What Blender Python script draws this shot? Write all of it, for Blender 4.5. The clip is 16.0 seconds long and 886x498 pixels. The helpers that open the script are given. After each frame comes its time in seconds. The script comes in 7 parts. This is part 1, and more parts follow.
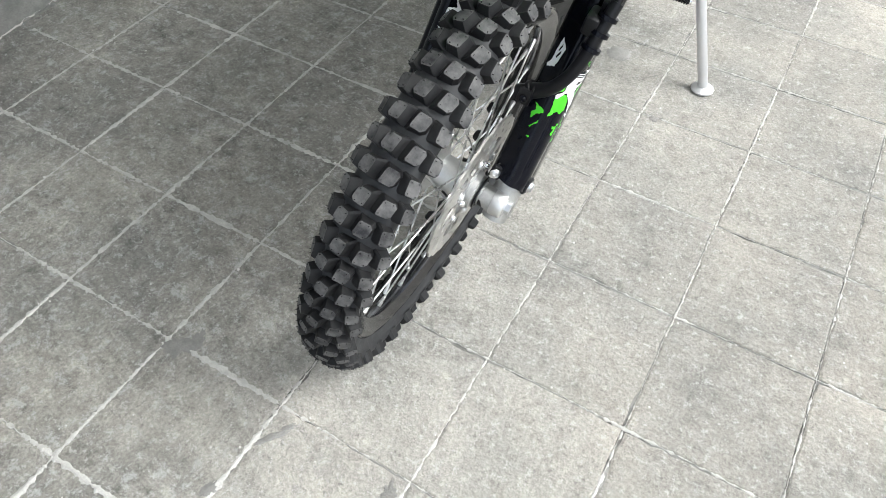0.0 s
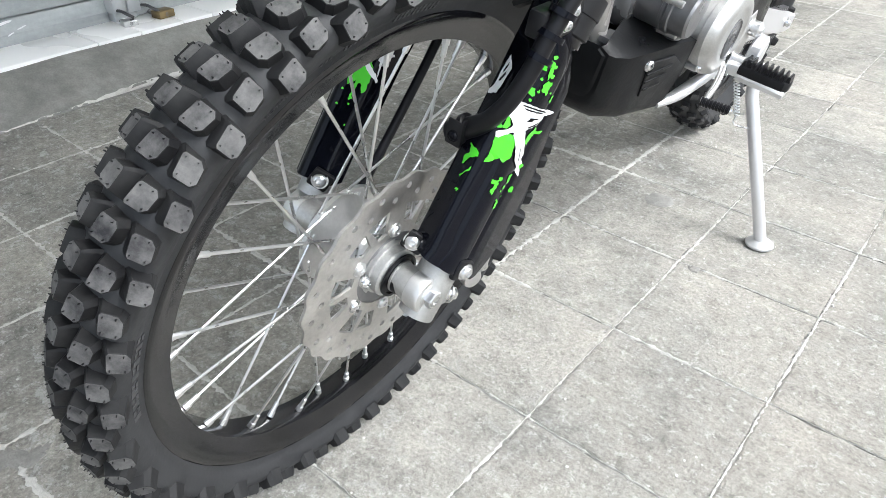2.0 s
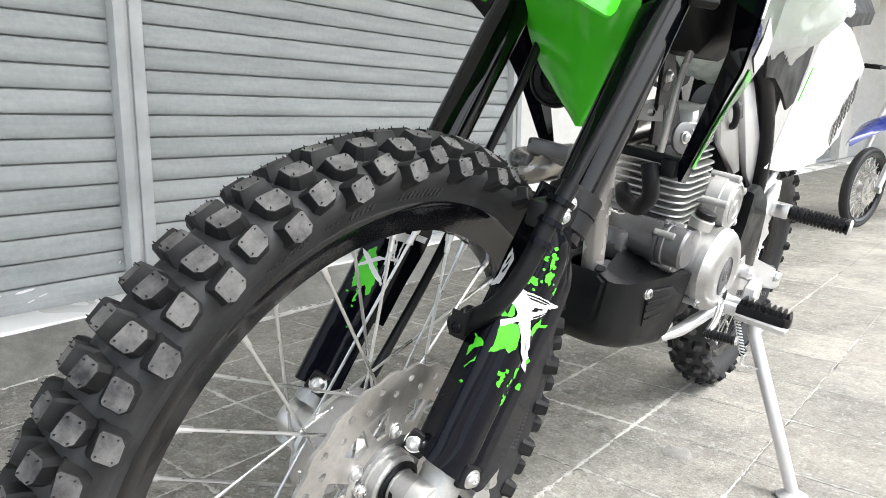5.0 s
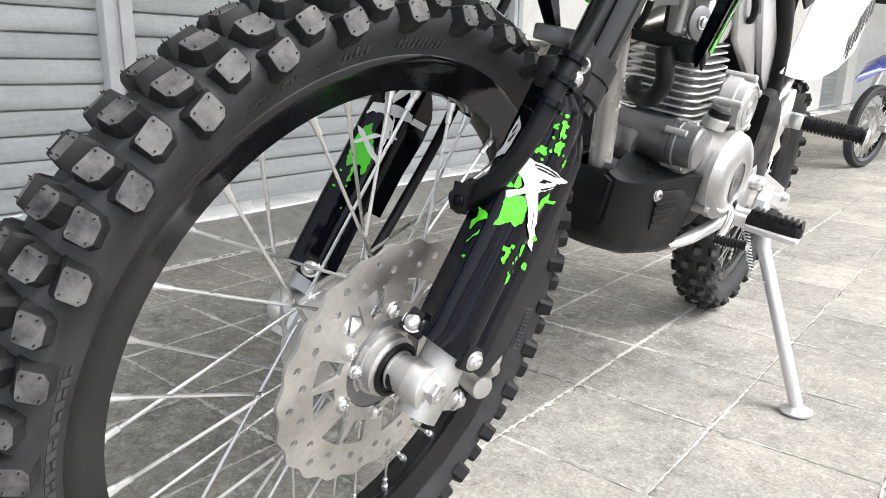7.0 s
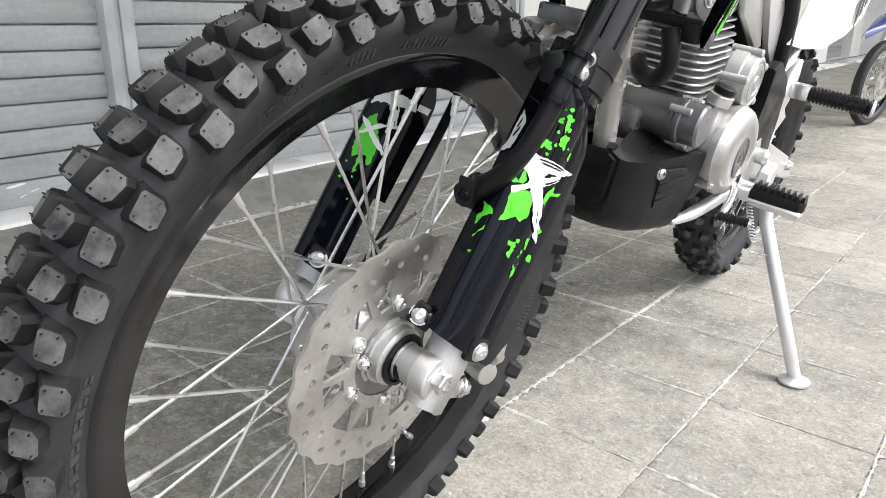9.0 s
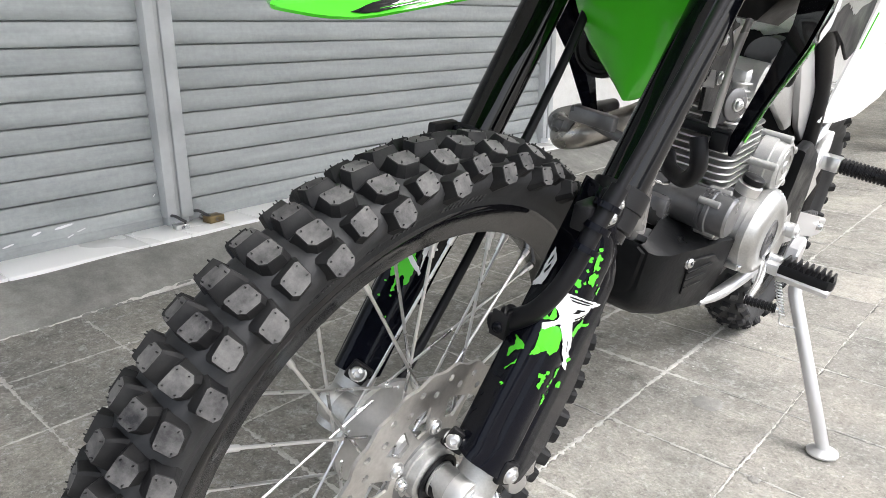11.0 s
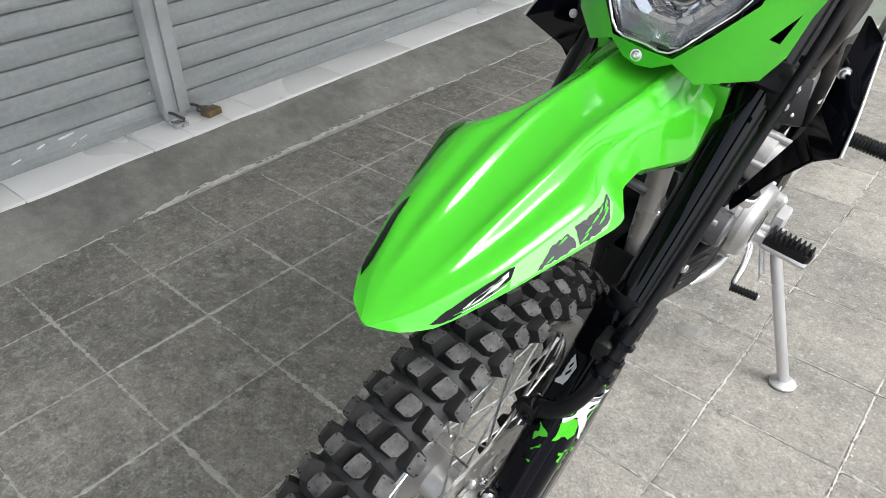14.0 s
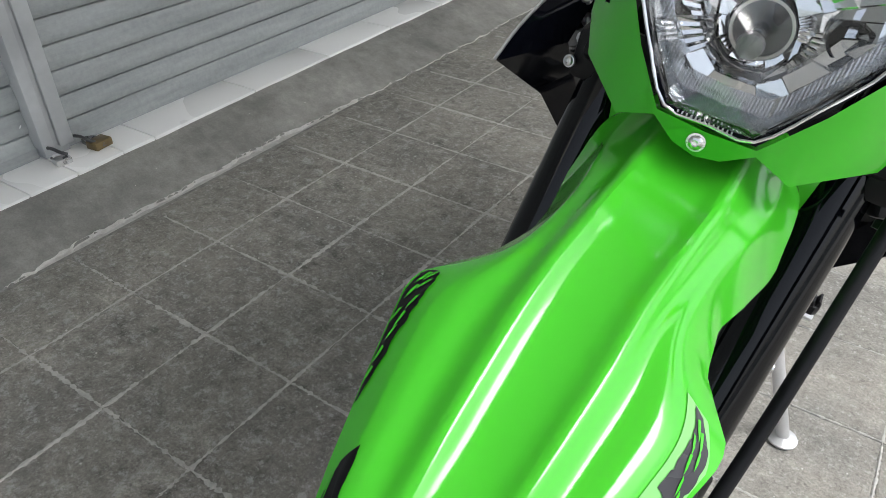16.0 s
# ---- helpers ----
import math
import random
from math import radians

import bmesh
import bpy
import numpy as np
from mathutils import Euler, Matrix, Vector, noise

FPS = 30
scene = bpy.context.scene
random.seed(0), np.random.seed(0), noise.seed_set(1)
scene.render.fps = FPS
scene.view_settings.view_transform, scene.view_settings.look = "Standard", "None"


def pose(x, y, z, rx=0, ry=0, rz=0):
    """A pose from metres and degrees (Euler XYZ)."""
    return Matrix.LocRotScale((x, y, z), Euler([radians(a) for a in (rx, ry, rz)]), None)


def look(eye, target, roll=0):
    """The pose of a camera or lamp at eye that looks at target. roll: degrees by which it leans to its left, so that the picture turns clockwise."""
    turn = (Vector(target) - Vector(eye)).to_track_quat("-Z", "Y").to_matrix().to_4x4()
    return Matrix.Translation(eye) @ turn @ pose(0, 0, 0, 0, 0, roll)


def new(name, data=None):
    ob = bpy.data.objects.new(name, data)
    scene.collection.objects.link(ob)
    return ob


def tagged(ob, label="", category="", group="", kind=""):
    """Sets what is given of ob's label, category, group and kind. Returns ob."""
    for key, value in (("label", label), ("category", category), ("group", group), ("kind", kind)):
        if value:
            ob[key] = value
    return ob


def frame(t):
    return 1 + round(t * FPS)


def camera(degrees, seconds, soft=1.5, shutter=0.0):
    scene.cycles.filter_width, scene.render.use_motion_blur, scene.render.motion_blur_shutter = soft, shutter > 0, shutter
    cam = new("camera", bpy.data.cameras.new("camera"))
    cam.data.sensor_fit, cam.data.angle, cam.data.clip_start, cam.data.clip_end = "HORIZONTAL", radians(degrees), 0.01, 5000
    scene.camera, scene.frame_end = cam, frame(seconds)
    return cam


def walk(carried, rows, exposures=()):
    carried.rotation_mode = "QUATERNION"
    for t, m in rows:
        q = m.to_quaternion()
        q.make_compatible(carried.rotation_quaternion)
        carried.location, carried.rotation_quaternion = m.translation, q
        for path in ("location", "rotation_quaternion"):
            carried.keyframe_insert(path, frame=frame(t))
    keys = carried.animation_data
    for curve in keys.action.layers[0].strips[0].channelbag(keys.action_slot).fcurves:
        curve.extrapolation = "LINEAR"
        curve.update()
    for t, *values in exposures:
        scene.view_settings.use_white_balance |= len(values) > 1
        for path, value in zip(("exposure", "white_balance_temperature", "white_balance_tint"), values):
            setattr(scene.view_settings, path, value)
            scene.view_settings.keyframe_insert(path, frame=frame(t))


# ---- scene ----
cam = camera(64.6, 16.0, soft=0.5)
PATH = [
    (0, (0.051, -0.038, 1.167), (-0.569, 1.041, -0.399), 0.8),
    (0.5, (0.141, -0.022, 1.169), (-0.5, 1.041, -0.399), 1.0),
    (1, (0.185, 0.152, 1.084), (-0.511, 1.208, -0.466), 1.1),
    (1.5, (0.161, 0.22, 0.93), (-0.692, 1.36, -0.474), 1.0),
    (2, (0.167, 0.194, 0.826), (-0.881, 1.465, -0.309), 0.9),
    (2.5, (0.188, 0.166, 0.799), (-0.994, 1.513, -0.087), 0.5),
    (3, (0.199, 0.162, 0.795), (-1.03, 1.559, 0.06), 0.7),
    (3.5, (0.191, 0.169, 0.783), (-1.089, 1.615, 0.263), 0.6),
    (3.7, (0.203, 0.172, 0.774), (-1.107, 1.637, 0.402), 0.5),
    (5.8, (0.171, 0.18, 0.701), (-1.078, 1.694, 0.314), 0.7),
    (6, (0.173, 0.182, 0.698), (-1.08, 1.688, 0.293), 0.5),
    (6.5, (0.173, 0.196, 0.673), (-1.078, 1.694, 0.234), 0.2),
    (7, (0.158, 0.201, 0.633), (-1.081, 1.687, 0.127), 0.7),
    (7.5, (0.168, 0.208, 0.647), (-1.063, 1.677, 0.076), 0.0),
    (8, (0.196, 0.24, 0.663), (-1.028, 1.704, 0.063), 0.1),
    (8.5, (0.157, 0.215, 0.667), (-1.057, 1.676, 0.041), 0.1),
    (8.7, (0.154, 0.203, 0.669), (-1.058, 1.665, 0.039), 0.3),
    (10.8, (0.142, 0.195, 0.732), (-1.143, 1.6, 0.121), 0.2),
    (11, (0.146, 0.198, 0.805), (-1.136, 1.601, 0.183), 0.2),
    (11.5, (0.173, 0.22, 0.944), (-1.094, 1.617, 0.279), 0.7),
    (12, (0.231, 0.205, 1.096), (-1.002, 1.568, 0.309), -0.2),
    (12.5, (0.254, 0.221, 1.148), (-0.906, 1.547, 0.2), 0.8),
    (13, (0.19, 0.217, 1.147), (-0.944, 1.465, 0.071), -0.1),
    (13.5, (0.118, 0.193, 1.16), (-1.001, 1.409, 0.033), -0.8),
    (14, (0.057, 0.206, 1.167), (-1.017, 1.447, 0.023), -0.1),
    (14.5, (-0.032, 0.309, 1.139), (-1.064, 1.576, -0.013), 0.4),
    (15, (-0.098, 0.391, 1.121), (-1.097, 1.677, -0.041), 0.2),
    (15.5, (-0.143, 0.431, 1.118), (-1.101, 1.742, -0.051), 0.1),
    (16, (-0.152, 0.424, 1.131), (-1.058, 1.771, -0.036), 0.2),
]
walk(cam, [(t, look(eye, target, roll)) for t, eye, target, roll in PATH], exposures=((0, 1.44, 6300, 6), (1, 1.42, 6300, 6), (2, 1.63, 6200, 7), (3.5, 1.73, 6350, 7), (7, 1.69, 6500, 10), (8.7, 1.54, 6500, 10), (11, 1.50, 6500, 10), (12, 1.11, 6500, 9), (14, 1.1, 6450, 9), (16, 0.88, 6400, 8)))

# ---- world, sun and exposure ----
world = bpy.data.worlds.new("overcast_sky")
scene.world = world
world.use_nodes = True
wn, wl = world.node_tree.nodes, world.node_tree.links
wn.clear()
sky = wn.new("ShaderNodeTexSky")
sky.sky_type = "NISHITA"
sky.sun_disc = False
sky.sun_elevation, sky.sun_rotation = radians(54), radians(75)
sky.air_density, sky.dust_density, sky.ozone_density = 1.0, 4.0, 1.0
veil = wn.new("ShaderNodeHueSaturation")
veil.inputs["Saturation"].default_value = 0.45
bg = wn.new("ShaderNodeBackground")
bg.inputs["Strength"].default_value = 0.15
wo = wn.new("ShaderNodeOutputWorld")
wl.new(sky.outputs[0], veil.inputs["Color"])
wl.new(veil.outputs[0], bg.inputs["Color"])
wl.new(bg.outputs[0], wo.inputs["Surface"])

sun = new("sun", bpy.data.lights.new("sun", "SUN"))
sun.data.energy, sun.data.angle, sun.data.color = 1.25, radians(26), (0.985, 0.985, 1.0)
sun.matrix_world = look((5.8, 1.6, 8.4), (0, 0, 0))


# ---- materials ----
def material(name):
    m = bpy.data.materials.new(name)
    m.use_nodes = True
    nt = m.node_tree
    return m, nt, nt.nodes["Principled BSDF"]


def nd(nt, kind, **values):
    n = nt.nodes.new(kind)
    for key, value in values.items():
        n.inputs[key].default_value = value
    return n


def coords(nt, scale=1.0, own=False):
    """Object places, in metres; own: shifted for each object."""
    tc = nt.nodes.new("ShaderNodeTexCoord")
    mp = nd(nt, "ShaderNodeMapping")
    mp.inputs["Scale"].default_value = (scale, scale, scale)
    if own:
        info = nt.nodes.new("ShaderNodeObjectInfo")
        mul = nt.nodes.new("ShaderNodeMath")
        mul.operation = "MULTIPLY"
        mul.inputs[1].default_value = 37.0
        nt.links.new(info.outputs["Random"], mul.inputs[0])
        comb = nt.nodes.new("ShaderNodeCombineXYZ")
        for i in range(3):
            nt.links.new(mul.outputs[0], comb.inputs[i])
        nt.links.new(comb.outputs[0], mp.inputs["Location"])
    nt.links.new(tc.outputs["Object"], mp.inputs["Vector"])
    return mp.outputs[0]


def noise_tex(nt, vec, scale, detail=4.0, rough=0.55):
    n = nd(nt, "ShaderNodeTexNoise", Scale=scale, Detail=detail, Roughness=rough)
    nt.links.new(vec, n.inputs["Vector"])
    return n.outputs["Fac"]


def ramp(nt, fac, stops):
    r = nt.nodes.new("ShaderNodeValToRGB")
    els = r.color_ramp.elements
    while len(els) < len(stops):
        els.new(0.5)
    for e, (p, c) in zip(els, stops):
        e.position, e.color = p, (*c, 1)
    nt.links.new(fac, r.inputs[0])
    return r.outputs[0]


def mix(nt, a, b, fac, mode="MIX"):
    m = nt.nodes.new("ShaderNodeMix")
    m.data_type, m.blend_type = "RGBA", mode
    for sock, v in ((m.inputs[0], fac), (m.inputs[6], a), (m.inputs[7], b)):
        if isinstance(v, (int, float)):
            sock.default_value = v
        elif isinstance(v, tuple):
            sock.default_value = (*v, 1)
        else:
            nt.links.new(v, sock)
    return m.outputs[2]


def bump(nt, bsdf, height, strength, dist):
    b = nd(nt, "ShaderNodeBump", Strength=strength, Distance=dist)
    nt.links.new(height, b.inputs["Height"])
    nt.links.new(b.outputs[0], bsdf.inputs["Normal"])


def simple(name, colour, rough=0.5, metal=0.0, vary=0.12, grain=60.0, relief=0.0, coat=0.0, own=True, rvary=0.15, spec=0.5):
    """A painted, plastic or metal surface with grain and slight wear at two scales."""
    m, nt, p = material(name)
    v = coords(nt, own=own)
    fine, broad = noise_tex(nt, v, grain), noise_tex(nt, v, grain / 9, 3)
    lo = tuple(c * (1 - vary) for c in colour)
    hi = tuple(min(1, c * (1 + vary)) for c in colour)
    c1 = ramp(nt, broad, ((0.35, lo), (0.65, hi)))
    c2 = mix(nt, c1, fine, vary * 0.5, "OVERLAY")
    nt.links.new(c2, p.inputs["Base Color"])
    p.inputs["Metallic"].default_value = metal
    r = ramp(nt, broad, ((0.3, (max(0, rough - rvary),) * 3), (0.7, (min(1, rough + rvary),) * 3)))
    nt.links.new(r, p.inputs["Roughness"])
    p.inputs["Coat Weight"].default_value = coat
    p.inputs["Specular IOR Level"].default_value = spec
    p.inputs["Coat Roughness"].default_value = 0.06
    if relief:
        bump(nt, p, fine, 0.5, relief)
    return m


def tile_material():
    """Worn grey cement floor tile: mottled, stained, pitted, each a little different."""
    m, nt, p = material("cement_tile")
    geo = nt.nodes.new("ShaderNodeNewGeometry")
    v = geo.outputs["Position"]
    info = nt.nodes.new("ShaderNodeObjectInfo")
    broad = noise_tex(nt, v, 2.6, 6, 0.62)
    patch = noise_tex(nt, v, 9.0, 9, 0.68)
    fine = noise_tex(nt, v, 150.0, 5, 0.7)
    speck = noise_tex(nt, v, 420.0, 2, 0.5)
    base = ramp(nt, broad, ((0.34, (0.245, 0.246, 0.239)), (0.64, (0.365, 0.358, 0.340))))
    base = mix(nt, base, ramp(nt, patch, ((0.36, (0.30, 0.30, 0.295)), (0.47, (0.5, 0.5, 0.5)), (0.54, (0.5, 0.5, 0.5)), (0.66, (0.68, 0.68, 0.675)))), 0.42, "OVERLAY")
    base = mix(nt, base, ramp(nt, fine, ((0.38, (0.12, 0.12, 0.12)), (0.50, (0.5, 0.5, 0.5)), (0.62, (0.88, 0.88, 0.88)))), 0.24, "OVERLAY")
    worn = noise_tex(nt, v, 34.0, 9, 0.78)
    base = mix(nt, base, ramp(nt, worn, ((0.40, (0.24, 0.24, 0.24)), (0.46, (0.5, 0.5, 0.5)), (0.55, (0.5, 0.5, 0.5)), (0.61, (0.76, 0.76, 0.76)))), 0.42, "OVERLAY")
    # brown dust tint towards the open side; its darkening offsets bright light in the colour
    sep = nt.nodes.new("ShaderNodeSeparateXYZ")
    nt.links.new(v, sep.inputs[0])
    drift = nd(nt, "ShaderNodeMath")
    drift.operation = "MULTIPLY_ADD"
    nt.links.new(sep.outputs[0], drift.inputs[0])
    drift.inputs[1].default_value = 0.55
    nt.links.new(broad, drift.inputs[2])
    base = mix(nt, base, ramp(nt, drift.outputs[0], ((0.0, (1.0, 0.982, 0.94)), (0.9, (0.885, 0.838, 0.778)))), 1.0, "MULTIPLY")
    base = mix(nt, base, ramp(nt, info.outputs["Random"], ((0.0, (0.45, 0.45, 0.45)), (1.0, (0.56, 0.56, 0.555)))), 0.9, "OVERLAY")
    # grime and canopy shade coloured into the wall half, worn to pale cement in scuffs
    grime_shade = ramp(nt, drift.outputs[0], ((0.12, (1, 1, 1)), (0.36, (0, 0, 0))))
    base = mix(nt, base, (0.77, 0.765, 0.75), grime_shade, "MULTIPLY")
    flake = ramp(nt, noise_tex(nt, v, 19.0, 13, 0.84), ((0.40, (0.16, 0.16, 0.16)), (0.47, (0.45, 0.45, 0.45)), (0.53, (0.53, 0.53, 0.53)), (0.59, (0.86, 0.86, 0.85))))
    base = mix(nt, base, flake, mix(nt, (0.10, 0.10, 0.10), ramp(nt, noise_tex(nt, v, 4.2, 5, 0.6), ((0.38, (0.22, 0.22, 0.22)), (0.62, (0.75, 0.75, 0.75)))), grime_shade), "OVERLAY")
    pale = ramp(nt, noise_tex(nt, v, 24.0, 10, 0.84), ((0.545, (0, 0, 0)), (0.575, (1, 1, 1))))
    pale = mix(nt, pale, grime_shade, 0.8, "MULTIPLY")
    base = mix(nt, base, (0.44, 0.44, 0.43), mix(nt, (0, 0, 0), pale, 0.60))
    scuff = ramp(nt, noise_tex(nt, v, 58.0, 8, 0.78), ((0.565, (0, 0, 0)), (0.585, (1, 1, 1))))
    base = mix(nt, base, (0.47, 0.46, 0.44), mix(nt, (0, 0, 0), scuff, 0.55))
    pit = ramp(nt, noise_tex(nt, v, 71.0, 5, 0.7), ((0.610, (0, 0, 0)), (0.635, (1, 1, 1))))
    base = mix(nt, base, (0.12, 0.115, 0.105), mix(nt, (0, 0, 0), pit, 0.55))
    stain = ramp(nt, noise_tex(nt, v, 6.5, 9, 0.78), ((0.56, (0, 0, 0)), (0.70, (1, 1, 1))))
    base = mix(nt, base, (0.15, 0.147, 0.135), mix(nt, (0, 0, 0), stain, 0.75))
    dark = ramp(nt, speck, ((0.64, (0, 0, 0)), (0.72, (1, 1, 1))))
    base = mix(nt, base, (0.09, 0.088, 0.083), mix(nt, (0, 0, 0), dark, 0.3))
    light = ramp(nt, noise_tex(nt, v, 330.0, 2, 0.5), ((0.66, (0, 0, 0)), (0.74, (1, 1, 1))))
    base = mix(nt, base, (0.62, 0.61, 0.59), mix(nt, (0, 0, 0), light, 0.25))
    nt.links.new(base, p.inputs["Base Color"])
    p.inputs["Specular IOR Level"].default_value = 0.3
    r = ramp(nt, patch, ((0.3, (0.55,) * 3), (0.7, (0.85,) * 3)))
    nt.links.new(r, p.inputs["Roughness"])
    h = mix(nt, fine, patch, 0.4)
    bump(nt, p, mix(nt, h, worn, 0.35), 1.0, 0.011)
    return m


def concrete_material(name, lo, hi, rough=0.75, relief=0.004, scale=1.0):
    m, nt, p = material(name)
    geo = nt.nodes.new("ShaderNodeNewGeometry")
    v = geo.outputs["Position"]
    broad, patch, fine = noise_tex(nt, v, 1.7 * scale, 6, 0.62), noise_tex(nt, v, 13 * scale, 6, 0.7), noise_tex(nt, v, 120 * scale, 4, 0.6)
    c = ramp(nt, broad, ((0.3, lo), (0.7, hi)))
    c = mix(nt, c, ramp(nt, patch, ((0.3, (0.36,) * 3), (0.7, (0.64,) * 3))), 0.7, "OVERLAY")
    c = mix(nt, c, ramp(nt, fine, ((0.3, (0.38,) * 3), (0.7, (0.62,) * 3))), 0.5, "OVERLAY")
    nt.links.new(c, p.inputs["Base Color"])
    p.inputs["Roughness"].default_value = rough
    bump(nt, p, mix(nt, fine, patch, 0.4), 0.5, relief)
    return m


def mortar_material():
    """Joint filler: paler and sandy in some stretches, dark and dirty in others, darkened for the shadow lines in the
    gaps.
    """
    m, nt, p = material("joint_mortar")
    geo = nt.nodes.new("ShaderNodeNewGeometry")
    v = geo.outputs["Position"]
    a, b = noise_tex(nt, v, 5.0, 6, 0.7), noise_tex(nt, v, 60, 6, 0.75)
    sep = nt.nodes.new("ShaderNodeSeparateXYZ")
    nt.links.new(v, sep.inputs[0])
    drift = nd(nt, "ShaderNodeMath")
    drift.operation = "MULTIPLY_ADD"
    nt.links.new(sep.outputs[0], drift.inputs[0])
    drift.inputs[1].default_value = 0.04
    nt.links.new(a, drift.inputs[2])
    c = ramp(nt, drift.outputs[0], ((0.44, (0.24, 0.235, 0.22)), (0.60, (0.10, 0.096, 0.088))))
    c = mix(nt, c, ramp(nt, b, ((0.3, (0.3,) * 3), (0.7, (0.7,) * 3))), 0.7, "OVERLAY")
    nt.links.new(c, p.inputs["Base Color"])
    p.inputs["Roughness"].default_value = 0.9
    bump(nt, p, b, 0.6, 0.004)
    return m


def shutter_material():
    """Grey-painted steel slats, slightly streaked with dust and rust-brown at small spots."""
    m, nt, p = material("shutter_paint")
    geo = nt.nodes.new("ShaderNodeNewGeometry")
    mp = nd(nt, "ShaderNodeMapping")
    mp.inputs["Scale"].default_value = (1.0, 1.0, 9.0)
    nt.links.new(geo.outputs["Position"], mp.inputs["Vector"])
    v = mp.outputs[0]
    streak, fine = noise_tex(nt, v, 2.2, 6, 0.65), noise_tex(nt, geo.outputs["Position"], 55, 5, 0.7)
    c = ramp(nt, streak, ((0.3, (0.258, 0.278, 0.278)), (0.7, (0.382, 0.403, 0.403))))
    c = mix(nt, c, ramp(nt, fine, ((0.3, (0.42,) * 3), (0.7, (0.58,) * 3))), 0.6, "OVERLAY")
    info = nt.nodes.new("ShaderNodeObjectInfo")
    c = mix(nt, c, ramp(nt, info.outputs["Random"], ((0, (0.46,) * 3), (1, (0.55,) * 3))), 0.8, "OVERLAY")
    nt.links.new(c, p.inputs["Base Color"])
    r = ramp(nt, streak, ((0.3, (0.38,) * 3), (0.7, (0.6,) * 3)))
    nt.links.new(r, p.inputs["Roughness"])
    bump(nt, p, noise_tex(nt, geo.outputs["Position"], 6, 3), 0.25, 0.01)
    return m


def clear_sheet(name, rough=0.03, tint=(0.96, 0.965, 0.97)):
    """Thin clear plastic: see-through, with gloss that grows towards grazing."""
    m, nt, p = material(name)
    nt.nodes.remove(p)
    tr, gl, fr, mx = nt.nodes.new("ShaderNodeBsdfTransparent"), nd(nt, "ShaderNodeBsdfGlossy", Roughness=rough), nd(nt, "ShaderNodeLayerWeight", Blend=0.5), nt.nodes.new("ShaderNodeMixShader")
    tr.inputs["Color"].default_value = (*tint, 1)
    sq, gain = nt.nodes.new("ShaderNodeMath"), nt.nodes.new("ShaderNodeMath")
    sq.operation, gain.operation = "POWER", "MULTIPLY_ADD"
    sq.inputs[1].default_value, gain.inputs[1].default_value, gain.inputs[2].default_value = 4.0, 0.8, 0.035
    nt.links.new(fr.outputs["Facing"], sq.inputs[0])
    nt.links.new(sq.outputs[0], gain.inputs[0])
    nt.links.new(gain.outputs[0], mx.inputs[0])
    nt.links.new(tr.outputs[0], mx.inputs[1])
    nt.links.new(gl.outputs[0], mx.inputs[2])
    nt.links.new(mx.outputs[0], nt.nodes["Material Output"].inputs["Surface"])
    return m


def brushed_metal(name, colour, rough=0.32, grain=90.0):
    m, nt, p = material(name)
    v = coords(nt)
    a, b = noise_tex(nt, v, grain, 4, 0.7), noise_tex(nt, v, 14, 4)
    c = mix(nt, ramp(nt, b, ((0.3, tuple(x * 0.8 for x in colour)), (0.7, colour))), ramp(nt, a, ((0.3, (0.4,) * 3), (0.7, (0.6,) * 3))), 0.5, "OVERLAY")
    nt.links.new(c, p.inputs["Base Color"])
    p.inputs["Metallic"].default_value = 1.0
    r = ramp(nt, b, ((0.3, (rough * 0.75,) * 3), (0.7, (min(1, rough * 1.35),) * 3)))
    nt.links.new(r, p.inputs["Roughness"])
    bump(nt, p, a, 0.15, 0.001)
    return m


def rubber_material(name, lo, hi, rough=0.6, spec=0.22):
    m, nt, p = material(name)
    p.inputs["Specular IOR Level"].default_value = spec
    v = coords(nt, own=True)
    a, b = noise_tex(nt, v, 35, 6, 0.7), noise_tex(nt, v, 220, 3)
    c = ramp(nt, a, ((0.32, lo), (0.7, hi)))
    nt.links.new(c, p.inputs["Base Color"])
    r = ramp(nt, a, ((0.3, (rough - 0.12,) * 3), (0.7, (rough + 0.15,) * 3)))
    nt.links.new(r, p.inputs["Roughness"])
    bump(nt, p, mix(nt, a, b, 0.5), 0.35, 0.0012)
    return m


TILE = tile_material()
MORTAR = mortar_material()
BAND = concrete_material("old_concrete", (0.155, 0.154, 0.143), (0.345, 0.339, 0.316), relief=0.008, scale=1.6)
GROUND = concrete_material("yard_concrete", (0.40, 0.395, 0.38), (0.52, 0.51, 0.49))
CRACK = concrete_material("crack_filler", (0.45, 0.44, 0.42), (0.66, 0.645, 0.61), 0.9, 0.006, 2.5)
PLASTER = concrete_material("white_plaster", (0.70, 0.69, 0.66), (0.80, 0.79, 0.76), 0.8, 0.002)
RIDGEMORTAR = concrete_material("ridge_mortar", (0.38, 0.372, 0.352), (0.52, 0.508, 0.48), 0.9, 0.006, 4.0)
SPILL = concrete_material("spilt_mortar", (0.16, 0.156, 0.147), (0.28, 0.273, 0.256), 0.9, 0.008, 3.0)
SHUTTER = shutter_material()
RAILPAINT = simple("rail_paint", (0.45, 0.465, 0.47), 0.5, 0.0, 0.15, 40, 0.0008)
WHITETILE = simple("white_ceramic", (0.88, 0.88, 0.87), 0.28, 0, 0.05, 12, 0, 0.3)
CHIP = simple("bare_chip", (0.74, 0.75, 0.75), 0.7, 0, 0.1, 50)
BRASS = simple("aged_brass", (0.17, 0.125, 0.06), 0.4, 0.6, 0.4, 80)
STEEL = brushed_metal("zinc_steel", (0.74, 0.74, 0.74), 0.28)
ALU = brushed_metal("cast_aluminium", (0.76, 0.76, 0.755), 0.40, 220)
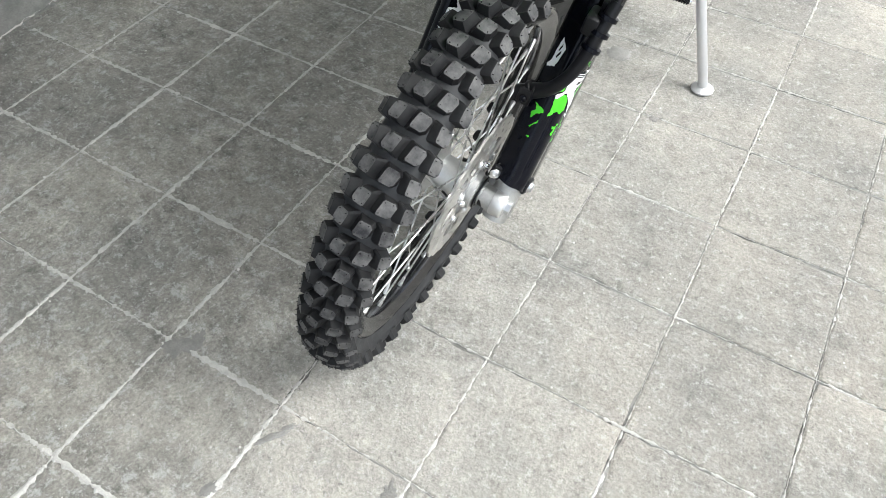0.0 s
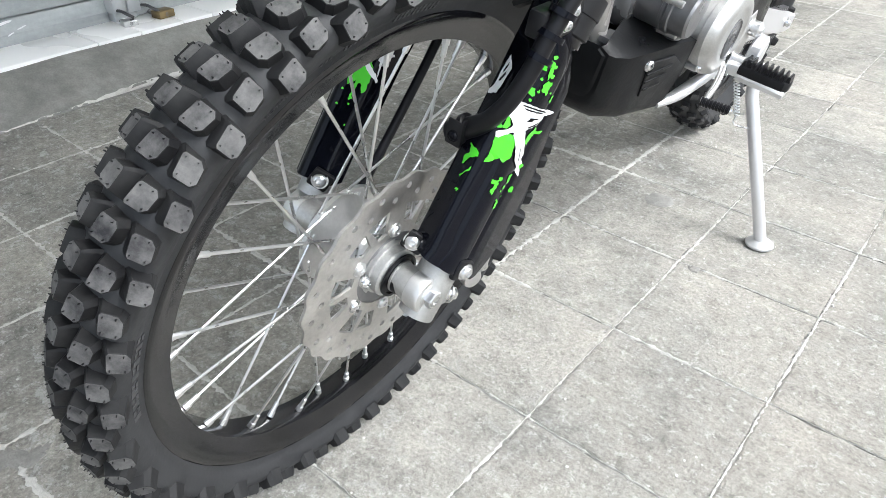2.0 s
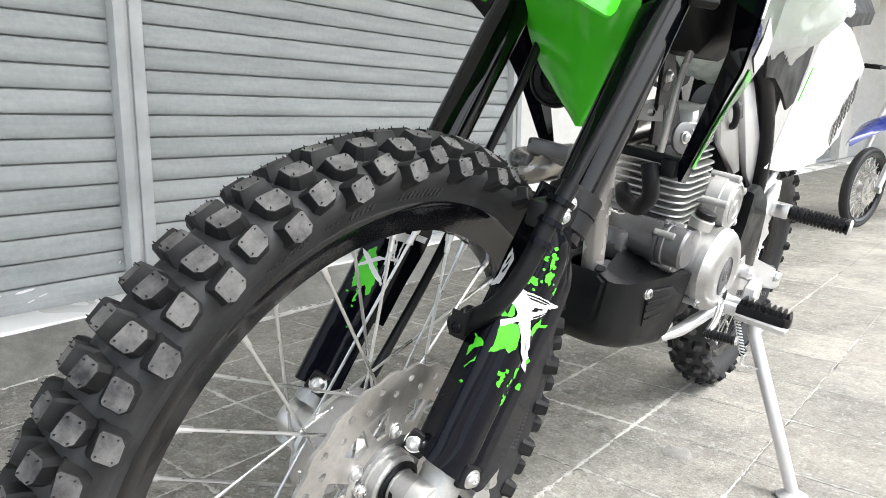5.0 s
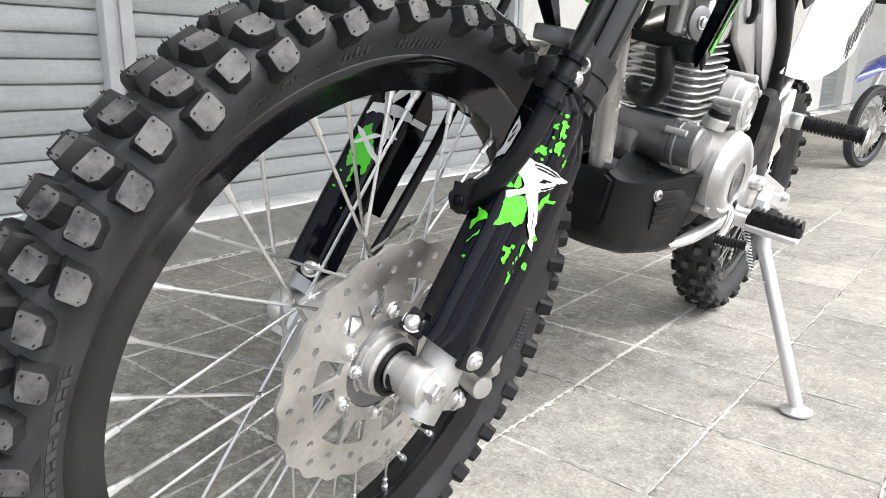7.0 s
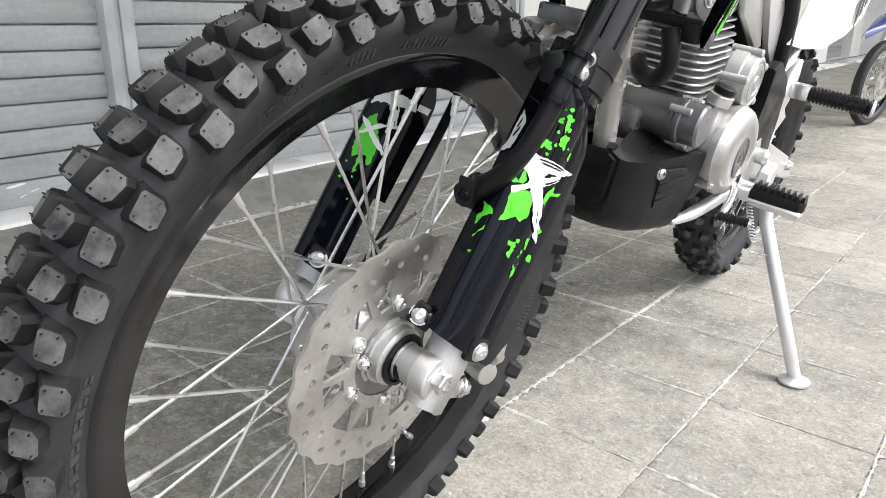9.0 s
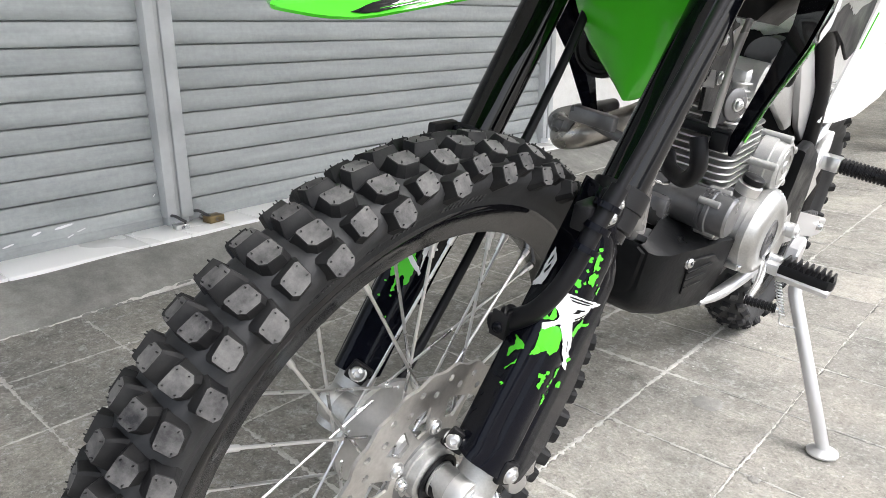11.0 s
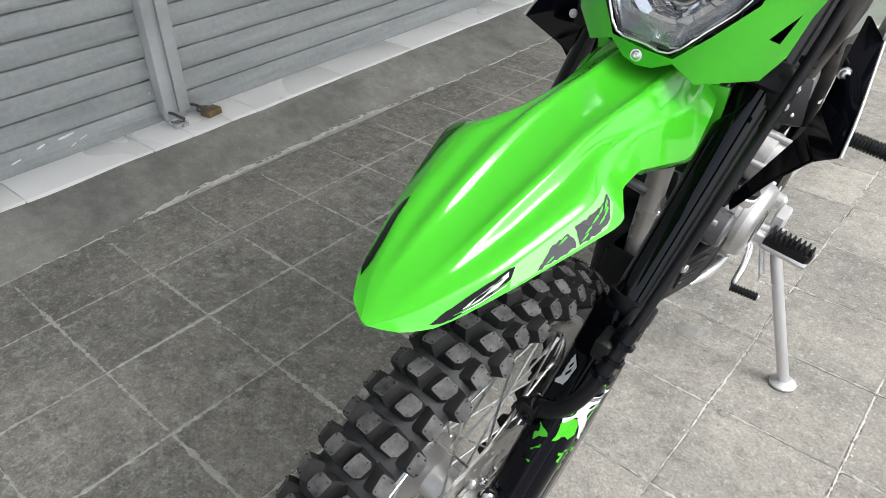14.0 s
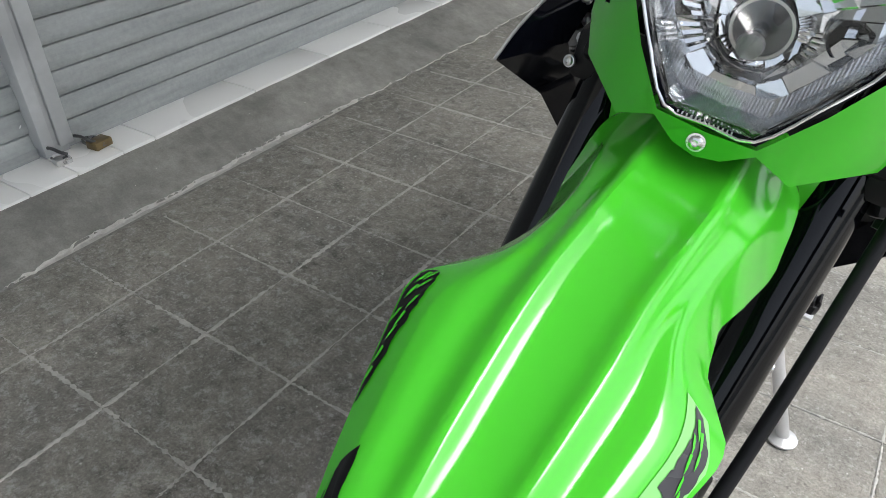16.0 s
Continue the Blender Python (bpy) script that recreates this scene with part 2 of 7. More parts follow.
DISC = brushed_metal("ground_steel", (0.56, 0.545, 0.52), 0.5, 150)
CHROME = brushed_metal("bright_steel", (0.80, 0.80, 0.80), 0.16)
SILVERPAINT = simple("silver_paint", (0.64, 0.64, 0.65), 0.35, 0.7, 0.03, 200, rvary=0.06)
CASTGREY = brushed_metal("grey_casting", (0.55, 0.55, 0.54), 0.52, 260)
MIDGREY = simple("grey_panel", (0.05, 0.05, 0.052), 0.4, 0, 0.15, 120, 0.0005)
EXHAUST = brushed_metal("heat_tinted_steel", (0.42, 0.40, 0.37), 0.3, 120)
DARKMETAL = simple("dark_engine_metal", (0.17, 0.17, 0.175), 0.36, 0.7, 0.2, 150, 0.0004)
TUBEGREY = simple("frame_paint", (0.36, 0.345, 0.33), 0.34, 0.4, 0.03, 90)
RUBBER = rubber_material("tyre_rubber", (0.014, 0.0145, 0.016), (0.034, 0.0345, 0.036), 0.55, 0.3)
KNOB = rubber_material("knob_rubber", (0.006, 0.006, 0.007), (0.022, 0.022, 0.022), 0.6, 0.2)
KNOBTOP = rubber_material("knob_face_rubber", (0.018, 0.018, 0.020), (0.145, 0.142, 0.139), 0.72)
HOSE = simple("black_hose", (0.007, 0.007, 0.0085), 0.42, 0, 0.2, 120, 0.0004, spec=0.22)
BLACKPL = simple("matt_black_plastic", (0.007, 0.007, 0.008), 0.45, 0, 0.2, 160, 0.0005, spec=0.25)
GLOSSBLACK = simple("gloss_black", (0.003, 0.0034, 0.006), 0.07, 0, 0.2, 30, 0, 0.0, rvary=0.02, spec=0.17)
FORKBLACK = simple("anodised_black", (0.0025, 0.0028, 0.004), 0.06, 0, 0.2, 30, 0, 0.0, rvary=0.02, spec=0.35)
RIMBLACK = simple("rim_black", (0.004, 0.004, 0.005), 0.13, 0, 0.5, 160, 0.0002, 0.0, rvary=0.06, spec=0.5)
SKIDPL = simple("skid_plastic", (0.006, 0.0064, 0.0072), 0.42, 0, 0.25, 160, 0.0008, spec=0.18)
GREEN = simple("green_plastic", (0.060, 0.475, 0.022), 0.10, 0, 0.04, 14, 0, 0.0, rvary=0.03, spec=0.55)
DECALGREEN = simple("green_decal", (0.075, 0.56, 0.02), 0.35, 0, 0.05, 40)
WHITEPL = simple("white_plastic", (0.80, 0.80, 0.79), 0.3, 0, 0.03, 14, 0, 0.3, rvary=0.05)
DECALWHITE = simple("white_decal", (0.74, 0.75, 0.75), 0.4, 0, 0.06, 60)
DECALBLACK = simple("black_decal", (0.006, 0.006, 0.007), 0.25, 0, 0.1, 60, 0, 0.0, spec=0.15)
# black print greyed in its colour to stand for reflected sky
DECALSHEEN = simple("sheen_grey_decal", (0.055, 0.055, 0.062), 0.3, 0, 0.15, 50, spec=0.25)
DECALPALE = simple("pale_grey_decal", (0.50, 0.51, 0.51), 0.3, 0, 0.3, 160)
BLUEPL = simple("blue_plastic", (0.02, 0.035, 0.20), 0.3, 0, 0.06, 14, 0, 0.3)
SEATBLACK = simple("seat_vinyl", (0.012, 0.012, 0.012), 0.6, 0, 0.2, 200, 0.0006, spec=0.3)
LENS = clear_sheet("clear_lens", 0.03)
AMBER = clear_sheet("amber_lens", 0.05, (1.0, 0.82, 0.52))
AMBERIN = simple("amber_reflector", (0.85, 0.33, 0.035), 0.2, 0.35, 0.5, 330, 0.001)
MIRROR = brushed_metal("headlight_reflector", (0.97, 0.97, 0.97), 0.09)
SOCKET = simple("bulb_socket_metal", (0.80, 0.78, 0.73), 0.22, 0.2, 0.08, 60)
PRISM = brushed_metal("ribbed_prism", (0.95, 0.96, 0.97), 0.07)
GREYCAP = simple("bulb_cap", (0.22, 0.22, 0.22), 0.5, 0.3, 0.1, 60)


def wrap_material():
    """Thin milky film: light goes partly through it, with a wet-looking sheen on the creases."""
    m, nt, p = material("crumpled_film")
    v = coords(nt)
    a = noise_tex(nt, v, 34, 9, 0.8)
    nt.links.new(ramp(nt, a, ((0.3, (0.94, 0.945, 0.95)), (0.7, (0.98, 0.98, 0.98)))), p.inputs["Base Color"])
    p.inputs["Roughness"].default_value = 0.18
    p.inputs["Specular IOR Level"].default_value = 0.8
    bump(nt, p, a, 0.6, 0.008)
    tl = nt.nodes.new("ShaderNodeBsdfTranslucent")
    nt.links.new(p.inputs["Normal"].links[0].from_socket, tl.inputs["Normal"])
    tl.inputs["Color"].default_value = (0.95, 0.955, 0.96, 1)
    clear = nt.nodes.new("ShaderNodeBsdfTransparent")
    m1, m2 = nd(nt, "ShaderNodeMixShader", Fac=0.42), nd(nt, "ShaderNodeMixShader", Fac=0.02)
    nt.links.new(p.outputs[0], m1.inputs[1])
    nt.links.new(tl.outputs[0], m1.inputs[2])
    nt.links.new(m1.outputs[0], m2.inputs[1])
    nt.links.new(clear.outputs[0], m2.inputs[2])
    nt.links.new(m2.outputs[0], nt.nodes["Material Output"].inputs["Surface"])
    return m


WRAP = wrap_material()


# ---- mesh helpers ----
def finish(bm, name, mat, smooth=40, mats=()):
    me = bpy.data.meshes.new(name)
    bmesh.ops.recalc_face_normals(bm, faces=bm.faces)
    bm.to_mesh(me)
    bm.free()
    for mm in (mat, *mats):
        me.materials.append(mm)
    if smooth:
        for poly in me.polygons:
            poly.use_smooth = True
        me.set_sharp_from_angle(angle=radians(smooth))
    return me


def part(name, bm, mat, parent=None, label="", smooth=40, mats=()):
    ob = new(name, bm if isinstance(bm, bpy.types.Mesh) else finish(bm, name, mat, smooth, mats))
    if parent:
        ob.parent = parent
    if label:
        ob["label"] = label
    return ob


def empty(name, label, category, m=None, group="", kind=""):
    ob = new(name)
    ob.empty_display_size = 0.05
    if m:
        ob.matrix_world = m
    return tagged(ob, label, category, group, kind)


def add_box(bm, x0, x1, y0, y1, z0, z1, bevel=0.0, m=None, segs=2):
    r = bmesh.ops.create_cube(bm, size=1)
    vs = r["verts"]
    for v in vs:
        v.co = Vector(((x0 + x1) / 2 + v.co.x * (x1 - x0), (y0 + y1) / 2 + v.co.y * (y1 - y0), (z0 + z1) / 2 + v.co.z * (z1 - z0)))
    if bevel:
        es = list({e for v in vs for e in v.link_edges})
        out = bmesh.ops.bevel(bm, geom=es, offset=bevel, segments=segs, affect="EDGES", profile=0.5)
        vs = list({v for f in out["faces"] for v in f.verts} | {v for v in vs if v.is_valid})
    if m:
        bmesh.ops.transform(bm, matrix=m, verts=vs)
    return vs


def box(*a, **k):
    bm = bmesh.new()
    add_box(bm, *a, **k)
    return bm


def add_loft(bm, loops, closed=True, caps=True):
    rows = [[bm.verts.new(p) for p in lp] for lp in loops]
    n = len(rows[0])
    for a, b in zip(rows, rows[1:]):
        for i in range(n if closed else n - 1):
            j = (i + 1) % n
            bm.faces.new((a[i], a[j], b[j], b[i]))
    if caps and closed:
        bm.faces.new(list(reversed(rows[0])))
        bm.faces.new(rows[-1])
    return rows


def circle_pts(c, u, v, r, n):
    return [Vector(c) + (u * math.cos(2 * math.pi * i / n) + v * math.sin(2 * math.pi * i / n)) * r for i in range(n)]


def smooth_path(pts, steps=6):
    """A soft curve through the points."""
    pts = [Vector(p) for p in pts]
    if len(pts) < 3:
        return pts
    out = []
    ext = [pts[0] * 2 - pts[1], *pts, pts[-1] * 2 - pts[-2]]
    for a, b, c, d in zip(ext, ext[1:], ext[2:], ext[3:]):
        for k in range(steps):
            t = k / steps
            out.append(0.5 * (2 * b + (c - a) * t + (2 * a - 5 * b + 4 * c - d) * t * t + (3 * b - a - 3 * c + d) * t ** 3))
    out.append(pts[-1])
    return out


def add_tube(bm, pts, r, n=12, steps=6, caps=True):
    pts = smooth_path(pts, steps)
    rs = r if isinstance(r, (list, tuple)) else [r, r]
    loops, ref = [], None
    for i, p in enumerate(pts):
        d = (pts[min(i + 1, len(pts) - 1)] - pts[max(i - 1, 0)]).normalized()
        if ref is None:
            ref = Vector((0, 0, 1)) if abs(d.z) < 0.9 else Vector((1, 0, 0))
        u = (ref - d * ref.dot(d)).normalized()
        ref = u
        t = i / max(1, len(pts) - 1) * (len(rs) - 1)
        k = min(int(t), len(rs) - 2)
        loops.append(circle_pts(p, u, d.cross(u), rs[k] + (rs[k + 1] - rs[k]) * (t - k), n))
    add_loft(bm, loops, True, caps)


def tube(pts, r, n=12, steps=6):
    bm = bmesh.new()
    add_tube(bm, pts, r, n, steps)
    return bm


def add_lathe(bm, profile, c, axis="x", n=32, m=None):
    """Spins (along, radius) pairs round an axis through c."""
    c = Vector(c)
    a = {"x": Vector((1, 0, 0)), "y": Vector((0, 1, 0)), "z": Vector((0, 0, 1))}[axis] if isinstance(axis, str) else Vector(axis).normalized()
    u = a.orthogonal().normalized()
    v = a.cross(u)
    loops = [circle_pts(c + a * s, u, v, max(r, 1e-5), n) for s, r in profile]
    add_loft(bm, loops, True, True)


def lathe(profile, c, axis="x", n=32):
    bm = bmesh.new()
    add_lathe(bm, profile, c, axis, n)
    return bm


def add_plate(bm, poly, x0, x1, axes="yz", bevel=0.0, segs=1):
    """A flat polygon in two axes, thick along the third."""
    def at(a, b, c):
        d = {axes[0]: a, axes[1]: b}
        return Vector((d.get("x", c), d.get("y", c), d.get("z", c)))
    lo, hi = [bm.verts.new(at(a, b, x0)) for a, b in poly], [bm.verts.new(at(a, b, x1)) for a, b in poly]
    fs = [bm.faces.new(list(reversed(lo))), bm.faces.new(hi)]
    n = len(poly)
    for i in range(n):
        fs.append(bm.faces.new((lo[i], lo[(i + 1) % n], hi[(i + 1) % n], hi[i])))
    if bevel:
        bmesh.ops.bevel(bm, geom=list({e for f in (fs[0], fs[1]) for e in f.edges}), offset=bevel, segments=segs, affect="EDGES", profile=0.5)


def plate(poly, x0, x1, axes="yz", bevel=0.0, segs=1):
    bm = bmesh.new()
    add_plate(bm, poly, x0, x1, axes, bevel, segs)
    return bm


def bolt(c, axis, r=0.007, h=0.006, washer=True):
    """A domed hexagon-socket bolt head with its washer."""
    bm = bmesh.new()
    a = Vector(axis).normalized()
    if washer:
        add_lathe(bm, ((-0.001, r * 1.25), (0.0015, r * 1.25), (0.0016, r)), c, a, 16)
    add_lathe(bm, ((0, r), (h * 0.6, r * 0.97), (h * 0.9, r * 0.75), (h, r * 0.45), (h * 0.55, r * 0.4), (h * 0.5, 0.0002)), c, a, 14)
    return bm


# ---- ground, tiled floor, wall ----
PITCH, TX0, TY0 = 0.2742, 0.0700, 0.5805

# unseen past the tiles; kept pale to bounce light onto upright fronts
bm = bmesh.new()
add_box(bm, -300, 300, -300, 300, -0.5, -0.012)
ground = part("ground", bm, GROUND, None, "", 0)
tagged(ground, "pale concrete yard past the tiled floor, unseen, bouncing light in", "ground", kind="structure")

bm = bmesh.new()
add_box(bm, -1.86, 3.6, -2.5, 15.2, -0.05, -0.002)
floor = part("floor", bm, MORTAR, None, "", 0)
tagged(floor, "worn grey cement tiles with dirty mortar joints", "floor", kind="structure")


def edge_x(y):
    """Where the old concrete ends and the tiles begin."""
    line = ((-2.5, -1.74), (0.4, -1.79), (0.62, -1.82), (1.1, -1.88), (1.54, -1.893), (2.08, -1.885), (2.94, -1.862), (16.0, -1.80))
    for (a, p), (b, q) in zip(line, line[1:]):
        if y <= b:
            break
    return p + (q - p) * (y - a) / (b - a) + 0.022 * noise.noise(Vector((y * 2.2, 0.3, 0))) + 0.012 * noise.noise(Vector((y * 11, 1.3, 0))) + 0.007 * noise.noise(Vector((y * 37, 1.3, 4)))


def wall_x(y):
    """How the line of the shutters runs along the tiles."""
    return -2.255 - 0.026 * (y - 1.4)


# raised concrete band between the tiles and the shutters, with a ragged edge
bm = bmesh.new()
rows = []
for i in range(560):
    y = -2.5 + i * 0.0317
    edge = edge_x(y)
    w = wall_x(y) + 0.16
    row = []
    for k, f in enumerate((0, 0.004, 0.25, 0.5, 0.75, 1.0)):
        x = edge + (w - edge) * f
        z = (-0.004, 0.0016, 0.020, 0.044, 0.066, 0.078)[k] + (0.004 if k > 1 else 0.0006) * noise.noise(Vector((x * 6, y * 6, 2)))
        row.append(bm.verts.new((x, y, z)))
    row.append(bm.verts.new((w, y, -0.05)))
    rows.append(row)
for a, b in zip(rows, rows[1:]):
    for k in range(6):
        bm.faces.new((a[k], a[k + 1], b[k + 1], b[k]))
band = part("pavement_band", bm, BAND, None, "", 60)
tagged(band, "sloping strip of stained old concrete before the shutters", "pavement", kind="structure")

# pale filler along the ragged edge
bm = bmesh.new()
last = None
for i in range(900):
    y = -1.5 + i * 0.0125
    edge = edge_x(y)
    wd = 0.0003 + 0.019 * max(0.0, -0.16 + 0.9 * noise.noise(Vector((y * 4.1, 5, 0))) - 0.05 + 0.9 * noise.noise(Vector((y * 27, 8, 0))) + 0.5 * noise.noise(Vector((y * 80, 8, 3))))
    c = edge + 0.012 * noise.noise(Vector((y * 9, 2, 5))) + 0.012 * noise.noise(Vector((y * 43, 2, 5)))
    quad = [bm.verts.new((c - wd, y, 0.002 + wd * 0.12)), bm.verts.new((c, y, 0.0030 + wd * 0.2)), bm.verts.new((c + wd * 0.8, y, 0.0012)), bm.verts.new((c, y, -0.02))]
    if last:
        for k in range(4):
            bm.faces.new((last[k], last[(k + 1) % 4], quad[(k + 1) % 4], quad[k]))
    last = quad
crack = part("crack_line", bm, CRACK, None, "", 60)
tagged(crack, "crumbling pale mortar along the edge of the old concrete", "trim", kind="structure")

# white ceramic sill under the shutters
sill = empty("sill", "narrow white ceramic tile strip under the roller shutters", "sill", kind="structure")
cuts = [-2.4, -1.98, -1.55, -1.12, -0.70, -0.27, 0.16, 0.59, 0.755, 1.185, 1.338, 1.50, 1.62, 2.075, 2.50, 2.93, 3.36, 3.80]
for a, b in zip(cuts, cuts[1:]):
    bm = bmesh.new()
    add_box(bm, -0.19, 0.0, -(b - a) / 2 + 0.0015, (b - a) / 2 - 0.0015, -0.05, 0.004, 0.002)
    ob = part("sill_tile", bm, WHITETILE, sill)
    y = (a + b) / 2
    ob.matrix_world = pose(wall_x(y) + 0.165, y, 0.083, 0, 0, 1.6)


def slat_mesh(length, pitch):
    """One rolled steel slat: two flat folds and a curled lower edge."""
    prof = [(-0.012, 0.0), (-0.012, 0.0035), (0.0070, 0.0045), (0.0105, 0.010), (0.0122, pitch * 0.28), (0.0120, pitch * 0.46), (0.0098, pitch * 0.54), (0.0090, pitch * 0.62), (0.0066, pitch * 0.84), (0.0040, pitch * 0.96), (-0.002, pitch * 0.995)]
    bm = bmesh.new()
    rows = []
    n = 10
    for i in range(n + 1):
        y = length * i / n
        rows.append([bm.verts.new((x + 0.0015 * noise.noise(Vector((y * 3, z * 9, length))), y, z)) for x, z in prof] + [bm.verts.new((-0.016, y, pitch)), bm.verts.new((-0.016, y, 0))])
    m = len(rows[0])
    for a, b in zip(rows, rows[1:]):
        for k in range(m):
            bm.faces.new((a[k], a[(k + 1) % m], b[(k + 1) % m], b[k]))
    bm.faces.new(rows[0])
    bm.faces.new(list(reversed(rows[-1])))
    return finish(bm, "slat", SHUTTER, 25)


SLAT = 0.0788


def shutter(name, y0, y1, label):
    sh = empty(name, label, "roller shutter", kind="structure")
    me = slat_mesh(y1 - y0, SLAT)
    for i in range(32):
        ob = part("slat", me, SHUTTER, sh)
        ob.matrix_world = pose(wall_x(y0) - 0.02, y0, 0.0867 + i * SLAT, 0, 0, 1.6)
    bm = box(-0.008, 0.014, 0, y1 - y0, 0, 0.036, 0.003)
    ob = part("bottom_bar", bm, SHUTTER, sh)
    ob.matrix_world = pose(wall_x(y0) - 0.02, y0, 0.084, 0, 0, 1.6)
    return sh


shutter("shutter_1", -2.6, 1.328, "closed grey steel roller shutter with a scuffed lower edge")
shutter("shutter_2", 1.424, 3.78, "closed grey steel roller shutter beside a locked guide post")


def guide_post(name, y, w=0.104):
    g = empty(name, "grey painted steel guide post between roller shutters", "post", kind="structure")
    bm = bmesh.new()
    add_box(bm, -0.05, 0.024, -w / 2, -w * 0.14, 0.118, 2.75, 0.004)
    add_box(bm, -0.05, 0.010, -w * 0.14, w * 0.05, 0.118, 2.75, 0.002)
    add_box(bm, -0.05, 0.020, w * 0.05, w / 2, 0.112, 2.75, 0.004)
    add_box(bm, -0.045, 0.004, -w * 0.4, w * 0.4, 0.084, 0.13, 0.003)
    ob = part("channel", bm, RAILPAINT, g)
    ob.matrix_world = pose(wall_x(y) + 0.005, y, 0, 0, 0, 1.6)
    return g


guide_post("post_1", 1.376)
guide_post("post_2", 3.81)
guide_post("post_3", -2.63)


def padlock(name, m, body, label, s=1.0):
    lock = empty(name, label, "padlock", m)
    part("lock_body", box(-0.0085 * s, 0.0085 * s, -0.021 * s, 0.021 * s, 0, 0.032 * s, 0.003), body, lock)
    part("shackle", tube([(0, -0.013 * s, 0.028 * s), (0, -0.014 * s, 0.047 * s), (0, 0, 0.06 * s), (0, 0.014 * s, 0.047 * s), (0, 0.013 * s, 0.028 * s)], 0.0035 * s, 8), STEEL if body is not BRASS else DARKMETAL, lock)
    part("keyhole", lathe(((0, 0.005 * s), (0.0006, 0.005 * s)), (0, 0, 0.0), "z", 12), DARKMETAL, lock)
    return lock


padlock("padlock", pose(wall_x(1.46) + 0.098, 1.482, 0.1003, 0, -90, 8), BRASS, "brown brass padlock lying on the white sill", 1.5)
padlock("padlock", pose(wall_x(1.33) + 0.095, 1.345, 0.0973, 0, -90, -6), STEEL, "small silver padlock lying at the foot of the guide post", 1.15)
for y, nm in ((1.435, "hasp"), (1.338, "hasp")):
    bm = tube([(0.02, 0.0, 0.115), (0.05, 0.004, 0.118), (0.07, 0.012, 0.11), (0.08, 0.028, 0.098)], 0.0055, 8)
    ob = part(nm, bm, MIDGREY)
    ob.matrix_world = pose(wall_x(y), y, 0.012, 0, 0, 0)
    tagged(ob, "dark steel locking hasp at the shutter foot", "hasp")
# paint chips on the lowest slats
bm = bmesh.new()
for yc, zc, w, h in ((0.985, 0.158, 0.06, 0.009), (0.9, 0.152, 0.03, 0.008), (0.60, 0.148, 0.05, 0.010), (0.53, 0.143, 0.05, 0.012), (1.30, 0.205, 0.008, 0.006), (0.815, 0.131, 0.035, 0.006), (1.037, 0.135, 0.03, 0.005), (1.0, 0.122, 0.022, 0.005), (0.70, 0.135, 0.03, 0.006)):
    n = 14
    vs = [bm.verts.new((wall_x(yc) - 0.0065, yc + w / 2 * math.cos(6.283 * i / n) * (1 + 0.3 * noise.noise(Vector((i * 1.7, yc, 0)))), zc + h / 2 * math.sin(6.283 * i / n) * (1 + 0.5 * noise.noise(Vector((i * 2.7, yc, 3)))) + 0.004 * math.cos(6.283 * i / n))) for i in range(n)]
    bm.faces.new(vs)
chips = part("paint_chip", bm, CHIP, None, "", 0)
tagged(chips, "bare pale scrapes on the lowest shutter slats", "scrapes", kind="stuff")

# wall above and beyond the shutters
bm = bmesh.new()
add_box(bm, -2.75, -2.33, -2.8, 15.5, 2.62, 4.2)
wall = part("wall_north", bm, PLASTER, None, "", 0)
tagged(wall, "plain pale plaster wall above the shutters", "wall", kind="structure")
bm = bmesh.new()
add_box(bm, -2.85, -2.375, 3.85, 11.9, -0.02, 2.7)
add_box(bm, -2.95, -2.46, 13.9, 14.6, -0.02, 2.7)
wall2 = part("wall_east", bm, PLASTER, None, "", 0)
tagged(wall2, "white plastered wall with a column", "wall", kind="structure")
shutter("shutter_3", 11.95, 13.88, "closed pale roller shutter further along the arcade")
bm = box(-2.45, -2.1, 3.86, 15.0, 0.0, 0.075, 0.004)
ob = part("baseboard", bm, WHITETILE)
tagged(ob, "white step along the foot of the wall", "baseboard", kind="structure")
bm = bmesh.new()
add_box(bm, -2.9, 3.2, 15.2, 15.5, -0.02, 4.2)
ob = part("wall_far", bm, PLASTER, None, "", 0)
tagged(ob, "white end wall of the arcade", "wall", kind="structure")
# unseen walls, added to bound what the glossy parts reflect
for nm, dims in (("wall_south", (9.0, 9.25, -9.0, 15.5)), ("wall_west", (-3.0, 9.0, -9.25, -9.0))):
    ob = part(nm, box(*dims, -0.1, 1.25), PLASTER, None, "", 0)
    tagged(ob, "low white wall added out of view to bound the reflections", "wall", kind="structure")
# unseen canopy assumed from the dim floor, its edges set to shape the light
bm = bmesh.new()
add_box(bm, -3.0, 1.05, -2.0, 15.5, 2.95, 3.15)
shade_slab = part("ceiling", bm, PLASTER, None, "", 0)
tagged(shade_slab, "plain pale canopy slab, unseen, sized to shade the floor", "ceiling", kind="structure")


# ---- the motorcycle ----
# its own axes: x to its left, y to its rear, z up; the front hub at (0, 0, HUB)
HUB = 0.357
BIKE = pose(-0.40988, 0.65343, 0.00231, 0, 10.8, 2.2)
bike = empty("motorcycle", "new green, white and black off-road motorcycle leaning on its side stand", "motorcycle", BIKE)


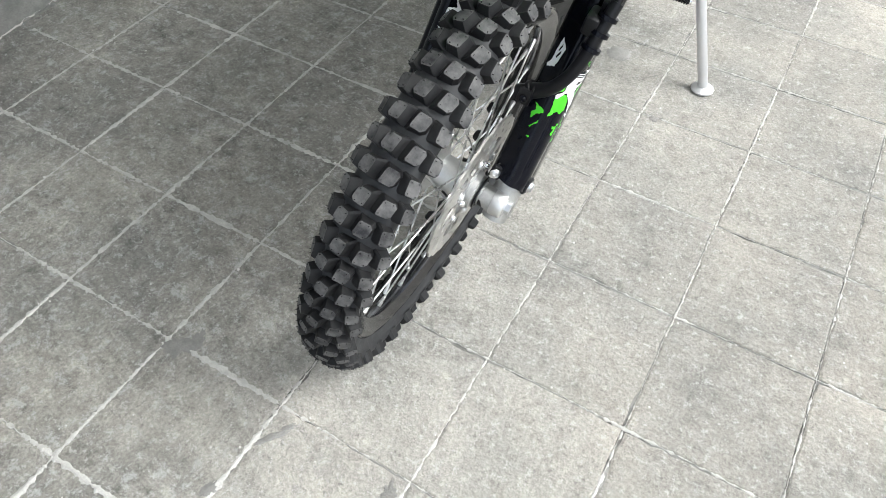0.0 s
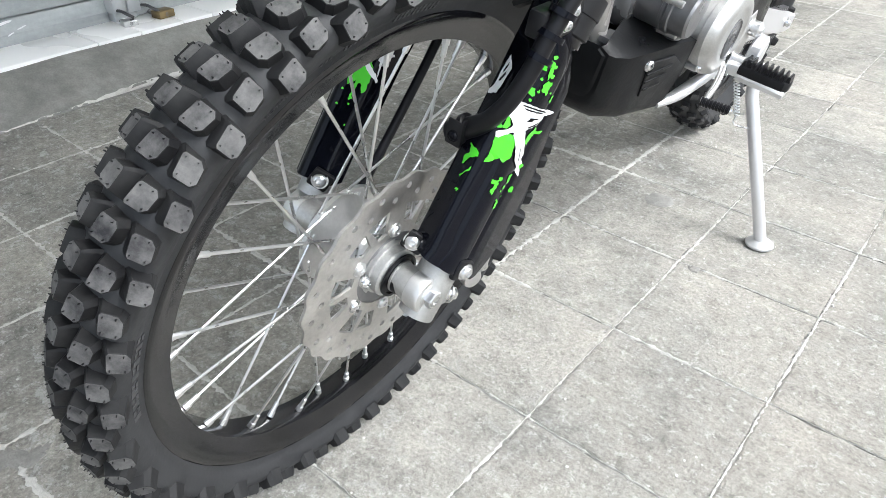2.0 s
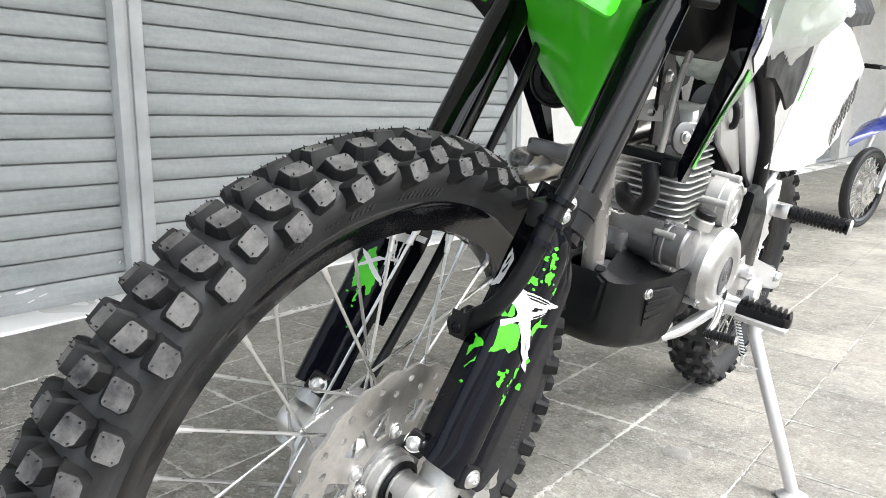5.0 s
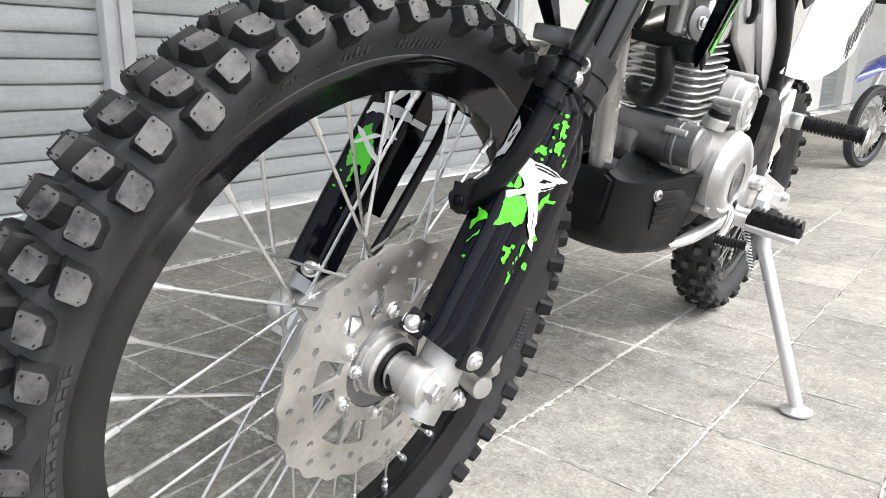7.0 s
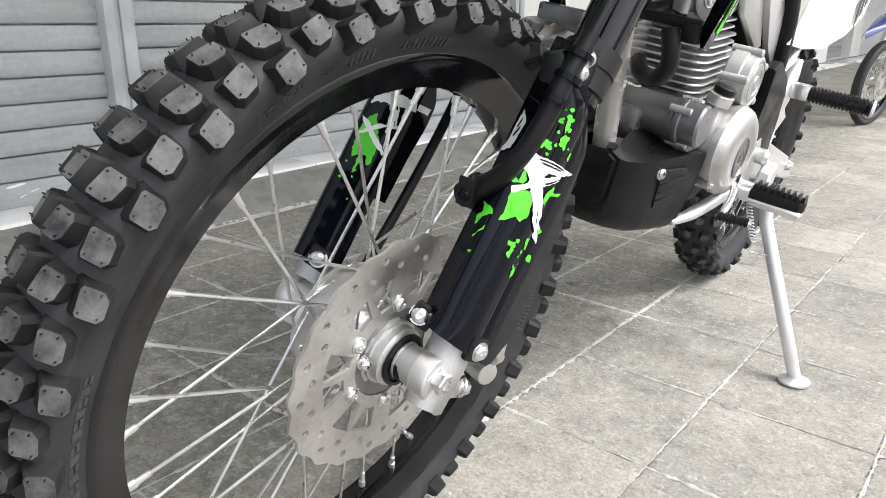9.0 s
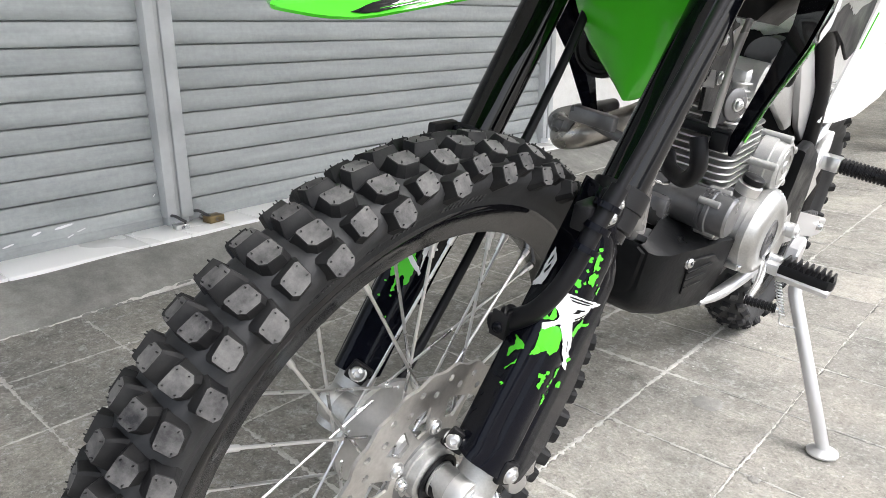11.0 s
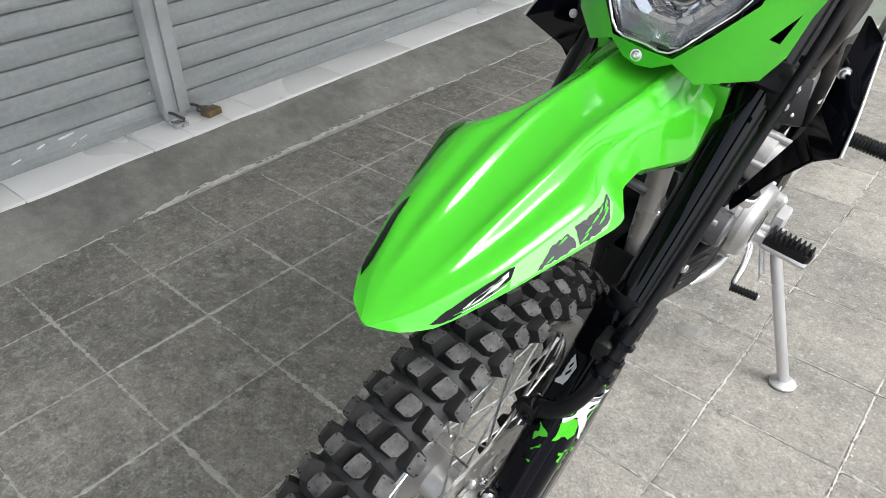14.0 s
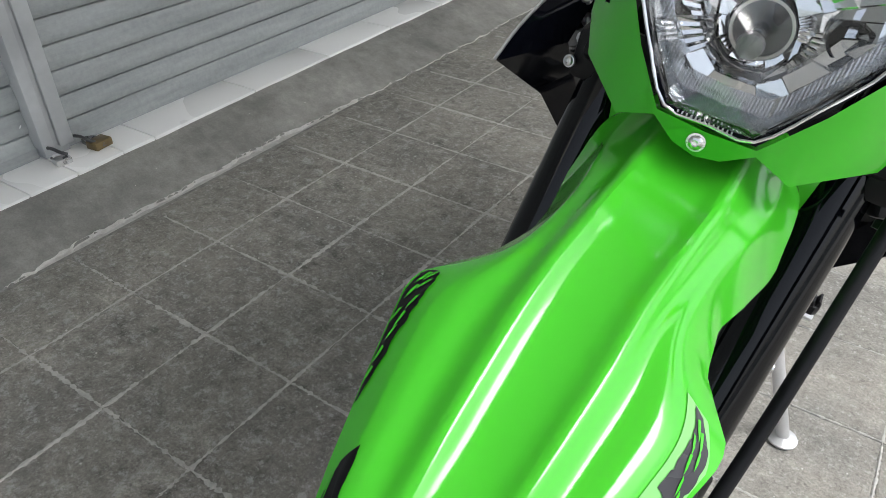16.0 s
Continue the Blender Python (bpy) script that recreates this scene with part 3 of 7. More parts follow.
def knob_mesh(w, l, h, skew):
    """A tapered tread block: flared foot, cut corners, a paler face and four mould stubs."""
    bm = bmesh.new()
    def ring(f, z, out=0.0):
        c = 0.42
        pts = [(-1, -1 + c), (-1 + c, -1), (1 - c * 0.4, -1), (1, -1 + c * 0.5), (1, 1 - c * 0.5), (1 - c * 0.4, 1), (-1 + c, 1), (-1, 1 - c)]
        return [Vector(((x + out * (x > 0)) * w / 2 * f + skew * y * l / 2, y * l / 2 * f * (1.12 if x > 0 and z < h * 0.5 else 1.0), z)) for x, y in pts]
    rows = add_loft(bm, [ring(1.16, -0.006, 0.30), ring(1.03, h * 0.22, 0.12), ring(0.93, h * 0.95)], True, False)
    tip = [bm.verts.new(p) for p in ring(0.88, h)]
    for i in range(8):
        bm.faces.new((rows[-1][i], rows[-1][(i + 1) % 8], tip[(i + 1) % 8], tip[i]))
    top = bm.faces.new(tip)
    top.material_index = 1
    for x, y in ((-0.5, 0.62), (0.62, 0.6), (0.6, -0.62), (-0.35, -0.7)):
        c = Vector((x * w / 2 + skew * y * l / 2, y * l / 2, 0))
        pts = [[c + Vector((math.cos(a) * q, math.sin(a) * q, z)) for a in (0, 2.1, 4.2)] for q, z in ((0.0010, h - 0.001), (0.0005, h + 0.0022))]
        add_loft(bm, pts, True, True)
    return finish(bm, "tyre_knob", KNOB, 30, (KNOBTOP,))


def wheel(name, parent, centre, rt, rr, width, rows, spokes, hubr, blocks=True, wall=0.017, phase=0.0, drum=1.0):
    """Spoked off-road wheel: rim, tyre, tread blocks, hub and crossed spokes. rt: over the blocks, rr: where the spokes meet the rim, wall: how far the rim's flanges stand over that, drum: the far hub flange against the near one."""
    c = Vector(centre)
    hw = width / 2
    # rim with raised flanges
    f_ = wall / 0.017
    half = [(0.009, rr - 0.0025), (0.0165, rr - 0.0005), (0.0185, rr + 0.003 * f_), (0.0225, rr + 0.0085 * f_), (0.0262, rr + 0.0135 * f_), (0.0272, rr + 0.0158 * f_), (0.0262, rr + 0.017 * f_), (0.022, rr + 0.0155 * f_), (0.012, rr + 0.006)]
    prof = [(-s_, q) for s_, q in reversed(half[:-1])] + half + [(-0.012, rr + 0.006)]
    bm = bmesh.new()
    n = 96
    loops = [[c + Vector((s, q * math.cos(6.28318 * i / n), q * math.sin(6.28318 * i / n))) for s, q in prof] for i in range(n)]
    rows_ = [[bm.verts.new(p) for p in lp] for lp in loops]
    for i in range(n):
        a, b = rows_[i], rows_[(i + 1) % n]
        for k in range(len(prof)):
            bm.faces.new((a[k], a[(k + 1) % len(prof)], b[(k + 1) % len(prof)], b[k]))
    wh = part(name, bm, RIMBLACK, parent, "glossy black spoked rim")
    # tyre carcass
    rc = rt - (0.0115 if blocks else 0.0)
    rb = rr + wall - 0.004
    sec = [(-0.0225, rb), (-0.026, rb + 0.004), (-0.0262, rb + 0.010), (-hw * 0.80, rb + (rc - rb) * 0.28), (-hw * 0.97, rb + (rc - rb) * 0.52), (-hw, rb + (rc - rb) * 0.66), (-hw * 0.90, rb + (rc - rb) * 0.80), (-hw * 0.66, rb + (rc - rb) * 0.92), (-hw * 0.33, rb + (rc - rb) * 0.985), (0, rc)]
    sec = sec + [(-s, q) for s, q in reversed(sec[:-1])]
    bm = bmesh.new()
    n = 128
    rows_ = [[bm.verts.new(c + Vector((s, q * math.cos(6.28318 * i / n), q * math.sin(6.28318 * i / n)))) for s, q in sec] for i in range(n)]
    for i in range(n):
        a, b = rows_[i], rows_[(i + 1) % n]
        for k in range(len(sec) - 1):
            bm.faces.new((a[k], a[k + 1], b[k + 1], b[k]))
    part("tyre", bm, RUBBER, wh, "black rubber off-road tyre", 50)
    # tread blocks, four to a row, every other row set over to the side
    kc, ks = knob_mesh(0.0205, 0.0232, 0.0125, 0.14), knob_mesh(0.0200, 0.0226, 0.0125, -0.12)
    for i in range(rows if blocks else 0):
        for arc in (-0.0375, -0.0125, 0.0125, 0.0375):
            s_ = (arc + (0.0055 if i % 2 else -0.0055)) * hw / 0.0375
            over = abs(s_) / hw * 0.0375
            stops = ((0.0, 0.0, 1.0, 0.0), (0.0125, 0.37, 0.965, 16.0), (0.0375, 0.90, 0.76, 50.0), (0.05, 1.0, 0.58, 66.0))
            for p_, n_ in zip(stops, stops[1:]):
                if over <= n_[0]:
                    break
            f_ = (over - p_[0]) / (n_[0] - p_[0])
            x, qf, tilt = [p_[k] + (n_[k] - p_[k]) * f_ for k in (1, 2, 3)]
            x, tilt = math.copysign(x * hw, s_), math.copysign(tilt, s_)
            a = 6.28318 * i / rows
            q = rb + (rc - rb) * qf
            at = c + Vector((x, q * math.cos(a), q * math.sin(a)))
            up = Vector((math.sin(radians(tilt)), math.cos(radians(tilt)) * math.cos(a), math.cos(radians(tilt)) * math.sin(a)))
            along = Vector((0, -math.sin(a), math.cos(a)))
            if tilt < 0:
                along = -along
            side = along.cross(up)
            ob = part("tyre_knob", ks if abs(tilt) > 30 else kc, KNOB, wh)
            ob.matrix_local = Matrix((side, along, up)).transposed().to_4x4()
            ob.matrix_local.translation = at
            ob.matrix_local = Matrix.Translation(at) @ Matrix((side, along, up)).transposed().to_4x4()
    # hub
    bm = bmesh.new()
    fl, far_ = 0.031, hubr * drum
    add_lathe(bm, ((-fl - 0.012, 0.018), (-fl - 0.011, far_ * 0.55), (-fl - 0.006, far_ * 0.62), (-fl - 0.004, far_ * 0.97), (-fl - 0.003, far_), (-fl + 0.003, far_), (-fl + 0.006, far_ * 0.78), (-0.012, hubr * 0.6), (0.012, hubr * 0.6), (fl - 0.006, hubr * 0.72), (fl - 0.003, hubr), (fl + 0.003, hubr), (fl + 0.005, hubr * 0.7), (fl + 0.008, 0.018)), c, "x", 44)
    part("hub", bm, ALU, wh, "cast aluminium hub")
    # spokes: crossed, laced to both flanges
    sp = {}
    for k in range(spokes):
        side = 1 if k % 2 else -1
        base = math.pi - (6.28318 * k / spokes + phase)
        lean = (-1 if (k + 1) // 2 % 2 == 0 else 1) * radians(68)
        ah, hr = base + lean, (hubr if side > 0 else far_) * 0.88
        p0 = Vector((side * (fl + (0.003 if k // 2 % 2 else -0.003)), hr * math.cos(ah), hr * math.sin(ah)))
        p1 = Vector((side * 0.004, (rr - 0.003) * math.cos(base), (rr - 0.003) * math.sin(base)))
        if side not in sp:
            length = (p1 - p0).length
            bm = bmesh.new()
            add_tube(bm, [(0, 0, 0), (0, 0, length)], 0.0017, 8, 1)
            add_lathe(bm, ((length - 0.021, 0.0018), (length - 0.020, 0.0030), (length - 0.008, 0.0031), (length - 0.0075, 0.0042), (length, 0.0044)), (0, 0, 0), "z", 8)
            add_lathe(bm, ((-0.003, 0.0015), (-0.002, 0.003), (0.001, 0.003), (0.0015, 0.0017)), (0, 0, 0), "z", 8)
            sp[side] = finish(bm, "spoke", STEEL, 40)
        ob = part("spoke", sp[side], STEEL, wh)
        q = (p1 - p0).to_track_quat("Z", "Y").to_matrix().to_4x4()
        ob.matrix_local = Matrix.Translation(c + p0) @ q
    return wh


front = wheel("front_wheel", bike, (0, 0, 0), 0.358, 0.2645, 0.075, 64, 36, 0.047, True, 0.0325, radians(-1.3), 1.38)
front.matrix_local = Matrix.Translation((0, 0.002, 0.3622)) @ Vector((1, -0.0261, -0.0307)).to_track_quat("X", "Z").to_matrix().to_4x4()


# ---- raised figures on the front tyre's sidewalls ----
LETTERS = rubber_material("moulded_letters", (0.02, 0.02, 0.022), (0.05, 0.05, 0.052), 0.5, 0.5)


def sidewall_text(words, angle, radius, size, side, depth=0.0006):
    """Moulded letters round the sidewall, each an upright piece of one raised band."""
    curve = bpy.data.curves.new("letters", "FONT")
    curve.body, curve.size, curve.extrude, curve.align_x = words, size, depth, "CENTER"
    tmp = bpy.data.objects.new("letters", curve)
    scene.collection.objects.link(tmp)
    dg = bpy.context.evaluated_depsgraph_get()
    me = bpy.data.meshes.new_from_object(tmp.evaluated_get(dg))
    bpy.data.objects.remove(tmp)
    me.materials.clear()
    me.materials.append(LETTERS)
    for v in me.vertices:
        q, a = radius + v.co.y, angle + v.co.x / radius
        x = interp_side(q) + v.co.z
        v.co = Vector((x * side, -q * math.cos(a), q * math.sin(a)))
    return me


def interp_side(q):
    """Half width of the tyre at a radius."""
    rb, rc, hw = 0.293, 0.3465, 0.0375
    f = (q - rb) / (rc - rb)
    pts = [(0.138, 0.0262), (0.28, hw * 0.80), (0.52, hw * 0.97), (0.66, hw)]
    for (a, p), (b, r) in zip(pts, pts[1:]):
        if f <= b:
            return p + (r - p) * (f - a) / (b - a)
    return hw


part("sidewall_lettering", sidewall_text("ROTATION", 1.05, 0.3055, 0.0085, 1), LETTERS, front, "moulded word on the sidewall")
part("sidewall_arrow", sidewall_text("<==", 1.20, 0.3050, 0.009, 1), LETTERS, front, "moulded arrow on the sidewall")
for a0, n, w in ((1.27, 5, 0.003), (1.46, 10, 0.003), (2.5, 10, 0.0035), (3.25, 11, 0.003), (-0.03, 6, 0.0062), (0.15, 6, 0.0062)):
    bm = bmesh.new()
    for k in range(n):
        for r0_, r1_ in ((0.3030, 0.3062), (0.3082, 0.3115)) if k % 2 else ((0.3030, 0.3115),):
            b0, b1 = a0 + k * (0.019 if w < 0.005 else 0.028), a0 + k * (0.019 if w < 0.005 else 0.028) + w / 0.3
            lo = [Vector((interp_side(q) - 0.0008, -q * math.cos(t), q * math.sin(t))) for q, t in ((r0_, b0), (r1_, b0), (r1_, b1), (r0_, b1))]
            add_loft(bm, [lo, [p + Vector((0.0014, 0, 0)) for p in lo]], True, True)
    part("sidewall_marking", bm, LETTERS, front, "moulded marking in plain bars", 0)

# ---- brake disc ----
def petal_disc(r, r0):
    """Wave-edged rotor ring with drilled holes and slots, cut through."""
    bm = bmesh.new()
    n = 264
    wave = lambda i: r * (1 + 0.016 * math.cos(22 * 6.28318 * i / n))
    loops = [[(wave(i) * math.cos(6.28318 * i / n), wave(i) * math.sin(6.28318 * i / n)) for i in range(n)]]
    loops.append([(r0 * math.cos(6.28318 * i / 48), r0 * math.sin(6.28318 * i / 48)) for i in range(48)])
    for k in range(36):
        a = 6.28318 * (k + 0.5) / 36
        q = r * (0.905, 0.81)[k % 2]
        loops.append([(q * math.cos(a) + 0.0044 * math.cos(t), q * math.sin(a) + 0.0044 * math.sin(t)) for t in [6.28318 * i / 8 for i in range(8)]])
    for k in range(6):
        a0 = 6.28318 * k / 6 + 0.032
        for lo, hi, b0, b1, c0, c1 in ((0.46, 0.715, 0.70, 0.92, 0.65, 1.00), (0.50, 0.70, 1.10, 1.34, 1.05, 1.39)):
            arc = [(lo * r, a0 + b0 + (b1 - b0) * i / 4) for i in range(5)] + [(hi * r, a0 + c1 + (c0 - c1) * i / 4) for i in range(5)]
            loops.append([(q * math.cos(t), q * math.sin(t)) for q, t in arc])
    edges = []
    for lp in loops:
        vs = [bm.verts.new((0, y, z)) for y, z in lp]
        edges += [bm.edges.new((vs[i], vs[(i + 1) % len(vs)])) for i in range(len(vs))]
    bmesh.ops.triangle_fill(bm, edges=edges, use_beauty=True, use_dissolve=False)
    out = bmesh.ops.extrude_face_region(bm, geom=bm.faces[:])
    for v in [g for g in out["geom"] if isinstance(g, bmesh.types.BMVert)]:
        v.co.x += 0.0035
    return bm


disc = part("brake_disc", petal_disc(0.1295, 0.050), DISC, front, "drilled wave-edged steel brake disc", 20)
disc.location = (0.042, 0, 0)
bm = bmesh.new()
add_lathe(bm, ((0.030, 0.034), (0.0415, 0.035), (0.0455, 0.035), (0.0460, 0.032), (0.056, 0.032), (0.058, 0.0295), (0.061, 0.022)), (0, 0, 0), "x", 40)
part("disc_carrier", bm, CASTGREY, front)
for k in range(6):
    a = 6.28318 * k / 6 + 0.532
    part("disc_bolt", bolt((0.0455, 0.0585 * math.cos(a), 0.0585 * math.sin(a)), (1, 0, 0), 0.0072, 0.0055), STEEL, front)
    bm = bmesh.new()
    add_plate(bm, [(-0.011, 0.028), (0.011, 0.028), (0.0085, 0.057), (0.006, 0.066), (-0.006, 0.066), (-0.0085, 0.057)], 0.0375, 0.0418, "yz", 0.0015)
    ob = part("carrier_arm", bm, CASTGREY, front)
    ob.matrix_local = Euler((a - math.pi / 2, 0, 0)).to_matrix().to_4x4()
for k in range(3):
    a = 6.28318 * k / 3 + 0.9
    part("hub_bolt", bolt((0.047, 0.043 * math.cos(a), 0.043 * math.sin(a)), (1, 0, 0), 0.0062, 0.008), CHROME, front)
bm = lathe(((0.0395, 0.0505), (0.0435, 0.0505), (0.0445, 0.049), (0.041, 0.036)), (0, 0, 0), "x", 40)
part("hub_recess", bm, DARKMETAL, front, "dark hub face inside the disc")
bm = lathe(((0.0605, 0.0285), (0.063, 0.0285), (0.0635, 0.0245), (0.0615, 0.024), (0.0615, 0.0195), (0.075, 0.0195)), (0, 0, 0), "x", 32)
part("axle_seal", bm, HOSE, front)

# ---- fork ----
RAKE, AXZ = 0.57, 0.3615


def fork_at(z, x):
    """A point on a fork leg's axis."""
    return Vector((x, 0.012 + RAKE * (z - HUB), z))


AX = Vector((0, RAKE, 1)).normalized()
BACK = Vector((0, 1, -RAKE)).normalized()
for s in (1, -1):
    x = 0.097 * s
    leg = part("fork_leg", tube([fork_at(0.62, x), fork_at(1.3, x)], 0.0255, 28, 1), FORKBLACK, bike, "glossy black upper fork tube")
    part("fork_slider", tube([fork_at(0.36, x), fork_at(0.66, x)], 0.019, 24, 1), FORKBLACK, leg)
    bm = bmesh.new()
    a0 = fork_at(0.628, x)
    add_lathe(bm, ((0, 0.0255), (0.002, 0.029), (0.034, 0.029), (0.036, 0.0258)), a0, AX, 28)
    part("dust_seal", bm, BLACKPL, leg)
    # axle foot: a round boss, a split clamp block and its bolts
    bm = bmesh.new()
    add_lathe(bm, ((0.062 * s, 0.0175), (0.0635 * s, 0.0205), (0.0655 * s, 0.0205), (0.066 * s, 0.0188), (0.070 * s, 0.0190), (0.092 * s, 0.0232), (0.0955 * s, 0.0232)), (0, 0, AXZ), "x", 36)
    add_lathe(bm, ((-0.05, 0.021), (0.0, 0.023), (0.035, 0.022), (0.055, 0.0195)), fork_at(0.372, x), AX, 24)
    foot_ = part("axle_clamp", bm, CASTGREY, leg, "cast aluminium axle clamp")
    bm = bmesh.new()
    arc = [(0.0235 * math.cos(a), AXZ + 0.0235 * math.sin(a)) for a in [radians(60 + 210 * i / 16) for i in range(17)]]
    add_plate(bm, arc + [(0.012, AXZ - 0.030), (0.040, AXZ - 0.042), (0.047, AXZ - 0.036), (0.050, AXZ - 0.016), (0.034, AXZ + 0.012)], min(0.0855 * s, 0.1075 * s), max(0.0855 * s, 0.1075 * s), "yz", 0.003, 2)
    part("clamp_block", bm, ALU, foot_)
    # the split is a thin dark strip standing for its inner shade
    part("clamp_slot", box(0.108 * s - 0.0012, 0.108 * s + 0.0012, 0.016, 0.046, AXZ - 0.0165, AXZ - 0.0145), BLACKPL, foot_)
    bm = bmesh.new()
    add_lathe(bm, ((0.106 * s, 0.0155), (0.1085 * s, 0.0155), (0.109 * s, 0.0135)), (0, 0, AXZ), "x", 28)
    add_lathe(bm, ((0.108 * s, 0.0118), (0.1165 * s, 0.0118), (0.118 * s, 0.0100), (0.118 * s, 0.0058), (0.112 * s, 0.0055)), (0, 0, AXZ), "x", 6)
    part("axle_nut", bm, STEEL, leg)
    bm = bmesh.new()
    add_lathe(bm, ((-0.008, 0.0105), (0.0, 0.0105), (0.0005, 0.0125), (0.003, 0.0125)), (0.101 * s, 0.050, AXZ - 0.034), Vector((0.45 * s, 0.8, -0.35)), 18)
    add_lathe(bm, ((0.003, 0.0085), (0.011, 0.0085), (0.0125, 0.007)), (0.101 * s, 0.050, AXZ - 0.034), Vector((0.45 * s, 0.8, -0.35)), 6)
    part("pinch_bolt", bm, STEEL, leg)
    part("fork_cap", lathe(((-0.024, 0.0125), (0.003, 0.0138), (0.006, 0.0125), (0.007, 0.006)), (0.102 * s, 0.0985, 0.3235), Vector((s, -0.35, 0.1)), 26), ALU, leg)
    if s > 0:
        bm = tube([(0.106, 0.104, 0.336), (0.114, 0.101, 0.348), (0.115, 0.096, 0.357), (0.114, 0.100, 0.366), (0.108, 0.110, 0.371)], [0.0045, 0.006, 0.006, 0.005], 12, 5)
        part("hose_union", bm, STEEL, leg, "bright steel hose union")


# ---- fork guards ----
def guard_ring():
    """Section of a guard: a ribbed half tube round the leg, then a groove and a flat fin."""
    pts = []
    for i in range(41):
        a = math.pi * i / 40
        r = 0.0305 + 0.0045 * math.exp(-((a - 1.75) / 0.30) ** 2) - 0.0028 * math.exp(-((a - 2.30) / 0.10) ** 2) + 0.0015 * math.exp(-((a - 0.75) / 0.18) ** 2)
        pts.append((0.092 - r * math.cos(a), -0.010 - r * math.sin(a)))
    return pts + [(0.1228, 0.000), (0.1200, 0.004), (0.1190, 0.009), (0.1220, 0.013), (0.1235, 0.03), (0.122, 0.10)]


GUARD = guard_ring()


def interp(x, pairs):
    if x <= pairs[0][0]:
        return pairs[0][1]
    for (a, p), (b, q) in zip(pairs, pairs[1:]):
        if x <= b:
            return p + (q - p) * (x - a) / (b - a)
    return pairs[-1][1]


def guard_point(s, t, side, lift=0.0):
    """On the guard's skin: s along the leg, t round it from its inner front edge."""
    for (x0, a0), (x1, a1) in zip(GUARD, GUARD[1:]):
        d = math.hypot(x1 - x0, a1 - a0)
        if t <= d or (x1, a1) == GUARD[-1]:
            f = t / d
            x, a = x0 + (x1 - x0) * f + (a1 - a0) / d * lift, a0 + (a1 - a0) * f - (x1 - x0) / d * lift
            return Vector((x * side, 0.012, HUB)) + AX * s + BACK * a
        t -= d


T_END = {1: [(0.027, 0.157), (0.051, 0.183), (0.0945, 0.181), (0.14, 0.1826), (0.18, 0.172), (0.216, 0.160), (0.249, 0.152), (0.28, 0.145), (0.305, 0.125), (0.325, 0.091), (0.352, 0.075)],
         -1: [(0.03, 0.203), (0.132, 0.205), (0.212, 0.211), (0.26, 0.209), (0.29, 0.195), (0.308, 0.180), (0.352, 0.150)]}
S_LOW = {1: [(0.0, 0.052), (0.016, 0.046), (0.0565, 0.0405), (0.082, 0.036), (0.150, 0.026), (0.166, 0.032), (0.19, 0.05)],
         -1: [(0.0, 0.052), (0.014, 0.045), (0.05, 0.042), (0.105, 0.040), (0.112, 0.125), (0.118, 0.132), (0.21, 0.136)]}


def guard(side):
    bm = bmesh.new()
    nu, ns = 90, 22
    skins = []
    for lift in (0.0, -0.003):
        rows = []
        for j in range(ns + 1):
            row = []
            for i in range(nu + 1):
                u, w = i / nu, j / ns
                s = 0.352 * w + 0.03 * (1 - w)
                t = u * interp(s, T_END[side])
                s = interp(t, S_LOW[side]) * (1 - w) + (0.352 - 0.02 * u * u) * w
                p = guard_point(s, t, side, lift)
                row.append(bm.verts.new(p))
            rows.append(row)
        skins.append(rows)
        for a, b in zip(rows, rows[1:]):
            for i in range(nu):
                bm.faces.new((a[i], a[i + 1], b[i + 1], b[i]))
    a, b = skins
    for i in range(nu):
        for j in (0, ns):
            bm.faces.new((a[j][i], a[j][i + 1], b[j][i + 1], b[j][i]))
    for j in range(ns):
        for i in (0, nu):
            bm.faces.new((a[j][i], a[j + 1][i], b[j + 1][i], b[j][i]))
    return bm


def patch_on(fn, poly, lift=0.0007, cuts=3):
    """A decal: a polygon in two surface coordinates, laid on a curved skin."""
    bm = bmesh.new()
    vs = [bm.verts.new((a, b, 0)) for a, b in poly]
    es = [bm.edges.new((vs[i], vs[(i + 1) % len(vs)])) for i in range(len(vs))]
    bmesh.ops.triangle_fill(bm, edges=es, use_beauty=True)
    for _ in range(cuts):
        bmesh.ops.subdivide_edges(bm, edges=[e for e in bm.edges if e.calc_length() > 0.008], cuts=1)
        bmesh.ops.triangulate(bm, faces=[f for f in bm.faces if len(f.verts) > 3])
    for v in bm.verts:
        v.co = fn(v.co.x, v.co.y, lift)
    return bm


def blob(c, r, seed, n=18, ragged=0.45):
    return [(c[0] + r * (1 + ragged * noise.noise(Vector((math.cos(6.2832 * i / n) * 1.7, math.sin(6.2832 * i / n) * 1.7, seed)))) * math.cos(6.2832 * i / n), c[1] + r * (1 + ragged * noise.noise(Vector((math.cos(6.2832 * i / n) * 1.7, math.sin(6.2832 * i / n) * 1.7, seed)))) * math.sin(6.2832 * i / n)) for i in range(n)]


def jag(poly, amount, step=0.004, seed=0.0):
    """Breaks a decal's edges up like torn paint."""
    out = []
    for (a, b), (c, d) in zip(poly, poly[1:] + poly[:1]):
        n = max(1, int(math.hypot(c - a, d - b) / step))
        for i in range(n):
            x, y = a + (c - a) * i / n, b + (d - b) * i / n
            k = 0.0 if i == 0 else 1.0
            out.append((x + k * amount * noise.noise(Vector((x * 300, y * 300, seed))), y + k * amount * noise.noise(Vector((x * 300, y * 300, seed + 7)))))
    return out


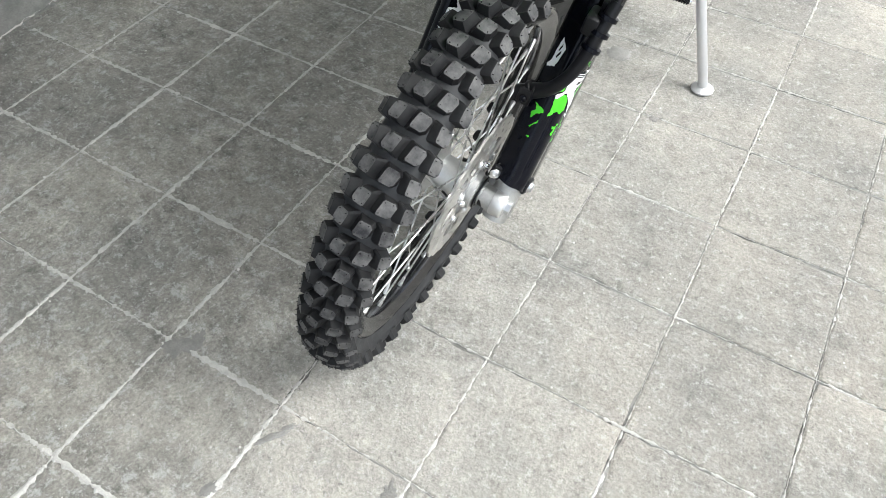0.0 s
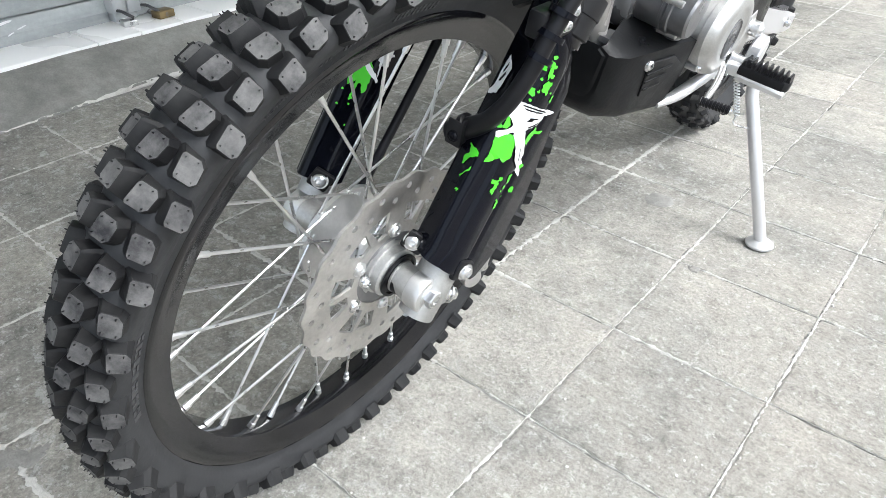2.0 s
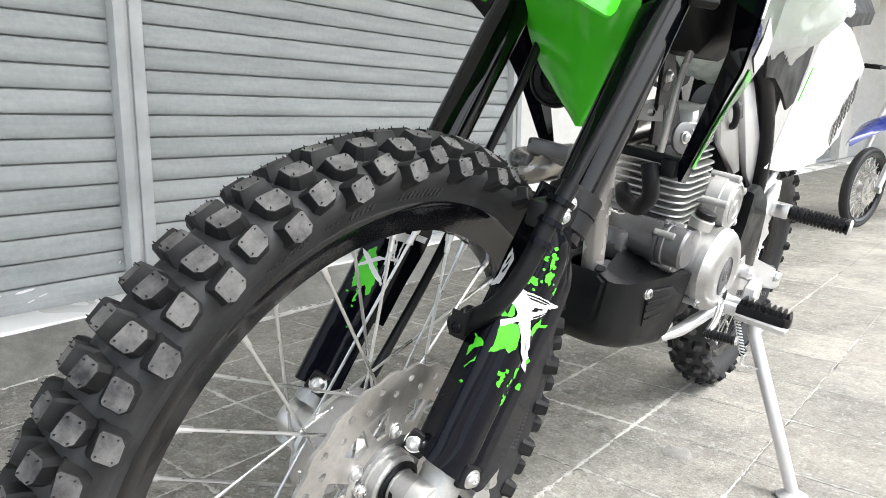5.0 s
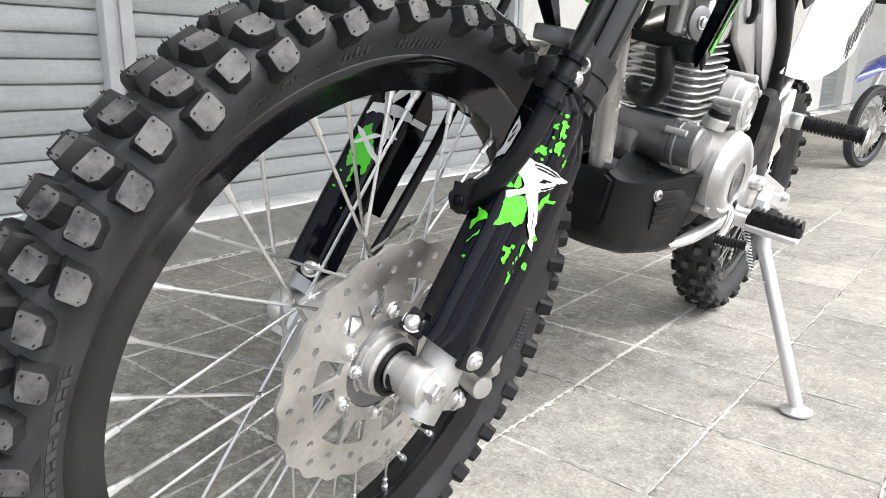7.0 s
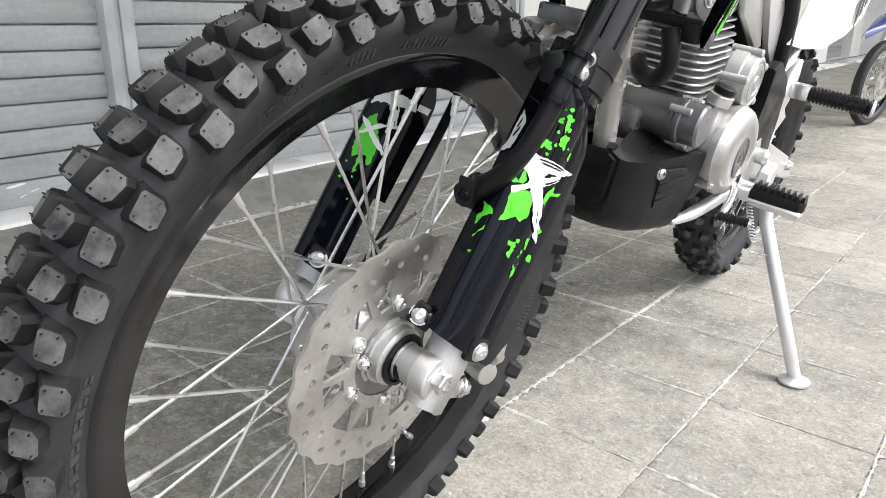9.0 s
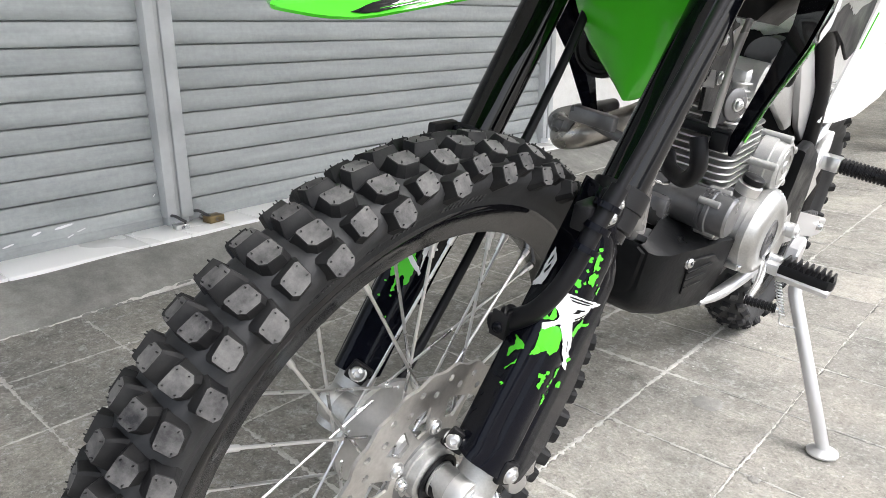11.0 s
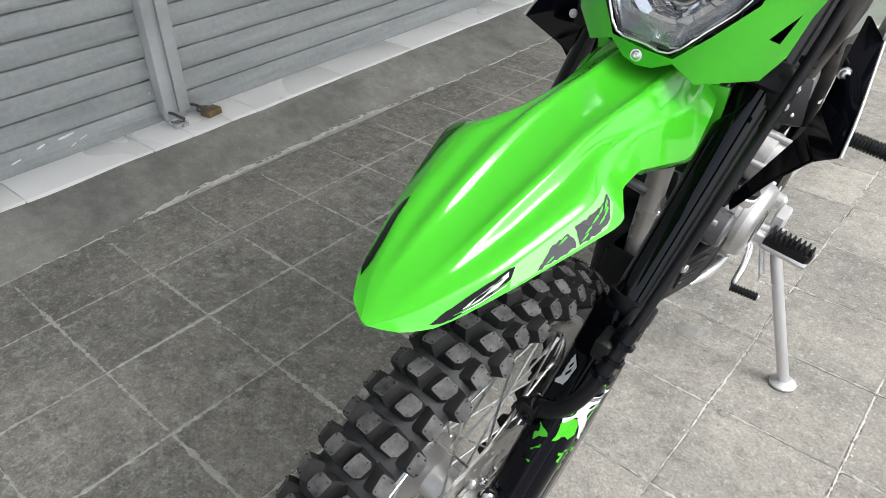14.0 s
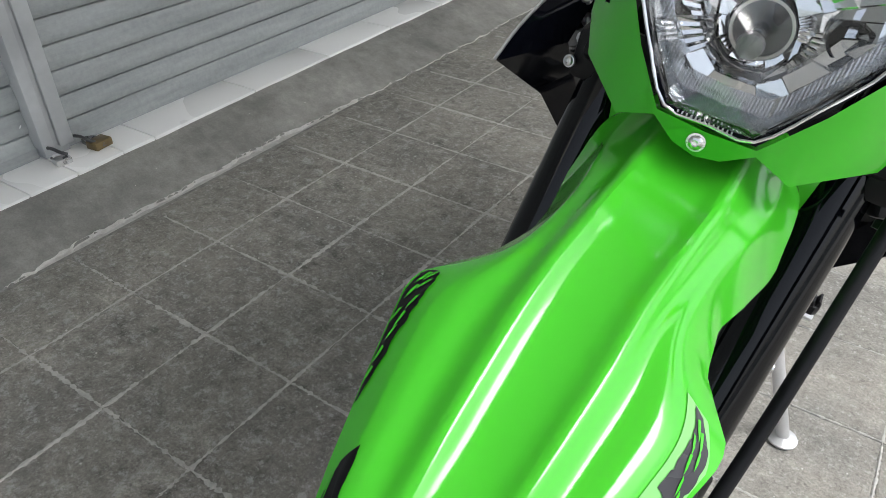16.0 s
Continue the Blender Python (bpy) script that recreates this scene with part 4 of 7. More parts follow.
# graphics: (along the leg, round it)
GREENS = {1: [[(0.190, 0.0615), (0.197, 0.071), (0.1995, 0.081), (0.1885, 0.088), (0.179, 0.090), (0.169, 0.084), (0.172, 0.079), (0.169, 0.0757), (0.161, 0.063), (0.171, 0.0646), (0.1825, 0.063)],
              [(0.202, 0.052), (0.2073, 0.058), (0.2014, 0.0644), (0.199, 0.060)], [(0.2014, 0.0644), (0.2174, 0.0638), (0.207, 0.0712), (0.202, 0.069)],
              [(0.196, 0.1006), (0.204, 0.099), (0.2156, 0.1075), (0.2116, 0.1225), (0.215, 0.1323), (0.210, 0.128), (0.2053, 0.1083), (0.1954, 0.1066)],
              [(0.173, 0.038), (0.1684, 0.0547), (0.164, 0.056), (0.1596, 0.0485), (0.149, 0.0405), (0.1567, 0.0377), (0.164, 0.0435)], [(0.1376, 0.0447), (0.1522, 0.0546), (0.1473, 0.055), (0.137, 0.047)],
              [(0.262, 0.086), (0.280, 0.081), (0.281, 0.085), (0.272, 0.088)]],
          -1: [[(0.177, 0.0506), (0.1906, 0.052), (0.2097, 0.0473), (0.2158, 0.0404), (0.2015, 0.0345), (0.191, 0.0265), (0.179, 0.0247), (0.162, 0.0245), (0.159, 0.0275), (0.172, 0.034), (0.146, 0.037), (0.147, 0.0385), (0.170, 0.0385), (0.165, 0.042), (0.161, 0.046)]]}
WHITES = {1: [[(0.2368, 0.060), (0.232, 0.0677), (0.221, 0.079), (0.2035, 0.0936), (0.1884, 0.1074), (0.175, 0.1258), (0.1716, 0.1235), (0.1594, 0.130), (0.1686, 0.1104), (0.176, 0.097), (0.189, 0.0888), (0.2054, 0.0764), (0.2133, 0.0675), (0.2177, 0.056), (0.2266, 0.0577)],
              [(0.2324, 0.065), (0.2344, 0.091), (0.238, 0.1355), (0.2194, 0.1063), (0.2065, 0.087), (0.2164, 0.078)],
              [(0.229, 0.026), (0.237, 0.031), (0.254, 0.031), (0.270, 0.0335), (0.257, 0.0446), (0.2465, 0.043), (0.2295, 0.040), (0.2244, 0.0275)],
              [(0.195, 0.060), (0.208, 0.077), (0.202, 0.080), (0.190, 0.062)]],
          -1: [[(0.222, 0.052), (0.2366, 0.051), (0.2444, 0.025), (0.2445, 0.005), (0.2356, 0.0024), (0.231, 0.0295), (0.2268, 0.0474)],
               [(0.207, 0.055), (0.203, 0.044), (0.180, 0.016), (0.176, 0.017), (0.189, 0.0367), (0.200, 0.0496)], [(0.231, 0.0295), (0.225, 0.021), (0.195, 0.0196), (0.181, 0.0188), (0.211, 0.0266)],
               [(0.187, 0.053), (0.206, 0.034), (0.2135, 0.010), (0.2115, 0.009), (0.2045, 0.0277), (0.186, 0.0495)], [(0.228, 0.034), (0.252, 0.044), (0.258, 0.040), (0.238, 0.030)], [(0.244, 0.030), (0.268, 0.018), (0.262, 0.030), (0.246, 0.036)],
               [(0.2445, 0.0135), (0.222, 0.0135), (0.205, 0.012), (0.2055, 0.0138), (0.222, 0.0158), (0.2445, 0.0165)], [(0.2325, 0.0225), (0.208, 0.0165), (0.2085, 0.0185), (0.2315, 0.0245)]]}
CRACKS = [[(0.2305, 0.073), (0.2335, 0.094), (0.2350, 0.116), (0.2338, 0.115), (0.2318, 0.094), (0.2295, 0.075)], [(0.2285, 0.078), (0.2318, 0.104), (0.2308, 0.104), (0.2272, 0.080)], [(0.2125, 0.090), (0.2235, 0.108), (0.2322, 0.123), (0.2305, 0.122), (0.2215, 0.107), (0.2112, 0.0915)], [(0.2165, 0.085), (0.2195, 0.093), (0.2225, 0.094), (0.2205, 0.088)], [(0.2215, 0.087), (0.2250, 0.100), (0.2240, 0.101), (0.2200, 0.089)],
          [(0.196, 0.1000), (0.183, 0.1120), (0.1832, 0.1105), (0.1955, 0.0990)], [(0.190, 0.096), (0.176, 0.106), (0.1762, 0.1045), (0.1895, 0.0950)], [(0.252, 0.0345), (0.262, 0.0375), (0.2575, 0.0385), (0.2500, 0.0360)], [(0.242, 0.0345), (0.253, 0.0395), (0.2490, 0.0405), (0.2405, 0.0370)]]
DROPS = {1: [((0.1723, 0.1273), 0.0030), ((0.1567, 0.1092), 0.0046), ((0.1471, 0.0888), 0.0030), ((0.1522, 0.0925), 0.0022), ((0.1415, 0.0898), 0.0032), ((0.1428, 0.1314), 0.0040), ((0.1237, 0.0507), 0.0020), ((0.2561, 0.0908), 0.0060), ((0.2459, 0.0751), 0.0050), ((0.2472, 0.1096), 0.0036), ((0.2681, 0.0892), 0.0030), ((0.272, 0.0778), 0.0030), ((0.2425, 0.0686), 0.0030), ((0.147, 0.0848), 0.0026), ((0.1527, 0.110), 0.0030), ((0.1697, 0.124), 0.0022), ((0.1435, 0.1294), 0.0034), ((0.1238, 0.1094), 0.0042), ((0.137, 0.0887), 0.0030), ((0.2774, 0.0851), 0.0034), ((0.129, 0.104), 0.0016), ((0.133, 0.113), 0.0018), ((0.139, 0.104), 0.0014), ((0.150, 0.118), 0.0016), ((0.249, 0.083), 0.0016), ((0.261, 0.080), 0.0014), ((0.238, 0.079), 0.0015), ((0.253, 0.101), 0.0014), ((0.286, 0.083), 0.0024), ((0.1443, 0.1063), 0.0020), ((0.128, 0.117), 0.0013)],
         -1: [((0.150, 0.0360), 0.0016), ((0.142, 0.0355), 0.0012), ((0.137, 0.0480), 0.0014), ((0.155, 0.0490), 0.0012), ((0.118, 0.0300), 0.0012)]}
for side in (1, -1):
    g = part("fork_guard", guard(side), GLOSSBLACK, bike, "black plastic fork guard with green and white splash graphics", 38)
    fn = lambda s, t, lift, side=side: guard_point(s, max(0.002, t), side, lift)
    for k, poly in enumerate(GREENS[side]):
        part("splash_decal", patch_on(fn, jag(poly, 0.0022, 0.0025, k), 0.0007 + 0.0001 * k), DECALGREEN, g, "bright green splash decal")
    for k, poly in enumerate(WHITES[side]):
        part("brush_decal", patch_on(fn, jag(poly, 0.0016, 0.0025, 3 + k), 0.0016 + 0.0001 * k), DECALWHITE, g, "white brush stroke decal")
    for k, poly in enumerate(CRACKS if side > 0 else ()):
        part("scratch_decal", patch_on(fn, jag(poly, 0.0006, 0.003, k), 0.0023), DECALBLACK, g)
    for k, (c, r) in enumerate(DROPS[side]):
        part("drop_decal", patch_on(fn, blob(c, r, k, 16, 0.9), 0.0008, 1), DECALGREEN, g)
    if side < 0:
        part("brush_decal", patch_on(fn, [(0.259, 0.150), (0.2672, 0.203), (0.2585, 0.202), (0.251, 0.150)], -0.0037), DECALWHITE, g, "white brush stroke decal")
    part("guard_bolt", bolt(guard_point(0.048, 0.029, side, 0.004), (0.5, -0.8, 0.3), 0.0085, 0.007), STEEL, g)
    if side > 0:
        part("guard_bolt", bolt(guard_point(0.040, 0.112, side, 0.004), (side, -0.2, 0), 0.0085, 0.007), STEEL, g)
    for s_, t_ in ((0.048, 0.029), (0.040, 0.112)) if side > 0 else ((0.048, 0.029),):
        c_ = guard_point(s_, t_, side, 0.0)
        bm = box(-0.004, 0.004, -0.013, 0.013, -0.013, 0.013, 0.003)
        boss = part("bolt_boss", bm, BLACKPL, g)
        boss.matrix_local = Matrix.Translation(c_) @ Euler((-0.5, 0, (-0.95 if t_ < 0.05 else -0.15) * (1 if t_ < 0.05 else side))).to_matrix().to_4x4()
    # upper bracket that holds the guard and hose to the leg
    bm = bmesh.new()
    add_lathe(bm, ((0, 0.0245), (0.001, 0.0305), (0.022, 0.0305), (0.023, 0.0245)), fork_at(0.648, 0.097 * side), AX, 24)
    add_box(bm, 0.112 * side - 0.006, 0.112 * side + 0.006, 0.118, 0.160, 0.640, 0.684, 0.003)
    add_box(bm, 0.106 * side - 0.010, 0.106 * side + 0.010, 0.088, 0.124, 0.644, 0.672, 0.004)
    part("guard_clamp", bm, BLACKPL, g)
    for y_, z_ in ((0.1296, 0.6536), (0.138, 0.6664)):
        part("clamp_bolt", bolt((0.1175 * side, y_, z_), (side, -0.35, 0), 0.0062, 0.006), STEEL, g)
    # open hose loops on the bracket
    for q in (0.0, 0.5, 1.0) if side > 0 else ():
        c_ = Vector((0.1195, 0.088, 0.632)).lerp(Vector((0.1215, 0.108, 0.672)), q)
        part("hose_loop", lathe(((-0.003, 0.0128), (-0.003, 0.0142), (0.003, 0.0142), (0.003, 0.0128)), c_, Vector((0.1, 0.45, 1)), 18), GLOSSBLACK, g)

# ---- triple clamp, hoses ----
bm = bmesh.new()
add_box(bm, -0.125, 0.125, -0.036, 0.034, -0.017, 0.017, 0.008)
ob = part("lower_clamp", bm, BLACKPL, bike, "black lower fork clamp")
ob.matrix_local = Matrix.Translation(fork_at(0.915, 0)) @ Euler((-math.atan(RAKE), 0, 0)).to_matrix().to_4x4()
HOSELINE = [(0.050, 0.071, 0.520), (0.070, 0.072, 0.535), (0.092, 0.068, 0.556), (0.108, 0.072, 0.584), (0.117, 0.082, 0.618), (0.120, 0.094, 0.650), (0.124, 0.118, 0.690), (0.128, 0.170, 0.775), (0.131, 0.250, 0.90), (0.133, 0.305, 0.985), (0.13, 0.36, 1.08), (0.115, 0.40, 1.16)]
brake_hose = part("brake_hose", tube(HOSELINE, 0.0058, 10, 5), HOSE, bike, "black ribbed brake hose")
part("hose_sleeve", tube(HOSELINE[0:7], [0.0130, 0.0122, 0.0102, 0.0096, 0.0096, 0.0096, 0.0092], 16, 5), HOSE, brake_hose)
bm = bmesh.new()
add_box(bm, 0.053, 0.073, 0.0560, 0.0592, 0.516, 0.545, 0.001)
add_box(bm, 0.070, 0.073, 0.0560, 0.0860, 0.520, 0.549, 0.001)
add_box(bm, 0.052, 0.060, 0.0665, 0.0860, 0.516, 0.524, 0.0015)
add_lathe(bm, ((-0.004, 0.0122), (-0.003, 0.0136), (0.003, 0.0136), (0.004, 0.0122)), (0.066, 0.073, 0.535), Vector((0.72, 0.02, 0.62)), 20)
clip = part("hose_clip", bm, BLACKPL, brake_hose)
bm = bolt((0.063, 0.0562, 0.528), (0.25, -0.9, 0.1), 0.0052, 0.004)
part("clip_screw", bm, GLOSSBLACK, clip)
for z, dz in ((0.958, 0), (0.90, 0)):
    bm = lathe(((-0.003, 0.0095), (0.003, 0.0095)), (0.132, 0.262 + (z - 0.90) * 0.6, z), AX, 12)
    part("cable_tie", bm, HOSE, brake_hose)
bm = tube([(-0.05, 0.36, 1.10), (-0.058, 0.35, 0.95), (-0.060, 0.307, 0.80), (-0.060, 0.235, 0.663), (-0.055, 0.16, 0.54), (-0.045, 0.06, 0.42), (-0.040, 0.02, 0.385)], 0.0058, 10, 5)
part("speedometer_cable", bm, HOSE, bike, "black speedometer cable")
# reflector block beside the fork
bm = bmesh.new()
add_box(bm, -0.016, 0.016, -0.008, 0.008, -0.026, 0.026, 0.004)
ref = part("reflector_bracket", bm, BLACKPL, bike, "black reflector bracket with two bolts")
ref.matrix_local = Matrix.Translation((0.132, 0.322, 0.905)) @ Euler((radians(-28), 0, radians(35))).to_matrix().to_4x4()
for dz in (-0.015, 0.015):
    part("bracket_bolt", bolt((0, -0.008, dz), (0.2, -1, 0), 0.0028, 0.003, False), CHROME, ref)

# ---- front fender ----
# y, half width, edge height, middle height
FEND = [(-0.185, 0.0025, 0.8243, 0.8246), (-0.180, 0.012, 0.8240, 0.8262), (-0.171, 0.025, 0.8235, 0.8305), (-0.150, 0.038, 0.8245, 0.838), (-0.08, 0.062, 0.842, 0.864), (-0.02, 0.080, 0.857, 0.884), (0.02, 0.091, 0.866, 0.896), (0.036, 0.092, 0.868, 0.900), (0.055, 0.080, 0.870, 0.905), (0.075, 0.069, 0.871, 0.909), (0.12, 0.066, 0.868, 0.916), (0.17, 0.074, 0.859, 0.921), (0.217, 0.083, 0.850, 0.925), (0.242, 0.078, 0.895, 0.928), (0.30, 0.060, 0.905, 0.930)]


RIDGE = [(-0.185, 0.001), (-0.179, 0.004), (-0.165, 0.010), (-0.15, 0.0145), (-0.10, 0.0205), (-0.05, 0.0245), (0.03, 0.0285), (0.10, 0.0300), (0.18, 0.0310), (0.30, 0.0280)]
CREST = [(-0.185, 0.002), (-0.179, 0.008), (-0.165, 0.019), (-0.15, 0.029), (-0.09, 0.053), (-0.05, 0.061), (-0.02, 0.0665), (0.006, 0.071), (0.024, 0.069), (0.042, 0.061), (0.062, 0.0535), (0.09, 0.0500), (0.13, 0.0510), (0.217, 0.0620), (0.30, 0.0460)]


def fender_point(y, f, lift=0.0):
    """On the fender's skin: f from -1 (right edge) to 1 (left edge); two ridges, a groove outside each, a side crest, then the drop to the edge."""
    w = interp(y, [(r[0], r[1]) for r in FEND])
    near = (-0.012, -0.006, 0, 0.006, 0.012)
    ze, zc = (sum(interp(y + o, [(r[0], r[k]) for r in FEND]) for o in near) / 5 for k in (2, 3))
    w += 0.005 * min(1, max(0, (y + 0.178) / 0.05)) * min(1, max(0, (0.12 - y) / 0.06))
    xr = sum(interp(y + o, RIDGE) for o in near) / 5
    xc = min(w * 0.93, sum(interp(y + o * 0.8, CREST) for o in near) / 5)
    grow = min(1, max(0, (y + 0.172) / 0.12)) ** 1.3
    xv = xr + 0.42 * (xc - xr) * interp(y, [(-0.1, 0.85), (0.04, 0.85), (0.09, 1.0)])
    drop = zc - ze
    rear = interp(y, [(0.03, 0.0), (0.10, 1.0)])
    line = [(0.0, zc - 0.0045 * grow), (xr * 0.55, zc - 0.0030 * grow), (xr * 0.82, zc + 0.0015 * grow), (xr, zc + 0.0060 * grow), (xr + (xv - xr) * 0.35, zc + 0.0015 * grow - drop * 0.05), (xv, zc - 0.0040 * grow - drop * 0.10),
            (xv + (xc - xv) * 0.55, zc - drop * (0.17 + 0.08 * rear)), (xc, zc - drop * (0.34 - 0.02 * rear)), (w, ze)]
    u = abs(f)
    x = interp(u, [(0.0, 0.0), (0.41, xr), (0.55, xv), (0.84, xc), (1.0, w)])
    soft = 0.0046 if u < 0.70 else 0.0014
    z = sum(interp(abs(x + o * soft), line) for o in (-1, -0.5, 0, 0.5, 1)) / 5 if u < 0.995 else ze
    n = Vector((math.copysign(u ** 2, f) * 0.8, -0.25, 1)).normalized()
    return Vector((x * (1 if f >= 0 else -1) - 0.007 * min(1, max(0, (0.16 - y) / 0.1)), y, z)) + n * lift


bm = bmesh.new()
ys = [-0.185, -0.183, -0.180, -0.177, -0.172, -0.165, -0.157, -0.150] + [-0.142 + i * 0.0086 for i in range(52)]
half = [0.0, 0.09, 0.18, 0.24, 0.29, 0.33, 0.36, 0.39, 0.41, 0.43, 0.45, 0.48, 0.51, 0.54, 0.56, 0.59, 0.63, 0.68, 0.73, 0.78, 0.815, 0.835, 0.845, 0.87, 0.91, 0.96, 1.0]
fs = [-f for f in reversed(half[1:])] + half
skins = []
for lift in (0.0, -0.0028):
    rows = [[bm.verts.new(fender_point(y, f, lift)) for f in fs] for y in ys]
    skins.append(rows)
    for a, b in zip(rows, rows[1:]):
        for i in range(52):
            bm.faces.new((a[i], a[i + 1], b[i + 1], b[i]))
a, b = skins
for i in range(52):
    for j in (0, -1):
        bm.faces.new((a[j][i], a[j][i + 1], b[j][i + 1], b[j][i]))
for j in range(len(ys) - 1):
    for i in (0, 52):
        bm.faces.new((a[j][i], a[j + 1][i], b[j + 1][i], b[j][i]))
fender = part("front_fender", bm, GREEN, bike, "glossy bright green high front fender with black and grey side decals", 28)
for sg in (1, -1):
    fp = lambda y, f, lift, sg=sg: fender_point(y, (f if sg < 0 else 0.893 + (f - 0.85) * 0.71) * sg, lift)
    fj = lambda poly, amt, seed, sg=sg: [(y, min(0.985, f)) for y, f in [(p[0], p[1] * 8) for p in jag([(y, f / 8) for y, f in poly], amt, 0.003, seed)]]
    part("tip_decal", patch_on(fp, fj([(-0.152, 0.945), (-0.138, 0.88), (-0.112, 0.830), (-0.084, 0.800), (-0.074, 0.812), (-0.082, 0.90), (-0.104, 0.965), (-0.142, 0.98)], 0.0012, 1), 0.0008, 3), DECALBLACK, fender, "black painted streak decal")
    if sg > 0:
        part("swirl_decal", patch_on(fp, fj([(-0.126, 0.930), (-0.112, 0.893), (-0.094, 0.850), (-0.081, 0.822), (-0.083, 0.865), (-0.096, 0.915), (-0.112, 0.942)], 0.0012, 5), 0.0012, 3), DECALPALE, fender, "pale brushed swirl")
        for k, (y0, f0, y1, f1, wd) in enumerate(((-0.120, 0.935, -0.098, 0.872, 0.010), (-0.113, 0.946, -0.092, 0.905, 0.006), (-0.098, 0.870, -0.086, 0.842, 0.004))):
            part("swirl_decal", patch_on(fp, fj([(y0, f0), ((y0 + y1) / 2 - 0.003, (f0 + f1) / 2 - wd), (y1, f1), ((y0 + y1) / 2 + 0.002, (f0 + f1) / 2 + wd)], 0.0008, 7 + k), 0.0016, 2), DECALBLACK, fender)
    for k in range(3):
        o = 0.020 * k + 0.05
        part("swirl_decal", patch_on(fp, [(-0.134 + 0.006 * k, 0.925 + o * 0.5), (-0.110, 0.885 + o), (-0.088, 0.862 + o * 0.9), (-0.086, 0.867 + o * 0.9), (-0.108, 0.893 + o), (-0.133 + 0.006 * k, 0.930 + o * 0.5)], 0.0013, 2), DECALWHITE if sg > 0 and k % 2 else GREEN, fender)
    if sg > 0:
        # sky sheen on the clear decal, painted as a paler green
        part("pale_decal", patch_on(fp, [(-0.078, 0.800), (-0.02, 0.795), (0.02, 0.795), (0.038, 0.80), (0.036, 0.90), (0.014, 0.975), (-0.03, 0.98), (-0.085, 0.98)], 0.0005, 3), simple("sheen_green_decal", (0.25, 0.64, 0.20), 0.2, 0, 0.25, 9, 0, 0.08), fender, "clear glossy decal with sky sheen painted pale green")
        part("letter_decal", patch_on(fp, fj([(-0.060, 0.972), (-0.050, 0.915), (-0.041, 0.862), (-0.021, 0.845), (-0.018, 0.90), (-0.020, 0.968), (-0.036, 0.968)], 0.0024, 2), 0.0010, 3), DECALSHEEN, fender, "torn black decal block with sky sheen painted grey")
        part("letter_decal", patch_on(fp, fj([(-0.016, 0.970), (-0.014, 0.90), (-0.013, 0.835), (0.010, 0.838), (0.036, 0.838), (0.034, 0.875), (0.022, 0.935), (0.004, 0.968)], 0.0024, 3), 0.0010, 3), DECALSHEEN, fender, "torn black decal block with sky sheen painted grey")
        chips_ = ((-0.004, 0.91), (0.006, 0.88), (0.012, 0.91), (0.020, 0.89), (-0.047, 0.945), (-0.030, 0.87), (-0.010, 0.94), (0.024, 0.865), (0.016, 0.86))
    else:
        part("letter_decal", patch_on(fp, fj([(-0.058, 0.988), (-0.040, 0.955), (-0.026, 0.930), (-0.010, 0.922), (-0.006, 0.905), (0.010, 0.900), (0.026, 0.905), (0.036, 0.925), (0.038, 0.975), (0.02, 0.988), (-0.02, 0.99)], 0.0022, 4), 0.0010, 4), DECALBLACK, fender, "torn black decal block")
        chips_ = ((-0.012, 0.95), (-0.004, 0.94), (0.008, 0.925), (0.016, 0.955), (0.022, 0.93), (-0.026, 0.965), (0.0, 0.97), (0.028, 0.955), (0.030, 0.935), (-0.038, 0.975))
    for k, (y0, f0) in enumerate(chips_):
        part("paint_fleck", patch_on(fp, [(y0 - 0.004, f0 + 0.012), (y0 + 0.001, f0 - 0.006), (y0 + 0.006, f0 - 0.016), (y0 + 0.005 + 0.002 * (k % 2), f0 - 0.002), (y0, f0 + 0.010)], 0.0016, 1), GREEN, fender)
# rear tongue of the fender between the legs
bm = bmesh.new()
rows = []
for i in range(13):
    t = i / 12
    y, z, w = 0.262 + 0.092 * t + 0.012 * t * t, 0.912 - 0.192 * t, 0.080 * (1 - 0.86 * t ** 3.2)
    rows.append([(w * f, y - 0.018 * (1 - f * f), z + 0.004 * f * f) for f in [k / 6 - 1 for k in range(13)]])
top = [[bm.verts.new(p) for p in row] for row in rows]
low = [[bm.verts.new((p[0], p[1] + 0.003, p[2])) for p in row] for row in rows]
for g_ in (top, low):
    for a, b in zip(g_, g_[1:]):
        for i in range(12):
            bm.faces.new((a[i], a[i + 1], b[i + 1], b[i]))
for i in range(12):
    for j in (0, -1):
        bm.faces.new((top[j][i], top[j][i + 1], low[j][i + 1], low[j][i]))
for j in range(12):
    for i in (0, 12):
        bm.faces.new((top[j][i], top[j + 1][i], low[j + 1][i], low[j][i]))
part("fender_tongue", bm, GREEN, fender, "", 40)

